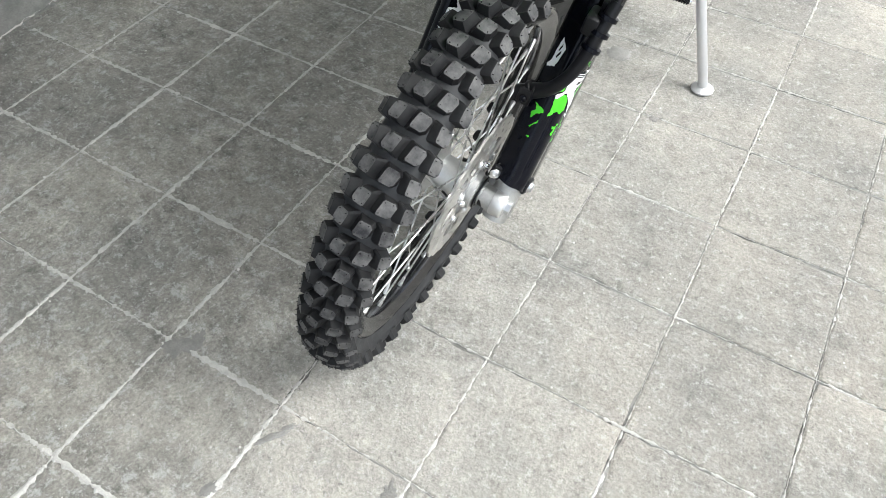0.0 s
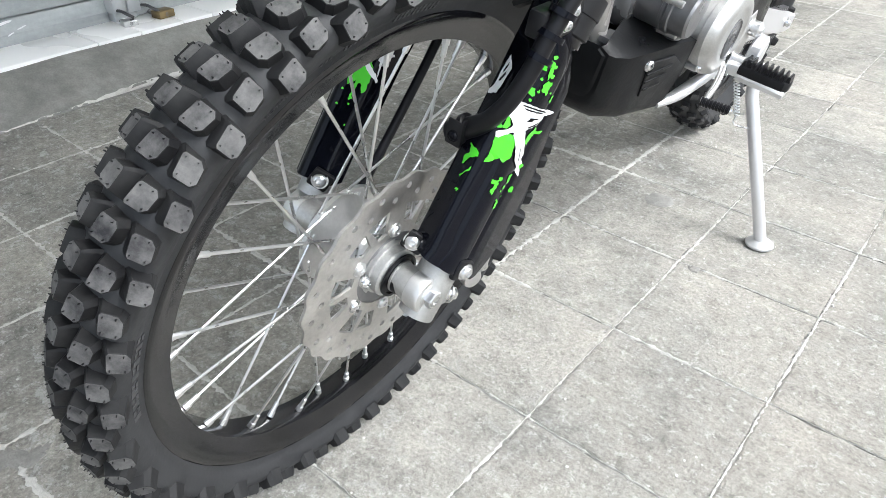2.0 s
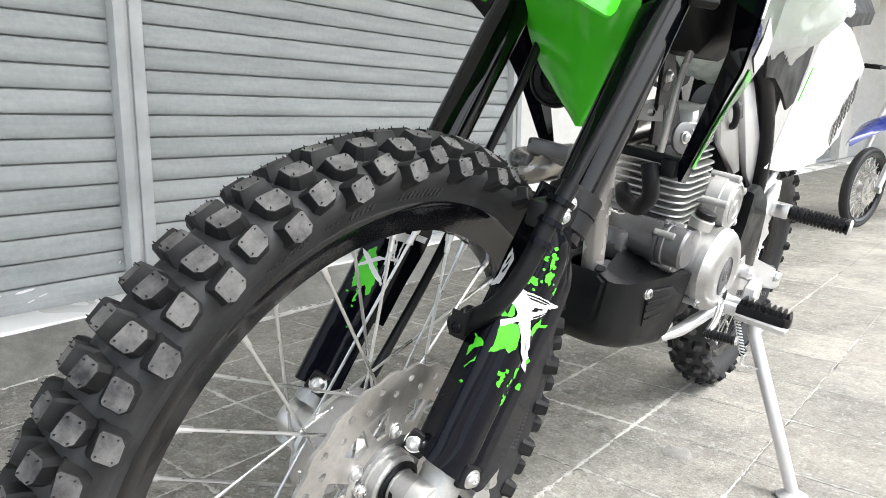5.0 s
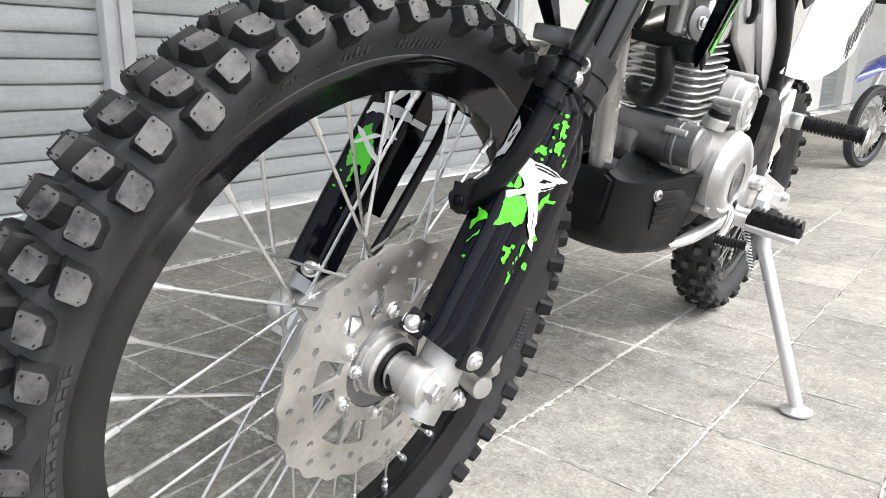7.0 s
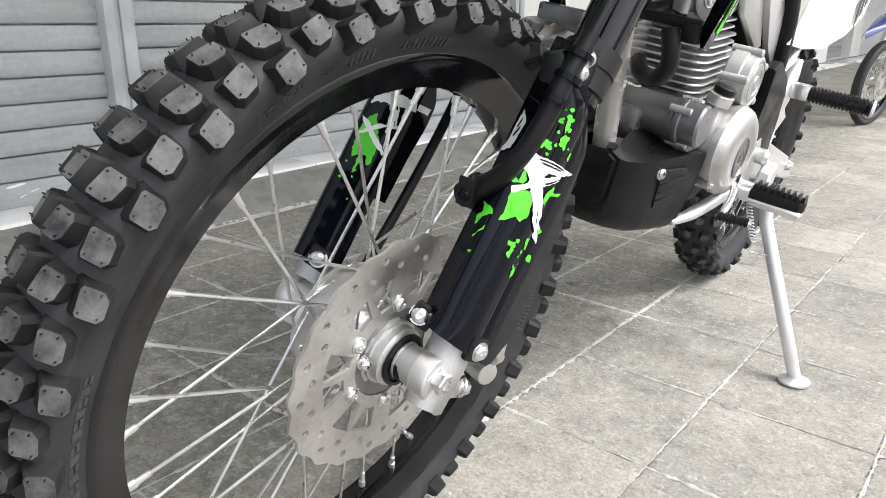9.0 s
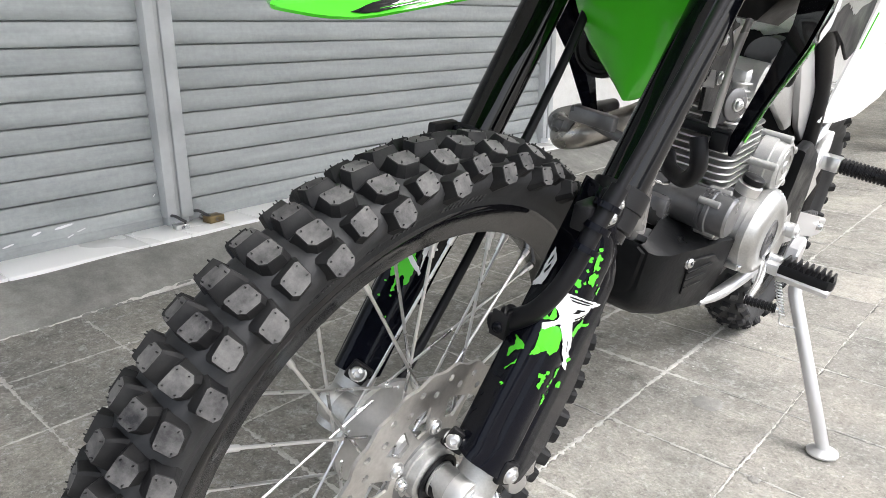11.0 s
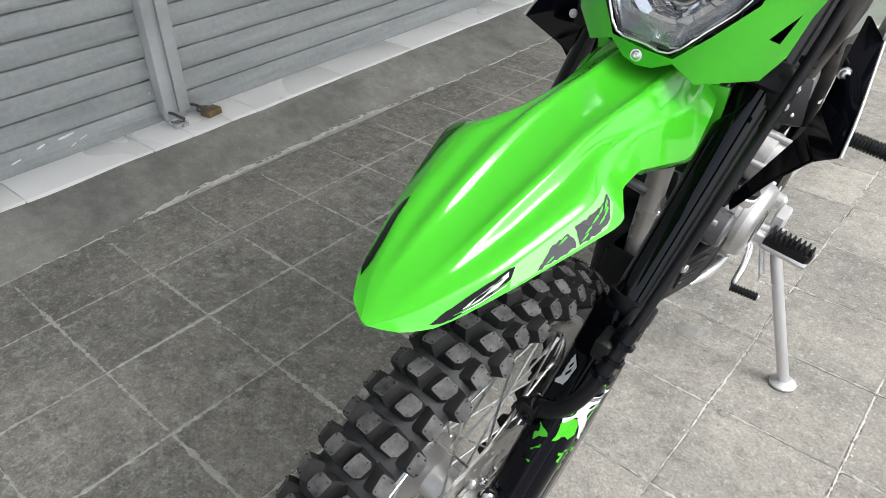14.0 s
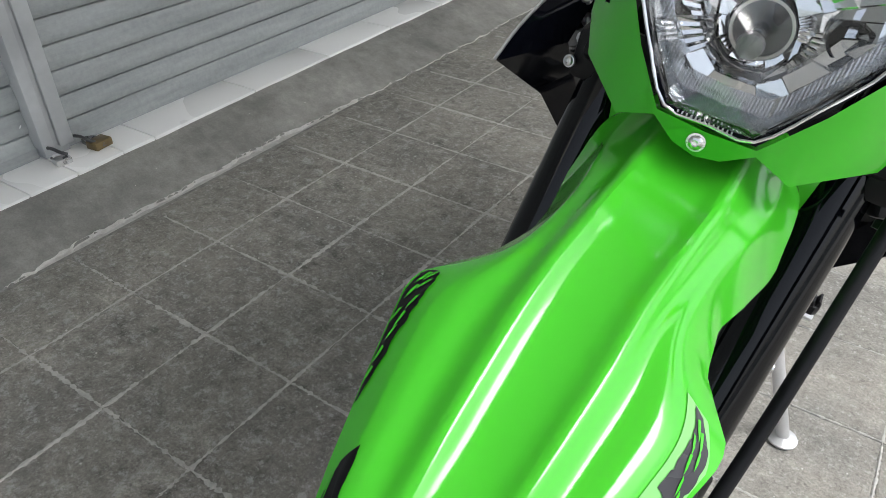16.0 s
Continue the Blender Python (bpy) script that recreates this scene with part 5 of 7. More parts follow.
# ---- headlight cowl ----
LENSRING = [(0.0, 0.187, 0.9545), (0.030, 0.188, 0.9555), (0.054, 0.196, 0.985), (0.0775, 0.211, 1.020), (0.0765, 0.226, 1.055), (0.050, 0.232, 1.069), (0.022, 0.236, 1.062), (0.0, 0.236, 1.058)]
COWL = {
    "tab": (0.0, 0.187, 0.931), "tab_s": (0.016, 0.188, 0.934), "neck": (0.034, 0.19, 0.9455), "tip": (0.0595, 0.197, 0.9325),
    "low": (0.1045, 0.248, 0.9405), "out1": (0.116, 0.262, 0.966), "out2": (0.119, 0.278, 1.005), "out3": (0.126, 0.295, 1.035), "out4": (0.148, 0.335, 1.085), "out5": (0.155, 0.36, 1.13),
    "in1": (0.084, 0.212, 1.018), "up": (0.087, 0.232, 1.06), "up2": (0.096, 0.25, 1.12), "rim1": (0.0585, 0.195, 0.9825), "mid": (0.098, 0.232, 0.9665), "ho1": (0.098, 0.238, 0.984), "ho2": (0.112, 0.262, 1.008), "ho3": (0.106, 0.255, 0.978),
    "brow": (0.0, 0.235, 1.066), "brow1": (0.026, 0.236, 1.071), "brow2": (0.056, 0.234, 1.080), "top": (0.0, 0.262, 1.125), "top1": (0.060, 0.262, 1.128), "rimb": (0.033, 0.187, 0.951), "rimc": (0.0, 0.1865, 0.9495),
    "band1": (0.118, 0.285, 1.052), "band2": (0.135, 0.33, 1.105),
}
FACES = [("tab", "tab_s", "rimc"), ("tab_s", "neck", "rimb", "rimc"), ("neck", "tip", "rim1", "rimb"), ("tip", "low", "mid"), ("tip", "mid", "ho1", "rim1"), ("low", "out1", "ho3", "mid"), ("mid", "ho3", "ho1"), ("out1", "out2", "ho2", "ho3"), ("out2", "out3", "in1", "ho1", "ho2"), ("rim1", "ho1", "in1"),
         ("out3", "band1", "in1"), ("out3", "out4", "band2", "band1"), ("out4", "out5", "band2"), ("in1", "band1", "up"), ("up", "up2", "top1", "brow2"), ("brow2", "top1", "brow1"), ("brow1", "top1", "top", "brow"), ("band1", "band2", "up2", "up")]
bm = bmesh.new()
vmap = {}


def cowl_vert(name, sg, lift):
    key = (name if COWL[name][0] else name, sg if COWL[name][0] else 1, lift)
    if key not in vmap:
        x, y, z = COWL[name]
        vmap[key] = bm.verts.new((x * sg * (1 - lift * 4), y + lift, z))
    return vmap[key]


outer = []
for sg in (1, -1):
    for f in FACES:
        outer.append(bm.faces.new([cowl_vert(n, sg, 0.0) for n in (f if sg > 0 else tuple(reversed(f)))]))
out = bmesh.ops.solidify(bm, geom=outer, thickness=0.0028)
bmesh.ops.bevel(bm, geom=[e for e in bm.edges if e.is_manifold and e.calc_face_angle(0) > radians(30)], offset=0.0009, segments=2, affect="EDGES", profile=0.6)
cowl = part("headlight_cowl", bm, GREEN, bike, "bright green angular headlight cowl with vents", 44)
for sg in (1, -1):
    bm = bmesh.new()
    vs = [bm.verts.new((sg * x, y - 0.001, z)) for x, y, z in ((0.095, 0.236, 1.062), (0.1175, 0.2865, 1.056), (0.134, 0.331, 1.104), (0.097, 0.2515, 1.118))]
    bm.faces.new(vs)
    out = bmesh.ops.extrude_face_region(bm, geom=bm.faces[:])
    for v in [q for q in out["geom"] if isinstance(q, bmesh.types.BMVert)]:
        v.co += Vector((0.0012 * sg, -0.0016, 0))
    part("panel_decal", bm, DECALGREEN, cowl, "green decal panel with black and white splashes", 0)
    for k, (h0, h1, cc) in enumerate(((0.34, 0.42, DECALWHITE), (0.66, 0.76, DECALWHITE), (0.06, 0.26, DECALBLACK), (0.46, 0.62, DECALBLACK), (0.80, 0.94, DECALBLACK))):
        bm = bmesh.new()
        pa, pb, pc, pd = Vector((0.0955, 0.234, 1.064)), Vector((0.119, 0.2845, 1.058)), Vector((0.136, 0.329, 1.103)), Vector((0.0985, 0.2495, 1.117))
        def at(u, v):
            return (pa * (1 - u) + pb * u) * (1 - v) + (pd * (1 - u) + pc * u) * v
        pts = [at(h0, 0.1), at(h0 + 0.05, 0.45), at(h0 - 0.03, 0.9), at(h1, 0.95), at(h1 + 0.03, 0.5), at(h1 - 0.02, 0.15)]
        vs = [bm.verts.new((q.x * sg + 0.0016 * sg, q.y - 0.0022, q.z)) for q in pts]
        bm.faces.new(vs)
        part("panel_streak", bm, cc, cowl, "", 0)
part("cowl_screw", bolt((-0.002, 0.1865, 0.9410), (0, -1, 0.1), 0.0050, 0.0035), CHROME, cowl, "chrome cross-head screw")

# ---- headlight ----
ring = LENSRING + [(-x, y, z) for x, y, z in reversed(LENSRING[1:-1])]


def scaled_ring(f, dy, base=ring):
    return [Vector((x * f, y + dy, 1.008 + (z - 1.008) * f)) for x, y, z in base]


bm = bmesh.new()
rows = add_loft(bm, [scaled_ring(1.05, 0.004), scaled_ring(1.035, -0.002), scaled_ring(0.975, -0.003), scaled_ring(0.96, 0.010), scaled_ring(1.0, 0.10)], True, False)
light = part("headlight", bm, GLOSSBLACK, bike, "clear-lens headlight with a faceted chrome reflector and black bezel", 30)
bm = bmesh.new()
fr = scaled_ring(0.955, -0.003)
add_loft(bm, [scaled_ring(0.955, 0.004), fr, scaled_ring(0.90, -0.008), scaled_ring(0.6, -0.016), scaled_ring(0.25, -0.020), scaled_ring(0.02, -0.021)], True, False)
back = [[bm.verts.new(p) for p in lp] for lp in (scaled_ring(0.955, 0.0045), scaled_ring(0.88, -0.005), scaled_ring(0.6, -0.013), scaled_ring(0.25, -0.017), scaled_ring(0.02, -0.018))]
for a, b in zip(back, back[1:]):
    for i in range(len(a)):
        bm.faces.new((a[i], b[i], b[(i + 1) % len(a)], a[(i + 1) % len(a)]))
glass = part("headlight_lens", bm, LENS, light, "clear plastic lens", 35)
glass.visible_shadow = False
# mirror facets: separate flat plates round the bulb, each turned a little its own way
bm = bmesh.new()
rl = random.Random(8)
radii = (0.955, 0.78, 0.58, 0.38, 0.225)
n = 18


def bowl(f, i):
    t = i / n * len(ring)
    p, q = Vector(ring[int(t) % len(ring)]), Vector(ring[(int(t) + 1) % len(ring)])
    v = p.lerp(q, t - int(t))
    if f < 0.5:
        an = math.atan2(v.z - 1.003, v.x)
        k_ = (0.5 - f) / 0.2
        v = v.lerp(Vector((0.088 * math.cos(an), 0.214, 1.003 + 0.088 * math.sin(an))), k_)
    return Vector((v.x * f, v.y * f + 0.214 * (1 - f) + 0.038 * (1 - f ** 2), 1.003 + (v.z - 1.003) * f))


for k in range(4):
    for i in range(n):
        for h0, h1 in (((0.0, 0.5), (0.5, 1.0)) if k == 0 and i % 3 == 0 else ((0.0, 1.0),)):
            quad = [bowl(radii[k], i + h0), bowl(radii[k], i + h1), bowl(radii[k + 1], i + h1), bowl(radii[k + 1], i + h0)]
            mid_ = sum(quad, Vector()) / 4
            quad = [Vector((q.x, mid_.y + (q.y - mid_.y) * 0.25, q.z)) for q in quad]
            turn = Euler((rl.uniform(-0.40, 0.06), 0, rl.uniform(-0.12, 0.46))).to_matrix()
            if rl.random() < 0.28:
                rows = [[bm.verts.new(mid_ + turn @ (quad[0].lerp(quad[1], a / 8).lerp(quad[3].lerp(quad[2], a / 8), b) - mid_) + Vector((0, 0.0008 * (a % 2), 0))) for a in range(9)] for b in (0, 1)]
                for a in range(8):
                    bm.faces.new((rows[0][a], rows[0][a + 1], rows[1][a + 1], rows[1][a]))
            else:
                bm.faces.new([bm.verts.new(mid_ + turn @ (q - mid_)) for q in quad])
for f0, f1 in ((0.985, 0.955), (0.955, 0.225)):
    outer_ = [bowl(f0, i / 2) + Vector((0, 0.003, 0)) for i in range(n * 2)]
    inner_ = [bowl(f1, i / 2) + Vector((0, 0.004, 0)) for i in range(n * 2)]
    add_loft(bm, [outer_, inner_], True, False)
part("reflector", bm, MIRROR, light, "faceted chrome reflector", 0)
bm = bmesh.new()
add_lathe(bm, ((-0.001, 0.0198), (-0.004, 0.0200), (-0.004, 0.0180), (-0.001, 0.0174), (-0.001, 0.0152), (0.002, 0.0148), (0.002, 0.0128), (-0.0015, 0.0124), (-0.0015, 0.0098), (0.003, 0.0094), (0.003, 0.0058)), (0, 0.248, 1.0005), "y", 36)
part("bulb_socket", bm, SOCKET, light, "stepped silver bulb socket", 20)
part("socket_ring", lathe(((-0.0030, 0.0198), (-0.0046, 0.0207), (-0.0056, 0.0202), (-0.0046, 0.0191)), (0, 0.250, 1.0005), "y", 36), DARKMETAL, light, "dark ring round the bulb")
bm = lathe(((0.010, 0.0058), (-0.020, 0.0058), (-0.027, 0.004)), (0, 0.246, 1.000), "y", 16)
part("bulb", bm, LENS, light)
bm = bmesh.new()
for i in range(6):
    add_lathe(bm, ((0.0, 0.0050), (-0.0016, 0.0050), (-0.0016, 0.0034), (-0.0028, 0.0034)), (0, 0.252 - i * 0.0034, 1.000), "y", 12)
part("filament_holder", bm, CHROME, light)
bm = lathe(((0.0, 0.0070), (-0.003, 0.0086), (-0.008, 0.0078), (-0.010, 0.0032)), (0.0, 0.221, 0.9980), "y", 28)
part("bulb_cap", bm, GREYCAP, light, "round grey bulb shield")
bm = bmesh.new()
add_lathe(bm, ((0.004, 0.0115), (-0.004, 0.0120), (-0.004, 0.0104), (0.006, 0.0098), (0.009, 0.0060)), (0.049, 0.232, 1.015), "y", 24)
part("position_lamp", bm, GLOSSBLACK, light, "small round position lamp")
part("position_bulb", lathe(((0.004, 0.0045), (-0.003, 0.0045), (-0.006, 0.002)), (0.049, 0.234, 1.015), "y", 14), LENS, light)
# ribbed prism band low in the lens
bm = bmesh.new()
last = None
for i in range(145):
    x = -0.072 + i * 0.0010
    u = abs(x)
    zb = interp(u, [(0, 0.9590), (0.028, 0.9600), (0.051, 0.9885), (0.072, 1.018)])
    yb = interp(u, [(0, 0.191), (0.030, 0.191), (0.054, 0.199), (0.076, 0.214)]) + (0.0010 if i % 2 else -0.0007)
    h = interp(u, [(0, 0.017), (0.05, 0.019), (0.072, 0.020)])
    line = [bm.verts.new((x, yb, zb)), bm.verts.new((x, yb + 0.003, zb + h * 0.5)), bm.verts.new((x, yb + 0.010, zb + h))]
    if last:
        for k in range(2):
            bm.faces.new((last[k], line[k], line[k + 1], last[k + 1]))
    last = line
out = bmesh.ops.solidify(bm, geom=bm.faces[:], thickness=0.0008)
part("prism_band", bm, PRISM, light, "ribbed clear prism band", 0)
loop_ = scaled_ring(0.972, -0.0042)
part("lens_rim", tube(loop_ + loop_[:1], 0.0011, 6, 3), PRISM, light, "bright lens rim")
# moulded figures, too small to tell: plain bars
bm = bmesh.new()
for i in range(13):
    add_box(bm, -0.020 + i * 0.0029, -0.0190 + i * 0.0029, 0.1812, 0.1815, 0.9570, 0.9587)
for i in range(8):
    add_box(bm, -0.011 + i * 0.0026, -0.0102 + i * 0.0026, 0.1808, 0.1811, 0.9608, 0.9621)
part("lens_marking", bm, simple("marking_grey", (0.55, 0.55, 0.55), 0.4), light, "row of small pale moulded bars", 0)

# ---- indicators ----
for sg in (1, -1):
    c = Vector((0.206 * sg, 0.250, 1.080))
    bm = bmesh.new()
    d = Vector((0.35 * sg, -0.94, 0.0)).normalized()
    side = Vector((d.y, -d.x, 0)).normalized() * (-sg)
    loops = []
    for k, (f, o) in enumerate(((1.0, 0.0), (0.99, 0.006), (0.90, 0.014), (0.70, 0.020), (0.40, 0.0238), (0.02, 0.025))):
        loops.append([c + side * (0.034 * f * math.cos(6.2832 * i / 32)) + Vector((0, 0, 0.0225 * f * math.sin(6.2832 * i / 32))) + d * o for i in range(32)])
    rings_ = []
    for k in range(29):
        f = 1 - k / 28.01
        rg = []
        for i in range(132):
            an = 6.2832 * i / 132
            u_, w_ = 0.034 * f * math.cos(an), 0.0225 * f * math.sin(an)
            cell = 0.0010 * math.sin(u_ * 1150) * math.sin(w_ * 1250)
            rg.append(c + side * u_ + Vector((0, 0, w_)) + d * (0.022 * math.sqrt(max(0, 1 - f * f)) + (cell if k else 0)))
        rings_.append(rg)
    add_loft(bm, rings_, True, True)
    ind = part("indicator", bm, AMBERIN, bike, "oval amber indicator on a black stalk", 60)
    bm = bmesh.new()
    loops = [[p + (p - c) * 0.06 + d * 0.004 for p in lp] for lp in loops]
    add_loft(bm, loops, True, True)
    lens = part("indicator_lens", bm, AMBER, ind, "ribbed amber lens", 60)
    lens.visible_shadow = False
    bm = bmesh.new()
    shell = []
    for f, o in ((1.02, 0.0), (1.03, -0.004), (0.85, -0.014), (0.5, -0.020)):
        shell.append([c + side * (0.0345 * f * math.cos(6.2832 * i / 32)) + Vector((0, 0, 0.023 * f * math.sin(6.2832 * i / 32))) + d * o for i in range(32)])
    add_loft(bm, shell, True, True)
    part("indicator_shell", bm, BLACKPL, ind)
    bm = bmesh.new()
    add_tube(bm, [c - d * 0.012 - side * 0.02, Vector((0.162 * sg, 0.286, 1.086)), Vector((0.12 * sg, 0.33, 1.09))], [0.011, 0.013, 0.0155], 16, 4)
    part("indicator_stalk", bm, BLACKPL, ind)


# ---- frame ----
bm = tube([(0, 0.40, 0.98), (0, 0.425, 0.83), (0, 0.458, 0.68), (0, 0.486, 0.56), (0, 0.505, 0.485)], 0.0175, 18, 4)
down = part("down_tube", bm, TUBEGREY, bike, "grey painted frame tube")
bm = bmesh.new()
add_tube(bm, [(0.018, 0.470, 0.60), (0.03, 0.478, 0.597), (0.034, 0.492, 0.596), (0.028, 0.508, 0.598)], 0.0022, 6, 4)
add_lathe(bm, ((-0.006, 0.004), (0.006, 0.004)), (0.016, 0.478, 0.596), "z", 10)
part("cable_hook", bm, STEEL, down)
bm = tube([(0, 0.37, 1.05), (0, 0.42, 0.86)], 0.03, 20, 1)
part("head_tube", bm, BLACKPL, bike)
for s in (1, -1):
    bm = bmesh.new()
    add_tube(bm, [(0.025 * s, 0.44, 0.93), (0.06 * s, 0.60, 0.90), (0.085 * s, 0.80, 0.84), (0.09 * s, 0.95, 0.72), (0.092 * s, 1.0, 0.58), (0.085 * s, 0.985, 0.44)], 0.016, 14, 5)
    part("frame_spar", bm, BLACKPL, bike)
bm = plate([(0.742, 0.805), (0.796, 0.814), (0.929, 0.720), (1.050, 0.607), (1.006, 0.598), (0.918, 0.644), (0.838, 0.715)], 0.072, 0.085, "yz", 0.005, 2)
part("frame_gusset", bm, SILVERPAINT, bike, "pale grey painted frame gusset")
bm = plate([(0.690, 0.770), (0.748, 0.800), (0.838, 0.715), (0.915, 0.646), (0.880, 0.640), (0.745, 0.700)], 0.060, 0.074, "yz", 0.006, 2)
part("frame_gusset", bm, CASTGREY, bike, "grey painted frame gusset")
bm = plate([(0.86, 0.86), (0.93, 0.86), (1.02, 0.64), (0.955, 0.62)], 0.040, 0.058, "yz", 0.004, 2)
part("side_strut", bm, WHITEPL, bike, "pale grey subframe panel")
bm = plate([(0.858, 0.620), (0.905, 0.630), (0.980, 0.600), (1.008, 0.570), (1.018, 0.510), (1.036, 0.424), (0.905, 0.436), (0.842, 0.488), (0.872, 0.558)], 0.100, 0.122, "yz", 0.006, 2)
part("frame_cover", bm, SKIDPL, bike, "matt black frame cover")

# ---- engine ----
bm = bmesh.new()
sec = [(0.50, 0.47), (0.505, 0.53), (0.535, 0.557), (0.60, 0.565), (0.70, 0.565), (0.80, 0.56), (0.90, 0.545), (0.93, 0.48), (0.90, 0.41), (0.78, 0.375), (0.60, 0.38), (0.53, 0.41)]
add_plate(bm, [(max(0.61, y), z) for y, z in sec], -0.10, 0.078, "yz", 0.012, 3)
# block coloured black so the gaps between the casings look shaded
engine = part("engine", bm, BLACKPL, bike, "air-cooled single-cylinder engine with a silver crankcase", 40)
# barrel-shaped front of the left case
bm = bmesh.new()
add_lathe(bm, ((-0.075, 0.027), (-0.07, 0.031), (0.030, 0.0325), (0.031, 0.0345), (0.036, 0.0345), (0.037, 0.0325), (0.039, 0.0325), (0.040, 0.0352), (0.046, 0.0352), (0.048, 0.0330), (0.074, 0.0330), (0.078, 0.0295)), (0.03, 0.602, 0.543), "x", 44)
add_box(bm, -0.04, 0.096, 0.600, 0.70, 0.495, 0.566, 0.012)
part("generator_barrel", bm, DARKMETAL, engine, "dark grey barrel casing")
bm = bmesh.new()
add_box(bm, -0.03, 0.020, 0.556, 0.62, 0.500, 0.552, 0.010)
part("front_casting", bm, DARKMETAL, engine, "grey crankcase nose")
bm = bmesh.new()
add_plate(bm, [(0.486, 0.499), (0.500, 0.497), (0.520, 0.503), (0.518, 0.511), (0.50, 0.506), (0.488, 0.508)], 0.012, 0.030, "yz", 0.002)
part("lower_mount", bm, DARKMETAL, engine, "dark lower engine mount")
for a in (2.5, 1.1, 4.6):
    bm = bmesh.new()
    add_lathe(bm, ((-0.016, 0.0058), (0.016, 0.0058), (0.017, 0.0040)), (0.074, 0.603 + 0.034 * math.cos(a), 0.543 + 0.034 * math.sin(a)), "x", 12)
    part("case_lug", bm, CASTGREY, engine)
# left cover: rounded silver lid
bm = bmesh.new()
loops = []
for x, f in ((0.070, 0.97), (0.104, 0.97), (0.105, 1.0), (0.116, 1.0), (0.1175, 0.975), (0.128, 0.93), (0.1335, 0.84), (0.135, 0.70), (0.135, 0.60), (0.1335, 0.58)):
    lp = []
    for i in range(48):
        a = 6.2832 * i / 48
        y, z = 0.770 + 0.094 * f * math.cos(a) * (1 + 0.08 * math.cos(2 * a)), 0.484 + 0.079 * f * math.sin(a)
        lp.append(Vector((x, y, z - 0.10 * (y - 0.77))))
    loops.append(lp)
add_loft(bm, loops, True, True)
cover = part("crankcase_cover", bm, CASTGREY, engine, "smooth silver crankcase cover", 50)
bm = bmesh.new()
loops = []
for x, f in ((0.133, 1.0), (0.1358, 1.0), (0.1366, 0.94), (0.1345, 0.9), (0.1345, 0.05)):
    loops.append([Vector((x, 0.768 + 0.030 * f * math.cos(6.2832 * i / 28), 0.478 + 0.036 * f * math.sin(6.2832 * i / 28))) for i in range(28)])
add_loft(bm, loops, True, True)
part("cover_plug", bm, DARKMETAL, cover, "oval grey inspection plug")
for y, z in ((0.705, 0.435), (0.690, 0.505), (0.735, 0.545), (0.815, 0.545), (0.852, 0.475), (0.80, 0.414)):
    bm = lathe(((-0.03, 0.0085), (0.006, 0.0085), (0.0075, 0.0068)), (0.109, y, z), "x", 14)
    part("cover_lug", bm, CASTGREY, cover)
    part("cover_bolt", bolt((0.116, y, z), (1, 0, 0), 0.0055, 0.006), STEEL, cover)
for k in range(5):
    bm = box(0.1342, 0.1356, 0.758 + 0.0045 * k, 0.7605 + 0.0045 * k, 0.470, 0.486)
    part("cover_marking", bm, DARKMETAL, cover)
# oil filler cap
bm = lathe(((-0.012, 0.019), (0.004, 0.020), (0.006, 0.016)), (0.099, 0.668, 0.582), Vector((0.2, 0, 1)), 24)
part("filler_neck", bm, ALU, engine)
bm = lathe(((0.0, 0.016), (0.002, 0.0175), (0.010, 0.0175), (0.012, 0.0145), (0.013, 0.006)), (0.101, 0.668, 0.588), Vector((0.2, 0, 1)), 10)
part("filler_cap", bm, BLACKPL, engine, "black oil filler cap")
# starter and sprocket housing
bm = bmesh.new()
add_lathe(bm, ((0.0, 0.044), (0.035, 0.046), (0.037, 0.050), (0.060, 0.050), (0.062, 0.0465), (0.075, 0.0455), (0.079, 0.041), (0.0795, 0.037), (0.0775, 0.0365), (0.0775, 0.032), (0.080, 0.0315), (0.0805, 0.022), (0.079, 0.021), (0.079, 0.012), (0.0815, 0.011)), (0.034, 0.788, 0.599), "x", 44)
st = part("starter_housing", bm, CASTGREY, engine, "round ribbed silver housing")
for k in range(5):
    a = 6.2832 * k / 5 + 0.5
    bm = bmesh.new()
    add_lathe(bm, ((0.0, 0.007), (0.05, 0.007), (0.052, 0.0045)), (0.062, 0.788 + 0.049 * math.cos(a), 0.599 + 0.049 * math.sin(a)), "x", 12)
    part("housing_lug", bm, CASTGREY, st)
# hanger bar ahead of the head, and a dark plate on the head's side
bm = bmesh.new()
add_box(bm, 0.010, 0.104, 0.462, 0.478, 0.684, 0.698, 0.003)
add_box(bm, 0.082, 0.106, 0.456, 0.492, 0.668, 0.694, 0.004)
add_tube(bm, [(0.02, 0.466, 0.700), (0.03, 0.458, 0.716), (0.034, 0.456, 0.735)], 0.005, 10, 3)
part("hanger_bar", bm, BLACKPL, engine, "dark steel hanger bar")
bm = lathe(((0, 0.023), (0.004, 0.023), (0.006, 0.019), (0.0065, 0.008)), (0.072, 0.545, 0.718), Vector((1, -0.35, 0.1)), 28)
part("side_plate", bm, DARKMETAL, engine, "dark round plate on the cylinder head")
part("plate_bolt", bolt((0.0785, 0.542, 0.719), (1, -0.35, 0.1), 0.0075, 0.007), STEEL, engine)
# finned cylinder, tipped a little forwards
tipm = Matrix.Translation((0, 0.71, 0.555)) @ Euler((radians(4), 0, 0)).to_matrix().to_4x4()


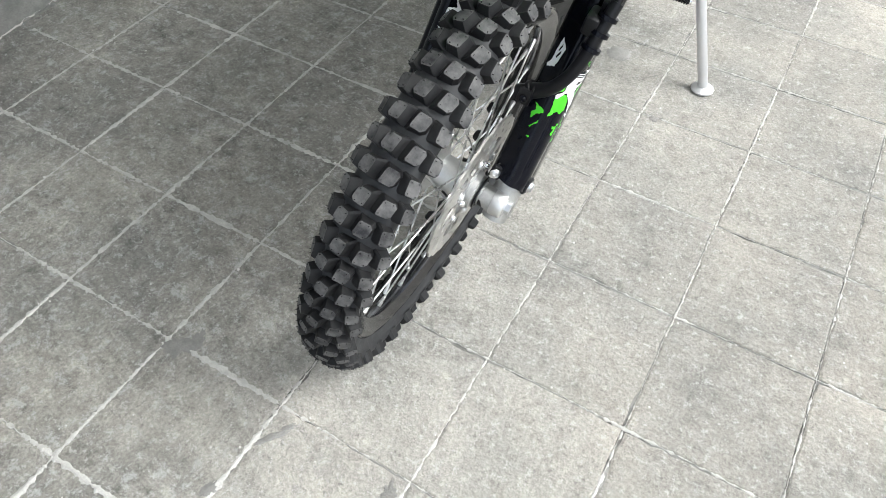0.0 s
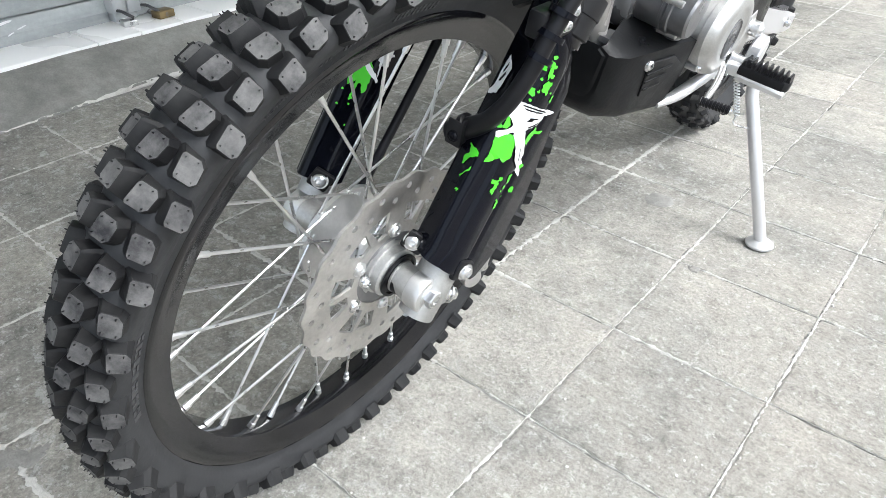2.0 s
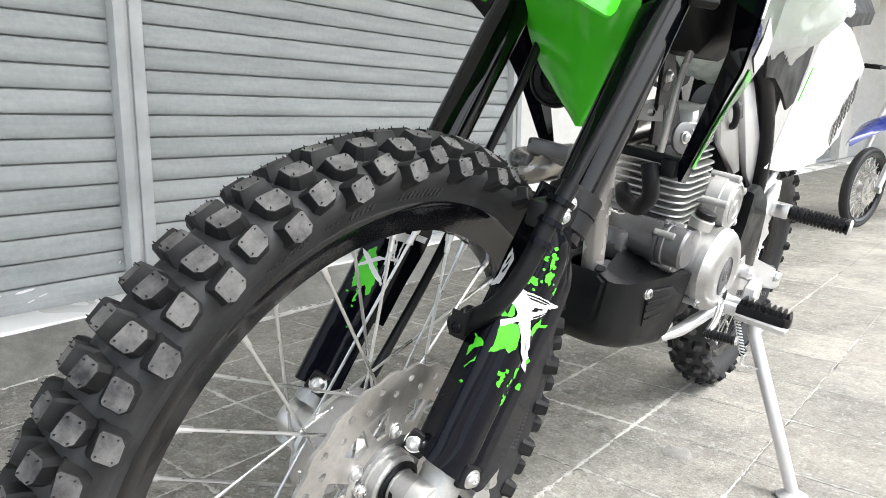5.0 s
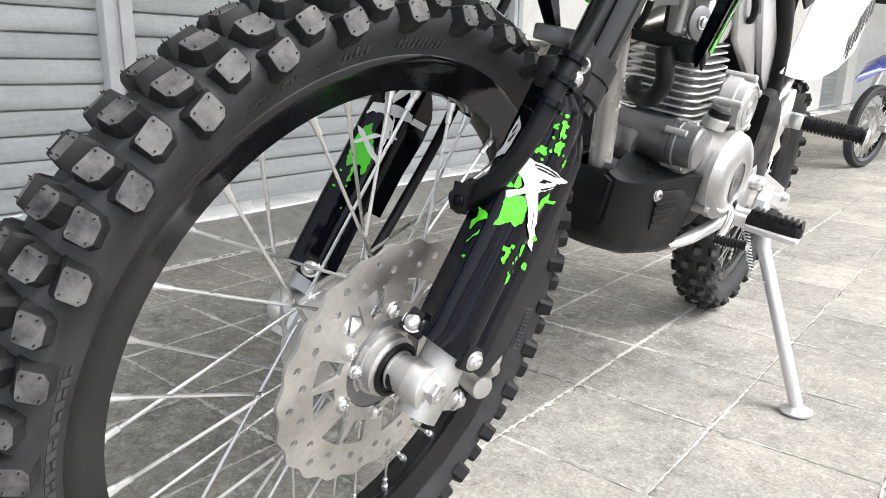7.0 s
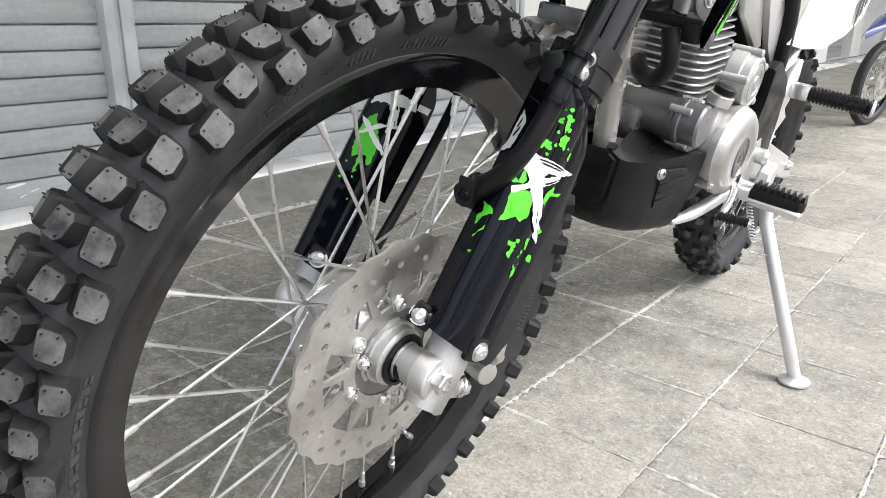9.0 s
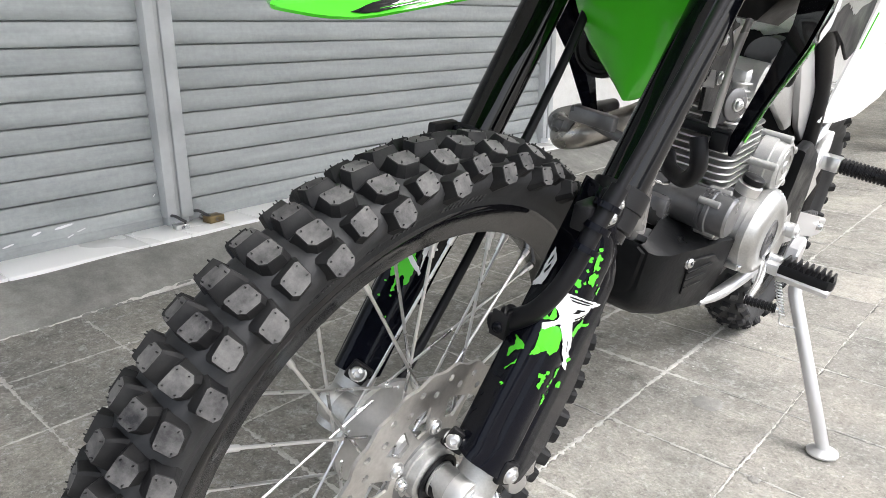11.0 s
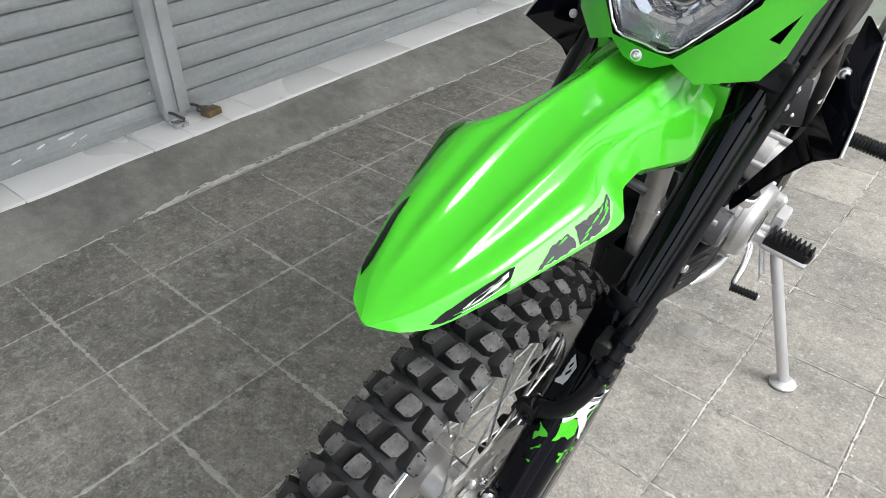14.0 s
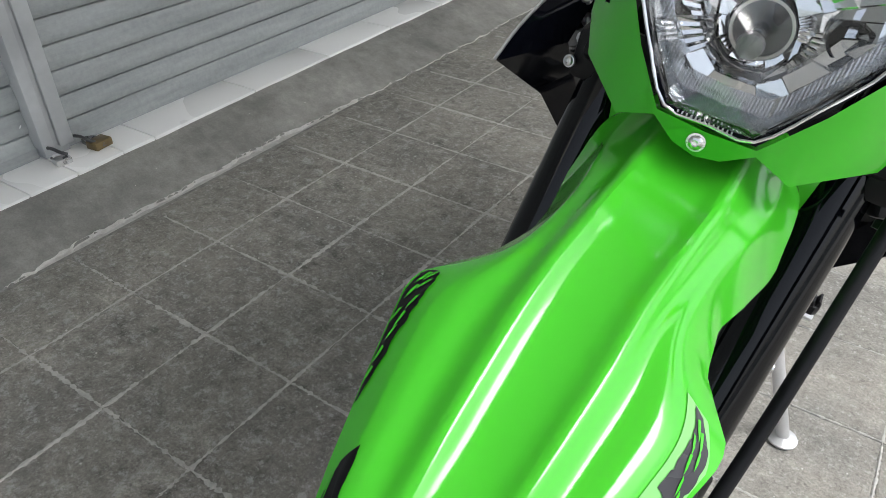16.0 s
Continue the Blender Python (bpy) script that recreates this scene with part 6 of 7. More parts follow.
def fin(w, l, th):
    bm = bmesh.new()
    r, n = 0.022, 5
    pts = []
    for sx, sy, a0 in ((1, -1, -90), (1, 1, 0), (-1, 1, 90), (-1, -1, 180)):
        for k in range(n + 1):
            a = radians(a0 + 90 * k / n)
            pts.append((sx * (w / 2 - r) + r * math.cos(a), sy * (l / 2 - r) + r * math.sin(a)))
    add_plate(bm, pts, -th / 2, th / 2, "xy", 0.0008)
    return finish(bm, "cooling_fin", ALU, 40)


bm = bmesh.new()
add_box(bm, -0.045, 0.045, -0.045, 0.045, -0.01, 0.15, 0.015)
bm.transform(tipm)
cyl = part("cylinder", bm, DARKMETAL, engine, "finned aluminium cylinder")
fm = fin(0.138, 0.136, 0.0030)
for k in range(12):
    ob = part("cooling_fin", fm, ALU, cyl)
    s = 1.0 if k < 10 else 0.93
    ob.matrix_local = tipm @ Matrix.Translation((0, 0, 0.006 + k * 0.0117)) @ Matrix.Diagonal((s, s, 1, 1))
# head and cam cover
bm = bmesh.new()
add_box(bm, -0.058, 0.058, -0.058, 0.058, 0.143, 0.158, 0.006)
add_box(bm, -0.048, 0.050, -0.050, 0.052, 0.158, 0.205, 0.014)
add_lathe(bm, ((0.045, 0.036), (0.062, 0.036), (0.064, 0.030)), (0, 0.0, 0.175), "x", 28)
bm.transform(tipm)
head = part("cylinder_head", bm, ALU, engine, "silver cylinder head")
fm2 = fin(0.112, 0.112, 0.003)
for k in range(4):
    ob = part("cooling_fin", fm2, ALU, head)
    ob.matrix_local = tipm @ Matrix.Translation((0, 0, 0.149 + k * 0.011))
for y, z in ((0.695, 0.752), (0.735, 0.744)):
    part("head_bolt", bolt((0.064, y, z), (1, 0, 0.2), 0.0085, 0.008), STEEL, head)
# engine mounts and front brackets
bm = bmesh.new()
add_plate(bm, [(0.50, 0.83), (0.535, 0.835), (0.66, 0.70), (0.64, 0.685), (0.53, 0.70)], 0.030, 0.036, "yz", 0.001)
add_box(bm, 0.020, 0.040, 0.585, 0.665, 0.672, 0.698, 0.003)
part("engine_mount", bm, BLACKPL, engine, "steel engine hanger bracket")
for y, z in ((0.525, 0.800), (0.56, 0.745), (0.62, 0.70)):
    part("mount_bolt", bolt((0.037, y, z), (1, 0, 0), 0.008, 0.008), STEEL, engine)
bm = bmesh.new()
add_tube(bm, [(0.088, 0.450, 0.835), (0.090, 0.431, 0.800), (0.091, 0.425, 0.76), (0.091, 0.424, 0.704)], 0.0048, 14, 5)
part("clutch_pipe", bm, TUBEGREY, engine, "silver upright pipe")
bm = bmesh.new()
add_tube(bm, [(0.070, 0.452, 0.680), (0.078, 0.448, 0.662), (0.080, 0.455, 0.638), (0.066, 0.470, 0.617), (0.046, 0.490, 0.610), (0.020, 0.515, 0.612), (0.0, 0.55, 0.62)], 0.0120, 16, 5)
part("breather_hose", bm, HOSE, engine, "thick black rubber breather hose")
# pierced hanger plates
for c_, tilt in (((0.030, 0.519, 0.7936), 12), ((0.030, 0.5146, 0.746), -6)):
    bm = bmesh.new()
    outer_ = [(-0.017, -0.012), (0.017, -0.012), (0.017, 0.012), (-0.017, 0.012)]
    hole_ = [(0.006 * math.cos(6.2832 * i / 14), 0.006 * math.sin(6.2832 * i / 14)) for i in range(14)]
    es_ = []
    for lp in (outer_, hole_):
        vs_ = [bm.verts.new((x, 0, z)) for x, z in lp]
        es_ += [bm.edges.new((vs_[i], vs_[(i + 1) % len(vs_)])) for i in range(len(vs_))]
    bmesh.ops.triangle_fill(bm, edges=es_, use_beauty=True)
    ext_ = bmesh.ops.extrude_face_region(bm, geom=bm.faces[:])
    for v in [q for q in ext_["geom"] if isinstance(q, bmesh.types.BMVert)]:
        v.co.y += 0.003
    ob = part("hanger_plate", bm, TUBEGREY, engine, "pierced grey steel plate", 20)
    ob.matrix_local = Matrix.Translation(c_) @ Euler((radians(-15), radians(tilt), radians(35))).to_matrix().to_4x4()
# carburettor side
bm = bmesh.new()
add_lathe(bm, ((-0.035, 0.033), (0.02, 0.034), (0.05, 0.030)), (0.03, 0.80, 0.765), "y", 28)
add_lathe(bm, ((-0.02, 0.022), (0.02, 0.024), (0.026, 0.018)), (0.055, 0.79, 0.765), "x", 24)
part("carburettor", bm, DARKMETAL, engine, "silver carburettor body")
bm = tube([(0.06, 0.73, 0.80), (0.085, 0.735, 0.765), (0.08, 0.76, 0.735), (0.05, 0.79, 0.74)], 0.006, 10, 6)
part("throttle_cable", bm, HOSE, engine)
# exhaust
bm = tube([(-0.015, 0.655, 0.72), (-0.035, 0.58, 0.690), (-0.062, 0.515, 0.660), (-0.095, 0.474, 0.636), (-0.128, 0.466, 0.622), (-0.150, 0.495, 0.614), (-0.156, 0.56, 0.612), (-0.150, 0.75, 0.620), (-0.135, 0.95, 0.66), (-0.12, 1.15, 0.70)], [0.020, 0.020, 0.021, 0.022, 0.0225, 0.0225], 22, 6)
exhaust = part("exhaust_pipe", bm, EXHAUST, bike, "satin silver exhaust header pipe")
bm = bmesh.new()
add_tube(bm, [(-0.118, 0.452, 0.640), (-0.145, 0.462, 0.636), (-0.166, 0.50, 0.634), (-0.172, 0.57, 0.634), (-0.168, 0.68, 0.640)], [0.010, 0.0155, 0.017, 0.017, 0.012], 14, 4)
part("heat_shield", bm, DARKMETAL, exhaust, "dark heat shield")
bm = bmesh.new()
add_box(bm, -0.10, -0.03, 0.40, 0.418, 0.662, 0.684, 0.004)
add_tube(bm, [(-0.10, 0.409, 0.675), (-0.05, 0.42, 0.66), (0.0, 0.43, 0.65)], 0.008, 10, 3)
part("horn_bracket", bm, DARKMETAL, bike, "grey steel bracket ahead of the engine")
bm = lathe(((0.014, 0.020), (0.012, 0.036), (0.0, 0.041), (-0.006, 0.040), (-0.008, 0.036), (-0.005, 0.034), (-0.005, 0.030), (-0.009, 0.028), (-0.009, 0.021), (-0.006, 0.019), (-0.008, 0.010), (-0.011, 0.006)), (-0.055, 0.37, 0.775), "y", 32)
horn = part("horn", bm, BLACKPL, bike, "round black horn")
part("horn_screw", bolt((-0.055, 0.359, 0.775), (0, -1, 0), 0.005, 0.004), STEEL, horn)
# skid plate
bm = bmesh.new()
a = []
# y, rim half width and height, fold half width and height, wall foot half width and height, keel half width and height
for y, xr, zr, xf, zf, xl, zl, xb, zb in ((0.470, 0.024, 0.494, 0.034, 0.488, 0.030, 0.440, 0.016, 0.420), (0.480, 0.030, 0.500, 0.050, 0.489, 0.044, 0.420, 0.026, 0.396), (0.500, 0.026, 0.508, 0.064, 0.488, 0.056, 0.404, 0.034, 0.378), (0.560, 0.014, 0.516, 0.080, 0.490, 0.070, 0.388, 0.044, 0.360), (0.625, 0.030, 0.512, 0.094, 0.492, 0.082, 0.380, 0.050, 0.350), (0.662, 0.090, 0.492, 0.102, 0.490, 0.090, 0.378, 0.054, 0.346), (0.664, 0.092, 0.440, 0.098, 0.430, 0.088, 0.374, 0.054, 0.345), (0.690, 0.080, 0.374, 0.082, 0.372, 0.078, 0.362, 0.052, 0.345)):
    half = [(xr, zr), (xf, zf), (xl, zl), (xl * 0.86 + xb * 0.14, zl - (zl - zb) * 0.42), (xl * 0.4 + xb * 0.6, zb + (zl - zb) * 0.16), (xb, zb), (xb * 0.4, zb - 0.002)]
    a.append([bm.verts.new((-x, y, z)) for x, z in half] + [bm.verts.new((x, y, z)) for x, z in reversed(half)])
n = len(a[0])
for p, q in zip(a, a[1:]):
    for i in range(n - 1):
        bm.faces.new((p[i], p[i + 1], q[i + 1], q[i]))
bm.faces.new(a[0])
bmesh.ops.bevel(bm, geom=[e for e in bm.edges if e.is_manifold and e.calc_face_angle(0) > radians(28)], offset=0.003, segments=2, affect="EDGES", profile=0.5)
bmesh.ops.solidify(bm, geom=bm.faces[:], thickness=0.003)
skid = part("skid_plate", bm, SKIDPL, bike, "matt black plastic engine skid plate", 32)
bm = plate([(-0.005, 0.030), (0.062, 0.030), (0.090, 0.012), (0.050, -0.036), (0.010, -0.036)], -0.0035, 0.0012, "yz", 0.001)
ob = part("skid_recess", bm, BLACKPL, skid, "sunk panel with slats")
ob.matrix_local = Matrix.Translation((0.0795, 0.556, 0.444)) @ Euler((0, 0.11, -0.22)).to_matrix().to_4x4()
part("skid_bolt", bolt((0.0795, 0.556, 0.468), (1, -0.26, 0.1), 0.0085, 0.006), STEEL, skid)
for k in range(3):
    bm = box(0, 0.006, 0, 0.062 - 0.010 * k, -0.0022, 0.0022, 0.0015)
    ob = part("skid_slat", bm, SKIDPL, skid)
    ob.matrix_local = Matrix.Translation((0.0785 - 0.0012 * k, 0.556 + 0.005 * k, 0.452 - 0.015 * k)) @ Euler((0.12, 0.11, -0.22)).to_matrix().to_4x4()
bm = tube([(0.086, 0.655, 0.366), (0.098, 0.70, 0.372), (0.106, 0.76, 0.380), (0.112, 0.82, 0.388), (0.115, 0.87, 0.40)], [0.006, 0.0115, 0.0115, 0.011], 14, 4)
part("frame_rail", bm, SILVERPAINT, bike, "silver lower frame rail")

# ---- foot controls ----
bm = bmesh.new()
add_plate(bm, [(0.84, 0.372), (0.90, 0.365), (0.945, 0.40), (0.955, 0.455), (0.93, 0.49), (0.90, 0.485), (0.885, 0.44), (0.85, 0.42)], 0.098, 0.125, "yz", 0.006, 2)
add_lathe(bm, ((0, 0.015), (0.022, 0.015), (0.026, 0.011)), (0.118, 0.935, 0.455), "x", 20)
add_lathe(bm, ((0, 0.012), (0.028, 0.012)), (0.118, 0.90, 0.40), "x", 16)
br = part("peg_bracket", bm, ALU, bike, "cast aluminium foot peg bracket")
part("bracket_bolt", bolt((0.140, 0.935, 0.455), (1, 0, 0), 0.010, 0.008), STEEL, br)
bm = bmesh.new()
add_plate(bm, [(0.856, 0.389), (0.862, 0.379), (0.896, 0.379), (0.902, 0.389), (0.898, 0.394), (0.860, 0.394)], 0.150, 0.242, "yz", 0.003, 2)
add_box(bm, 0.122, 0.154, 0.868, 0.892, 0.380, 0.402, 0.004)
peg = part("foot_peg", bm, SILVERPAINT, bike, "folding foot peg with a toothed black rubber pad")
bm = bmesh.new()
outline = [(0.150, 0.857), (0.236, 0.859), (0.243, 0.866), (0.245, 0.878), (0.243, 0.891), (0.236, 0.898), (0.150, 0.901)]
add_plate(bm, outline, 0.392, 0.411, "xy", 0.003, 2)
pad = part("peg_rubber", bm, HOSE, peg, "toothed black rubber")
for k in range(9):
    x = 0.1555 + k * 0.0103
    y0, y1 = (0.859, 0.899) if k < 8 else (0.865, 0.893)
    part("tooth", plate([(x - 0.0044, 0.410), (x + 0.0044, 0.410), (x + 0.0020, 0.4215), (x - 0.0014, 0.4215)], y0, y1, "xz", 0.0008), HOSE, pad)
bm = bmesh.new()
add_tube(bm, [(0.122, 0.80, 0.43), (0.140, 0.775, 0.425), (0.150, 0.73, 0.410), (0.152, 0.69, 0.397), (0.158, 0.668, 0.398)], 0.0065, 10, 5)
add_lathe(bm, ((-0.012, 0.014), (0.014, 0.014)), (0.122, 0.80, 0.432), "x", 18)
lever = part("gear_lever", bm, CHROME, bike, "bright steel gear lever with a ribbed rubber tip")
bm = bmesh.new()
prof = []
for k in range(9):
    prof += [(k * 0.0055, 0.0085), (k * 0.0055 + 0.003, 0.0085), (k * 0.0055 + 0.0032, 0.0068), (k * 0.0055 + 0.0053, 0.0068)]
add_lathe(bm, prof, (0.152, 0.668, 0.400), Vector((1, 0.12, 0.08)), 14)
part("lever_rubber", bm, HOSE, lever)
bm = lathe(((0, 0.008), (0.004, 0.0075), (0.005, 0.004)), (0.2005, 0.674, 0.404), Vector((1, 0.12, 0.08)), 14)
part("lever_cap", bm, CHROME, lever)
# side stand
bm = bmesh.new()
add_tube(bm, [(0.165, 0.930, 0.40), (0.185, 0.913, 0.345), (0.336, 0.903, 0.073)], 0.0125, 16, 1)
add_plate(bm, [(0.905, 0.375), (0.955, 0.375), (0.96, 0.43), (0.94, 0.45), (0.915, 0.43)], 0.140, 0.165, "yz", 0.004)
stand = part("side_stand", bm, SILVERPAINT, bike, "silver side stand leg")
foot = part("stand_foot", lathe(((-0.002, 0.025), (0.0, 0.029), (0.004, 0.029), (0.006, 0.024), (0.012, 0.014)), (0, 0, 0), "z", 28), SILVERPAINT, stand)
foot.matrix_local = BIKE.inverted() @ Matrix.Translation(BIKE @ Vector((0.336, 0.903, 0.073)) - Vector((0, 0, (BIKE @ Vector((0.336, 0.903, 0.073))).z - 0.003)))
bm = bmesh.new()
pts = []
for k in range(85):
    a = k * 6.2832 / 7
    q = k / 84
    c = Vector((0.150, 0.885, 0.375)).lerp(Vector((0.178, 0.895, 0.305)), q)
    pts.append(c + Vector((0.006 * math.cos(a), 0.006 * math.sin(a), 0)))
add_tube(bm, pts, 0.0013, 6, 1)
add_tube(bm, [(0.178, 0.895, 0.305), (0.182, 0.893, 0.285), (0.215, 0.903, 0.287)], 0.0018, 6, 3)
part("stand_spring", bm, STEEL, stand, "coiled return spring")
# passenger peg
bm = bmesh.new()
add_plate(bm, [(1.02, 0.50), (1.06, 0.60), (1.10, 0.625), (1.115, 0.59), (1.10, 0.54), (1.06, 0.50)], 0.098, 0.115, "yz", 0.004, 2)
add_plate(bm, [(1.04, 0.50), (1.10, 0.47), (1.16, 0.50), (1.10, 0.535)], 0.10, 0.108, "yz", 0.001)
pb = part("rear_peg_bracket", bm, ALU, bike, "silver pillion peg bracket")
bm = bmesh.new()
add_box(bm, 0.113, 0.150, 1.070, 1.105, 0.552, 0.582, 0.005)
rp = part("rear_peg", bm, STEEL, bike, "pillion peg with a ribbed black rubber")
bm = bmesh.new()
prof = [(0, 0.012)]
for k in range(15):
    prof += [(0.002 + k * 0.0068, 0.0165), (0.002 + k * 0.0068 + 0.0042, 0.0165), (0.002 + k * 0.0068 + 0.0046, 0.0135), (0.002 + k * 0.0068 + 0.0064, 0.0135)]
prof += [(0.108, 0.0170), (0.111, 0.0165)]
add_lathe(bm, prof, (0.149, 1.087, 0.567), Vector((1, 0.10, -0.01)), 20)
part("rear_peg_rubber", bm, HOSE, rp, "ribbed black rubber sleeve")
bm = lathe(((0, 0.0165), (0.004, 0.015), (0.006, 0.008)), (0.260, 1.098, 0.566), Vector((1, 0.10, -0.01)), 20)
part("rear_peg_cap", bm, SILVERPAINT, rp)
bm = tube([(0.085, 1.03, 0.52), (0.088, 1.12, 0.66), (0.085, 1.26, 0.86)], 0.0135, 14, 3)
part("subframe_tube", bm, SILVERPAINT, bike, "silver subframe tube")

# ---- rear wheel and swing arm ----
rear = wheel("rear_wheel", bike, (0, 1.45, 0.322), 0.322, 0.222, 0.100, 40, 36, 0.055)
for s in (1, -1):
    bm = bmesh.new()
    loops = []
    for y, z, h, w in ((0.97, 0.425, 0.030, 0.016), (1.10, 0.405, 0.030, 0.015), (1.30, 0.365, 0.026, 0.014), (1.45, 0.330, 0.024, 0.014), (1.50, 0.322, 0.020, 0.012)):
        loops.append([Vector((0.092 * s + dx * w, y, z + dz * h)) for dx, dz in ((-1, -0.8), (-0.7, -1), (0.7, -1), (1, -0.8), (1, 0.8), (0.7, 1), (-0.7, 1), (-1, 0.8))])
    add_loft(bm, loops, True, True)
    part("swing_arm", bm, SILVERPAINT, bike, "silver rectangular swing arm")
bm = bmesh.new()
add_plate(bm, [(1.08, 0.455), (1.34, 0.385), (1.38, 0.345), (1.34, 0.332), (1.08, 0.405)], 0.106, 0.112, "yz", 0.001)
cg = part("chain_guide", bm, SILVERPAINT, bike, "flat silver chain guide plate")
part("guide_bolt", bolt((0.112, 1.35, 0.360), (1, 0, 0), 0.009, 0.012), STEEL, cg)
for top in (0.0, 1.0):
    bm = bmesh.new()
    for k in range(46):
        y = 0.90 + k * 0.0125
        z = 0.455 - 0.10 * (k / 46) if top else 0.40 - 0.12 * (k / 46)
        add_box(bm, 0.072 - 0.003 * (k % 2), 0.082 + 0.003 * (k % 2), y - 0.0055, y + 0.0055, z - 0.004, z + 0.004)
    part("chain", bm, DARKMETAL, bike, "dark steel drive chain", 0)
bm = tube([(0.0, 1.06, 0.48), (0.0, 1.0, 0.78)], 0.032, 20, 1)
part("shock_absorber", bm, BLACKPL, bike)
bm = bmesh.new()
add_box(bm, -0.075, 0.075, 0.93, 1.08, 0.55, 0.86, 0.03)
part("air_box", bm, BLACKPL, bike, "black plastic air box")

# ---- tank, shrouds, side panels ----
bm = bmesh.new()
loops = []
for y, z0, z1, w in ((0.42, 0.98, 1.10, 0.06), (0.50, 0.92, 1.16, 0.105), (0.62, 0.90, 1.17, 0.115), (0.76, 0.90, 1.12, 0.105), (0.90, 0.90, 1.04, 0.085)):
    loops.append([Vector((w * math.copysign(abs(math.cos(a)) ** 0.6, math.cos(a)), y, (z0 + z1) / 2 + (z1 - z0) / 2 * math.copysign(abs(math.sin(a)) ** 0.6, math.sin(a)))) for a in [6.2832 * i / 24 for i in range(24)]])
loops = [[Vector((p.x * 0.8, p.y, p.z)) for p in lp] for lp in loops]
add_loft(bm, loops, True, True)
part("fuel_tank", bm, GREEN, bike, "green fuel tank under clear wrapping", 50)
bm = bmesh.new()
loops = []
for y, z, w in ((0.86, 1.0, 0.07), (0.95, 0.985, 0.10), (1.3, 0.985, 0.11), (1.7, 1.03, 0.09), (1.85, 1.05, 0.06)):
    loops.append([Vector((w * c, y, z + h)) for c, h in ((-1, -0.03), (1, -0.03), (1.02, 0.0), (0.8, 0.03), (0, 0.038), (-0.8, 0.03), (-1.02, 0.0))])
add_loft(bm, loops, True, True)
part("seat", bm, SEATBLACK, bike, "long black seat")


def skin(grid, th, axis=(1, 0, 0)):
    """A thin shell over a grid of points."""
    bm = bmesh.new()
    a = [[bm.verts.new(p) for p in row] for row in grid]
    d = Vector(axis) * th
    b = [[bm.verts.new(Vector(p) - d) for p in row] for row in grid]
    m, n = len(a), len(a[0])
    for g_ in (a, b):
        for i in range(m - 1):
            for j in range(n - 1):
                bm.faces.new((g_[i][j], g_[i + 1][j], g_[i + 1][j + 1], g_[i][j + 1]))
    for i in range(m - 1):
        for j in (0, n - 1):
            bm.faces.new((a[i][j], a[i + 1][j], b[i + 1][j], b[i][j]))
    for j in range(n - 1):
        for i in (0, m - 1):
            bm.faces.new((a[i][j], a[i][j + 1], b[i][j + 1], b[i][j]))
    return bm


def at_grid(grid, a, b):
    """A place on a grid of points, both ways from 0 to 1."""
    i, j = a * (len(grid) - 1), b * (len(grid[0]) - 1)
    p, q = min(int(i), len(grid) - 2), min(int(j), len(grid[0]) - 2)
    u, v = i - p, j - q
    return (Vector(grid[p][q]) * (1 - v) + Vector(grid[p][q + 1]) * v) * (1 - u) + (Vector(grid[p + 1][q]) * (1 - v) + Vector(grid[p + 1][q + 1]) * v) * u


def spans(top, bot, n, m):
    """A grid between two smooth edge lines."""
    def along(line, t):
        k = t * (len(line) - 1)
        i = min(int(k), len(line) - 2)
        return Vector(line[i]).lerp(Vector(line[i + 1]), k - i)
    return [[along(top, j / n).lerp(along(bot, j / n), i / m) for j in range(n + 1)] for i in range(m + 1)]


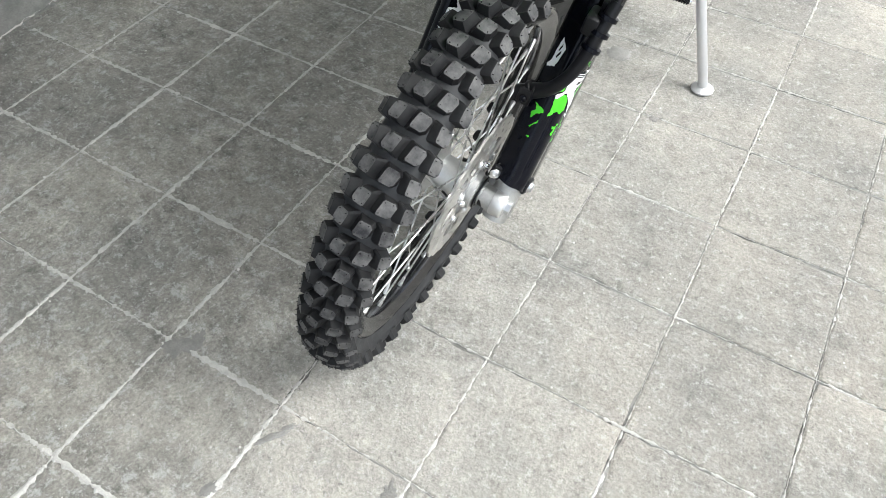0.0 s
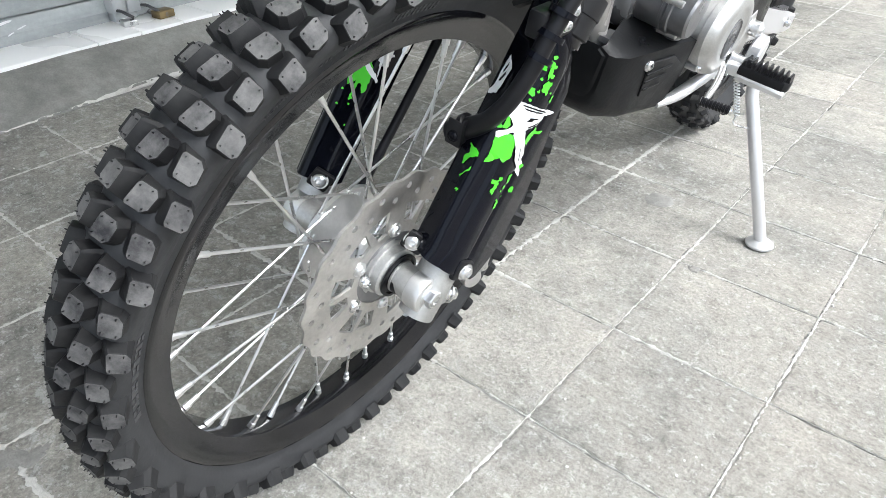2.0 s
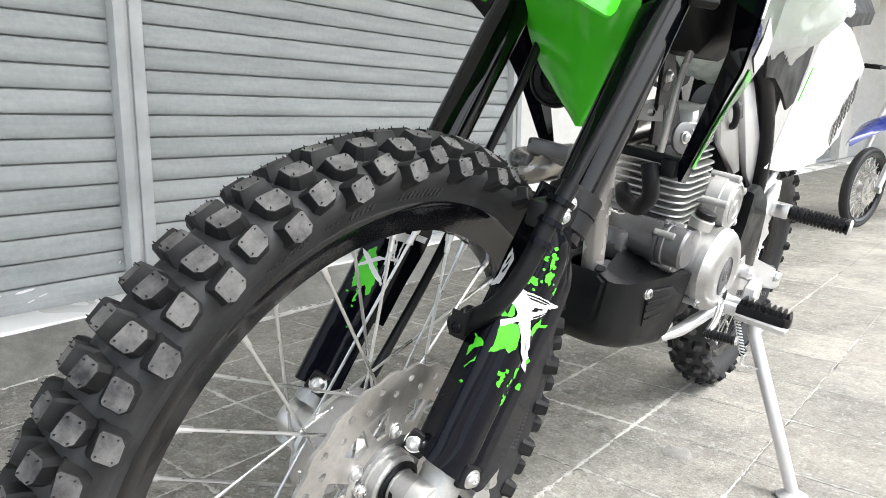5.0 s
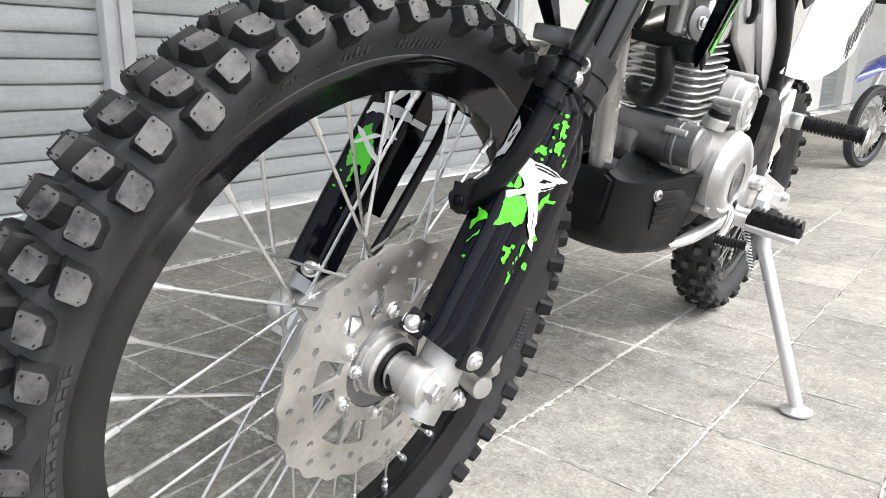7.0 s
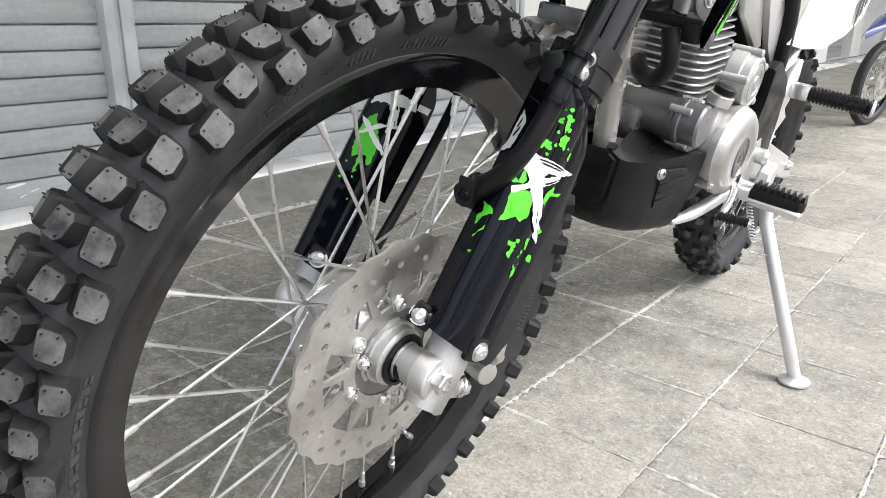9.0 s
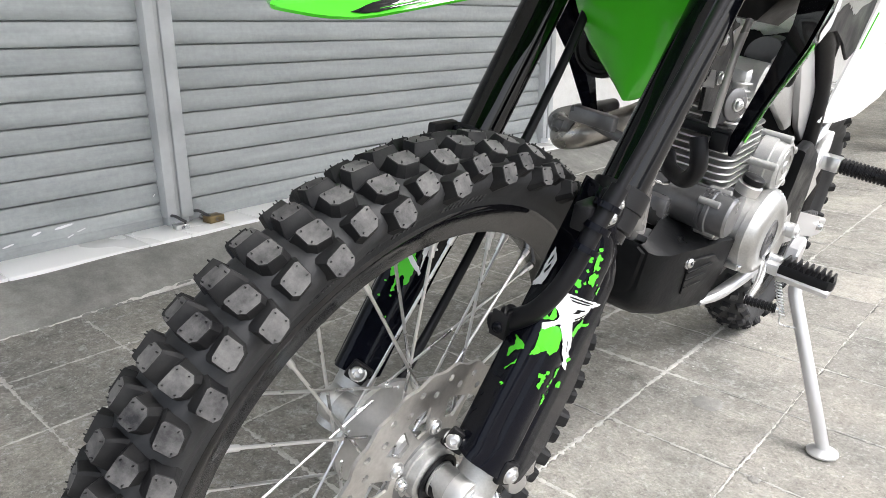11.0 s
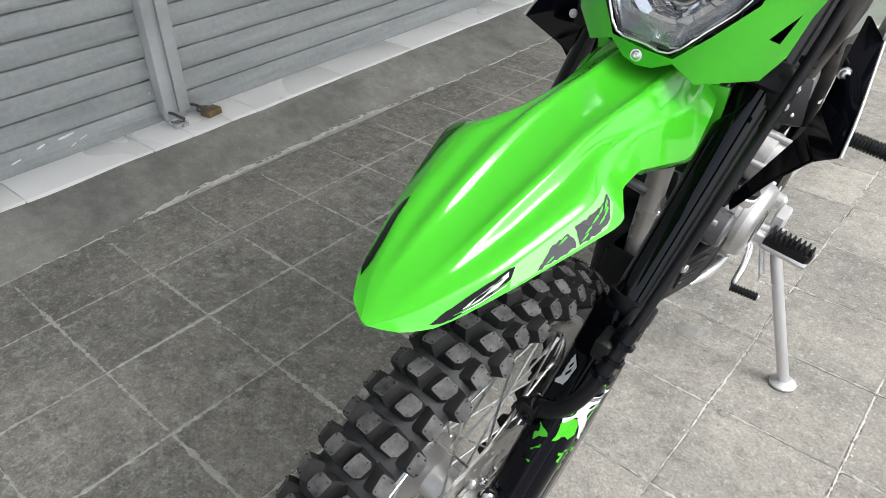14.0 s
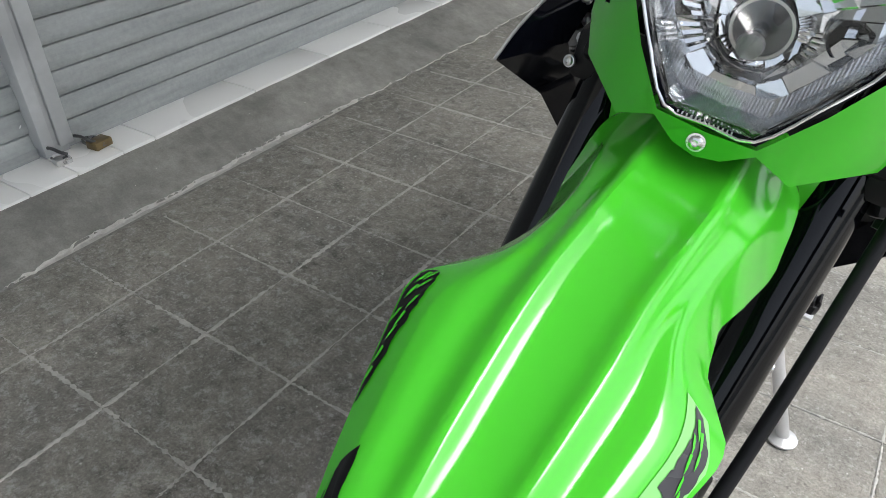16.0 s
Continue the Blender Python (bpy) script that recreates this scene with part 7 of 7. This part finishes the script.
for s in (1, -1):
    fl = lambda line: [(x * s, y, z) for x, y, z in line]
    # black shroud: a crest from the lower tip out to the wing and up, with an inward face and an outward face
    crest = fl([(0.113, 0.468, 0.665), (0.146, 0.430, 0.752), (0.178, 0.385, 0.822), (0.204, 0.310, 0.875), (0.196, 0.345, 0.909), (0.176, 0.433, 0.960)])
    inward = fl([(0.107, 0.467, 0.682), (0.135, 0.432, 0.774), (0.155, 0.398, 0.842), (0.162, 0.362, 0.893), (0.156, 0.400, 0.942), (0.150, 0.450, 0.975)])
    outward = fl([(0.110, 0.500, 0.660), (0.130, 0.490, 0.735), (0.150, 0.510, 0.800), (0.160, 0.532, 0.838), (0.160, 0.545, 0.885), (0.158, 0.560, 0.922)])
    fore, aft = spans(crest, inward, 20, 5), spans(crest, outward, 20, 6)
    sh = part("tank_shroud", skin(list(reversed(fore)) + aft[1:], 0.004, (s, 0, 0)), GLOSSBLACK, bike, "black tank shroud with green scratched graphics", 40)
    lay = lambda a0, a1, b0, b1, up=0.0014: [[at_grid(aft, a0 + (a1 - a0) * i / 3, b0 + (b1 - b0) * j / 10) + Vector((up * s, up * 0.3, -up * 0.4)) for j in range(11)] for i in range(4)]
    part("shroud_decal", skin(lay(0.45, 0.95, 0.06, 0.46), 0.0008, (s, 0, 0)), DECALGREEN, sh, "green scratched decal")
    for k in range(7):
        a0 = 0.42 + 0.07 * k
        part("scratch_decal", skin(lay(a0, a0 + 0.025, 0.10 + 0.05 * (k % 3), 0.40 + 0.04 * (k % 2), 0.0022), 0.0005, (s, 0, 0)), DECALWHITE if k % 2 else DECALBLACK, sh)
    part("edge_decal", skin(lay(0.35, 0.9, 0.50, 0.72), 0.0008, (s, 0, 0)), DECALWHITE, sh, "pale edge decal")
    part("shroud_trim", tube(crest[3:], 0.0016, 8, 5), SILVERPAINT, sh, "thin grey edge trim")
    for y, z in ((0.385, 0.93), (0.41, 0.90)):
        part("shroud_bolt", bolt((0.160 * s, y, z), (s * 0.5, -0.8, 0), 0.006, 0.006), STEEL, sh)
    for y, z in ((0.312, 0.923), (0.295, 0.908)):
        part("shroud_bolt", bolt((0.131 * s, y, z), (s * 0.2, -1, 0.2), 0.0042, 0.004), STEEL, sh)
    part("bolt_bracket", box(0.120 * s - 0.012, 0.120 * s + 0.014, 0.298, 0.345, 0.893, 0.938, 0.006), BLACKPL, sh)
    # white upper flank, over the black crest
    bm = skin(spans(fl([(0.177, 0.432, 0.962), (0.174, 0.428, 0.985), (0.171, 0.432, 1.008), (0.166, 0.46, 1.018)]), fl([(0.162, 0.51, 0.925), (0.163, 0.50, 0.965), (0.163, 0.50, 1.0), (0.160, 0.51, 1.016)]), 10, 4), 0.004, (s, 0, 0))
    part("shroud_flank", bm, WHITEPL, sh, "white shroud flank")
    bm = skin(spans(fl([(0.171, 0.434, 1.010), (0.168, 0.43, 1.05), (0.160, 0.46, 1.12)]), fl([(0.160, 0.55, 1.015), (0.160, 0.55, 1.06), (0.155, 0.57, 1.11)]), 8, 4), 0.004, (s, 0, 0))
    part("upper_flank", bm, MIDGREY, sh, "dark grey upper shroud flank")
    # black body between tank and shroud
    bm = bmesh.new()
    loops = []
    for y, z0, z1, x0, x1 in ((0.435, 0.885, 1.12, 0.03, 0.10), (0.47, 0.835, 1.14, 0.025, 0.120), (0.53, 0.830, 1.14, 0.025, 0.130), (0.60, 0.85, 1.12, 0.025, 0.13)):
        loops.append([Vector((x * s, y, z)) for x, z in ((x0, z0), (x1 - 0.03, z0), (x1 - 0.01, z0 + 0.03), (x1, z0 + 0.09), (x1, z1 - 0.03), (x1 - 0.02, z1), (x0, z1))])
    add_loft(bm, loops, True, True)
    part("tank_side_cover", bm, BLACKPL, bike, "black plastic cover beside the tank", 40)
    # white side panel
    top = fl([(0.118, 1.055, 0.925), (0.125, 1.12, 0.955), (0.122, 1.27, 0.952), (0.120, 1.45, 0.925), (0.118, 1.63, 0.892)])
    bot = fl([(0.105, 0.968, 0.655), (0.110, 1.08, 0.645), (0.114, 1.25, 0.642), (0.117, 1.44, 0.668), (0.118, 1.58, 0.712)])
    sp_ = part("side_panel", skin(spans(top, bot, 20, 6), 0.004, (s, 0, 0)), WHITEPL, bike, "glossy white side panel with dark lettering bars", 40)
    for k in range(6):
        y0 = 1.462 + k * 0.025
        zz = 0.690 + k * 0.021
        bm = bmesh.new()
        add_plate(bm, [(y0, zz), (y0 + 0.017, zz + 0.012), (y0 - 0.012, zz + (0.066, 0.056, 0.072)[k % 3]), (y0 - 0.029, zz + 0.054)], 0.1215 * s, 0.1225 * s, "yz")
        part("lettering_bar", bm, DECALBLACK, sp_)
    edge = fl([(0.120, 1.036, 0.855), (0.118, 1.026, 0.825), (0.116, 1.014, 0.79)])
    part("panel_stripe", tube(edge, 0.0013, 6, 4), DECALGREEN, sp_, "thin green and black stripe")
    # dark inner panel below the wrapping
    bm = plate([(0.70, 0.90), (0.86, 0.915), (1.04, 0.90), (1.035, 0.82), (1.015, 0.785), (0.97, 0.77), (0.90, 0.80), (0.82, 0.825), (0.76, 0.82)], 0.104 * s, 0.110 * s, "yz", 0.002)
    part("inner_panel", bm, BLACKPL, bike, "dark grey inner side panel")
# black blocks behind the fork: coil, regulator and wiring
bm = bmesh.new()
add_box(bm, -0.024, 0.024, 0.45, 0.58, 0.80, 1.02, 0.01)
part("coil_cover", bm, BLACKPL, bike, "black plastic coil cover")
bm = bmesh.new()
add_tube(bm, [(0.05, 0.38, 1.10), (0.09, 0.42, 1.02), (0.085, 0.50, 0.98), (0.05, 0.58, 0.95)], 0.008, 10, 5)
add_tube(bm, [(0.03, 0.37, 1.12), (0.10, 0.40, 1.05), (0.11, 0.46, 0.98), (0.06, 0.55, 0.90)], 0.005, 8, 5)
add_tube(bm, [(-0.03, 0.37, 1.12), (-0.08, 0.40, 1.02), (-0.06, 0.48, 0.92)], 0.006, 8, 5)
part("wiring", bm, HOSE, bike, "black wiring loom")
bm = tube([(0.10, 0.33, 1.12), (0.16, 0.37, 1.095), (0.205, 0.469, 1.078), (0.212, 0.576, 1.054), (0.210, 0.641, 1.032), (0.196, 0.655, 1.012), (0.160, 0.66, 0.992), (0.11, 0.655, 0.97)], 0.0062, 10, 6)
part("clutch_line", bm, HOSE, bike, "black cable looping over the wrapped tank")

# ---- plastic wrapping on the tank ----
def crumple(p):
    a = noise.turbulence(p * 9, 4, True)
    b = noise.ridged_multi_fractal(p * 14, 1.0, 2.1, 5, 1.0, 2.0)
    c = noise.ridged_multi_fractal(p * 33 + Vector((3, 1, 7)), 0.9, 2.2, 4, 1.0, 2.0)
    return 0.016 * a + 0.013 * b + 0.005 * c


bm = bmesh.new()
bmesh.ops.create_icosphere(bm, subdivisions=6, radius=1)
for v in bm.verts:
    d = v.co.copy()
    p = Vector((d.x * 0.180, 0.76 + d.y * 0.25, 0.975 + d.z * 0.165 - 0.10 * (d.y - 0.1) * 0.6))
    if d.z < -0.2:
        p.x *= 1 + (d.z + 0.2) * 0.35
    v.co = p + d * (crumple(p) - 0.022)
bmesh.ops.delete(bm, geom=[v for v in bm.verts if v.co.y < 0.53 + 0.03 * noise.noise(v.co * 12)], context="VERTS")
film = part("plastic_wrapping", bm, WRAP, None, "", 70)
film.matrix_world = BIKE
tagged(film, "crumpled clear plastic film wrapped over the fuel tank", "wrapping")
bm = bmesh.new()
bmesh.ops.create_icosphere(bm, subdivisions=4, radius=0.013)
for v in bm.verts:
    v.co += v.co.normalized() * 0.009 * noise.turbulence(v.co * 140, 3, True)
    v.co += Vector((0.17, 0.875, 0.95))
part("film_knot", bm, WRAP, film, "twisted knot of film", 70)


# ---- second motorcycle, further along ----
B2 = pose(-0.73, 5.65, 0.0, 0, 6, -14)
other = empty("motorcycle", "blue off-road motorcycle parked further along the arcade", "motorcycle", B2)
w2 = wheel("front_wheel", other, (0, 0, 0.275), 0.275, 0.212, 0.06, 46, 36, 0.045, False)
d2 = part("brake_disc", petal_disc(0.11, 0.045), DISC, w2, "drilled steel brake disc", 20)
d2.location = (0.042, 0, 0.275)
for s in (1, -1):
    lg = part("fork_leg", tube([(0.09 * s, 0.0, 0.29), (0.09 * s, 0.22, 0.72), (0.09 * s, 0.40, 1.02)], 0.022, 16, 1), SILVERPAINT, other, "silver fork leg")
    part("axle_clamp", lathe(((0.07 * s, 0.02), (0.11 * s, 0.02)), (0, 0, 0.275), "x", 16), ALU, lg)
bm = bmesh.new()
rows = []
for i in range(17):
    t = i / 16
    y, z = -0.36 + 0.75 * t, 0.60 + 0.17 * math.sin(min(1, t * 1.15) * 1.6)
    w = 0.012 + 0.075 * min(1, t * 2.4)
    rows.append([Vector((w * f, y, z - 0.035 * f * f)) for f in (-1, -0.7, -0.3, 0, 0.3, 0.7, 1)])
a = [[bm.verts.new(p) for p in r_] for r_ in rows]
b = [[bm.verts.new(p - Vector((0, 0, 0.004))) for p in r_] for r_ in rows]
for g_ in (a, b):
    for p, q in zip(g_, g_[1:]):
        for i in range(6):
            bm.faces.new((p[i], p[i + 1], q[i + 1], q[i]))
for j in range(16):
    for i in (0, 6):
        bm.faces.new((a[j][i], a[j + 1][i], b[j + 1][i], b[j][i]))
part("front_fender", bm, BLUEPL, other, "dark blue front fender", 40)
bm = bmesh.new()
add_tube(bm, [(-0.38, 0.52, 1.08), (-0.20, 0.47, 1.07), (0, 0.43, 1.03), (0.20, 0.47, 1.07), (0.38, 0.52, 1.08)], 0.012, 12, 4)
hb = part("handlebar", bm, DARKMETAL, other)
for s in (1, -1):
    part("grip", tube([(0.27 * s, 0.49, 1.075), (0.40 * s, 0.525, 1.082)], 0.017, 14, 1), HOSE, hb, "black ribbed rubber grip")
bm = bmesh.new()
add_box(bm, -0.11, 0.11, 0.27, 0.36, 0.88, 1.10, 0.03)
part("headlight_cowl", bm, BLUEPL, other, "dark blue headlight cowl")
bm = bmesh.new()
loops = []
for y, z0, z1, w in ((0.42, 0.72, 1.0, 0.10), (0.6, 0.70, 1.04, 0.14), (0.9, 0.72, 0.98, 0.11), (1.3, 0.78, 0.95, 0.09), (1.7, 0.86, 0.98, 0.07)):
    loops.append([Vector((w * math.cos(q), y, (z0 + z1) / 2 + (z1 - z0) / 2 * math.sin(q))) for q in [6.2832 * i / 20 for i in range(20)]])
add_loft(bm, loops, True, True)
part("bodywork", bm, BLUEPL, other, "dark blue tank and seat unit", 50)
bm = bmesh.new()
add_box(bm, -0.10, 0.10, 0.55, 0.90, 0.32, 0.70, 0.05)
part("engine", bm, DARKMETAL, other, "dark engine block")
wheel("rear_wheel", other, (0, 1.25, 0.28), 0.28, 0.21, 0.08, 40, 24, 0.05, False)
bm = tube([(0.10, 0.75, 0.32), (0.27, 0.76, 0.02)], 0.011, 12, 1)
part("side_stand", bm, SILVERPAINT, other)

# ---- small things on the floor ----
bm = bmesh.new()
rs = random.Random(5)
for k in range(240):
    x, y = rs.uniform(-2.1, 0.7), rs.uniform(-0.2, 3.2)
    r = rs.uniform(0.0006, 0.0022)
    z = 0.0 if x > -1.85 else 0.08 * min(1, (-1.85 - x) / 0.25)
    vs = bmesh.ops.create_icosphere(bm, subdivisions=1, radius=r)["verts"]
    for v in vs:
        v.co = Vector((x + v.co.x * rs.uniform(0.8, 1.8), y + v.co.y * rs.uniform(0.8, 1.6), z + v.co.z * 0.6 + r * 0.3))
grit = part("grit", bm, CRACK, None, "", 0)
tagged(grit, "scattered pale grit and flakes on the floor", "grit", kind="stuff")
# shallow broken hollow in one tile, filled with rough mortar
bm = bmesh.new()
rings = []
for f, z in ((1.0, 0.0008), (0.8, 0.0035), (0.45, 0.003), (0.1, 0.0042)):
    rings.append([Vector((-0.345 + 0.034 * f * math.cos(6.2832 * i / 22) * (1 + 0.35 * noise.noise(Vector((math.cos(i) * 2, math.sin(i) * 2, 4)))), 1.602 + 0.032 * f * math.sin(6.2832 * i / 22) * (1 + 0.35 * noise.noise(Vector((math.cos(i) * 2, math.sin(i) * 2, 9)))), z + 0.001 * noise.noise(Vector((i, f * 5, 2))))) for i in range(22)])
add_loft(bm, rings, True, True)
pit = part("mortar_patch", bm, SPILL, None, "", 60)
tagged(pit, "small rough mortar patch on a floor tile", "patch")


# ---- spilt mortar along the joints ----


def spill(x, y, sx, sy, turn, seed):
    bm = bmesh.new()
    n, rings = 40, []
    for f, z in ((1.0, 0.0004), (0.85, 0.0016), (0.5, 0.0022), (0.12, 0.0026)):
        rings.append([Vector((sx * f * math.cos(6.2832 * i / n), sy * f * math.sin(6.2832 * i / n), 0)) * (1 + 0.55 * noise.fractal(Vector((math.cos(6.2832 * i / n) * 2.2, math.sin(6.2832 * i / n) * 2.2, seed)), 1.0, 2.0, 4)) + Vector((0, 0, z + 0.0008 * noise.noise(Vector((i * 1.3, f * 5, seed))))) for i in range(n)])
    add_loft(bm, rings, True, True)
    ob = part("mortar_spill", bm, SPILL, None, "", 60)
    ob.matrix_world = pose(x, y, 0, 0, 0, turn)
    return tagged(ob, "thin rough smear of spilt mortar over a tile joint", "smear", group="mortar smears")


for k, row in enumerate(((-0.723, 0.303, 0.034, 0.02, 40), (-0.455, 0.250, 0.036, 0.007, 55), (-0.44, 0.28, 0.014, 0.006, 55), (-0.224, 0.268, 0.013, 0.022, 10), (-0.485, 0.125, 0.016, 0.010, 60), (-0.17, 1.395, 0.012, 0.010, 0), (-0.70, 0.33, 0.012, 0.026, 20))):
    spill(*row, k * 3.7)


# ---- floor tiles ----
def tile_mesh(seed, size):
    """One cement tile with softened, chipped edges."""
    r = random.Random(seed)
    h, n = size / 2 - 0.0007, 12
    ring = []
    for k in range(4):
        a, b = ((-1, -1), (1, -1), (1, 1), (-1, 1))[k], ((1, -1), (1, 1), (-1, 1), (-1, -1))[k]
        for i in range(n):
            t = i / n
            ring.append((a[0] + (b[0] - a[0]) * t, a[1] + (b[1] - a[1]) * t))
    rag = [r.uniform(-0.0022, 0.0005) - (r.uniform(0.001, 0.004) if r.random() < 0.16 else 0) for _ in ring]
    if r.random() < 0.35:
        k0 = r.randrange(len(ring))
        for dk in range(r.choice((1, 2, 3))):
            rag[(k0 + dk) % len(ring)] -= r.uniform(0.002, 0.006)
    top = [Vector((x * (h - 0.0028 + g * 1.6), y * (h - 0.0028 + g * 1.6), 0.0)) for (x, y), g in zip(ring, rag)]
    mid = [Vector((x * (h + g), y * (h + g), -0.0016)) for (x, y), g in zip(ring, rag)]
    low = [Vector((x * (h + g), y * (h + g), -0.012)) for (x, y), g in zip(ring, rag)]
    bm = bmesh.new()
    rows = add_loft(bm, [low, mid, top], True, False)
    bm.faces.new(rows[-1])
    return finish(bm, "tile", TILE, 0)


TILES = [tile_mesh(i, PITCH) for i in range(10)]
spots = []
for i in range(-8, 14):
    for j in range(-11, 54):
        x, y = TX0 + PITCH * (i + 0.5), TY0 + PITCH * (j + 0.5)
        if x > -1.95:
            spots.append((math.hypot(x + 0.35, (y - 1.0) * 0.75), x, y))
spots.sort()
r = random.Random(11)
for k, (d, x, y) in enumerate(spots[:300]):
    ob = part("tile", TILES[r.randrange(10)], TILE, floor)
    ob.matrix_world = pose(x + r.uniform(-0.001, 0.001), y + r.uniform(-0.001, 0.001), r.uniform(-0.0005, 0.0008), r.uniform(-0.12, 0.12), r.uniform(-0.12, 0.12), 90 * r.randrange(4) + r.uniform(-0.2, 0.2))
verts, faces = [], []
for d, x, y in spots[300:]:
    h, z, b = PITCH / 2 - 0.001, r.uniform(-0.0006, 0.0005), len(verts)
    for hh, zz in ((h, -0.01), (h, z - 0.0016), (h - 0.0025, z)):
        verts += [(x - hh, y - hh, zz), (x + hh, y - hh, zz), (x + hh, y + hh, zz), (x - hh, y + hh, zz)]
    for a in (0, 4):
        faces += [(b + a + q, b + a + (q + 1) % 4, b + a + 4 + (q + 1) % 4, b + a + 4 + q) for q in range(4)]
    faces.append((b + 8, b + 9, b + 10, b + 11))
me = bpy.data.meshes.new("distant_tiles")
me.from_pydata(verts, [], faces)
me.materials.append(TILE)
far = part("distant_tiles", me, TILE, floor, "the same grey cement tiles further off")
far["kind"] = "stuff"


# crumbling mortar that stands a little proud along the joints
verts, faces = [], []
def joint(x0, y0, dx, dy, n, seed):
    """A ragged low ridge of mortar from one place along a joint."""
    last = None
    for i in range(n):
        q = i * 0.0035
        x, y = x0 + dx * q, y0 + dy * q
        wob = 0.0014 * noise.noise(Vector((x * 23, y * 23, seed))) + 0.0018 * noise.noise(Vector((x * 140, y * 140, seed)))
        lump = (0.40 if x < -0.42 else 0.22) + 0.75 * noise.noise(Vector((x * 5, y * 5, seed + 3))) + 0.8 * noise.noise(Vector((x * 75, y * 75, seed + 9))) + 0.7 * noise.noise(Vector((x * 190, y * 190, seed + 5)))
        wd = 0.0004 + 0.0042 * max(0.0, lump)
        wd *= 1.8 if x < -0.42 + 0.1 * noise.noise(Vector((x, y, 2))) else 1.0
        b = len(verts)
        for o, z in ((-wd, -0.0004), (-wd * 0.3, 0.0008 + wd * 0.12), (wd * 0.4, 0.0007 + wd * 0.1), (wd, -0.0004)):
            verts.append((x + (o + wob) * abs(dy), y + (o + wob) * abs(dx), z))
        if last is not None:
            faces.extend([(last + k, last + k + 1, b + k + 1, b + k) for k in range(3)])
        last = b


for i in range(-6, 4):
    joint(TX0 + PITCH * i, -0.6, 0, 1, 1280, i * 1.7)
for j in range(-5, 12):
    joint(-1.8, TY0 + PITCH * j, 1, 0, 760, j * 2.3 + 50)
me = bpy.data.meshes.new("joint_mortar")
me.from_pydata(verts, [], faces)
me.materials.append(RIDGEMORTAR)
ridge_ = part("joint_mortar", me, RIDGEMORTAR, floor, "ragged pale mortar in the tile joints")
ridge_["kind"] = "stuff"


# loose grit and mortar crumbs on the tiles
r = random.Random(23)
verts, faces = [], []
for k in range(420):
    x, y = r.uniform(-1.7, 0.9), r.uniform(-0.4, 2.4)
    if r.random() < 0.6:
        if r.random() < 0.5:
            x = TX0 + PITCH * round((x - TX0) / PITCH) + r.gauss(0, 0.008)
        else:
            y = TY0 + PITCH * round((y - TY0) / PITCH) + r.gauss(0, 0.008)
    q, turn, b = r.uniform(0.0009, 0.0026) * (1.5 if r.random() < 0.08 else 1.0), r.uniform(0, 6.28), len(verts)
    for rad, z in ((0.8, -0.0006), (1.0, q * 0.5), (0.55, q * 1.1)):
        for s in range(5):
            g = q * rad * r.uniform(0.75, 1.2)
            verts.append((x + g * math.cos(turn + s * 1.2566), y + g * math.sin(turn + s * 1.2566), z))
    for a in (0, 5):
        faces += [(b + a + s, b + a + (s + 1) % 5, b + a + 5 + (s + 1) % 5, b + a + 5 + s) for s in range(5)]
    faces.append(tuple(b + 10 + s for s in range(5)))
me = bpy.data.meshes.new("floor_grit")
me.from_pydata(verts, [], faces)
me.materials.append(CRACK)
grit = part("floor_grit", me, CRACK, floor, "loose pale grit and mortar crumbs")
grit["kind"] = "stuff"
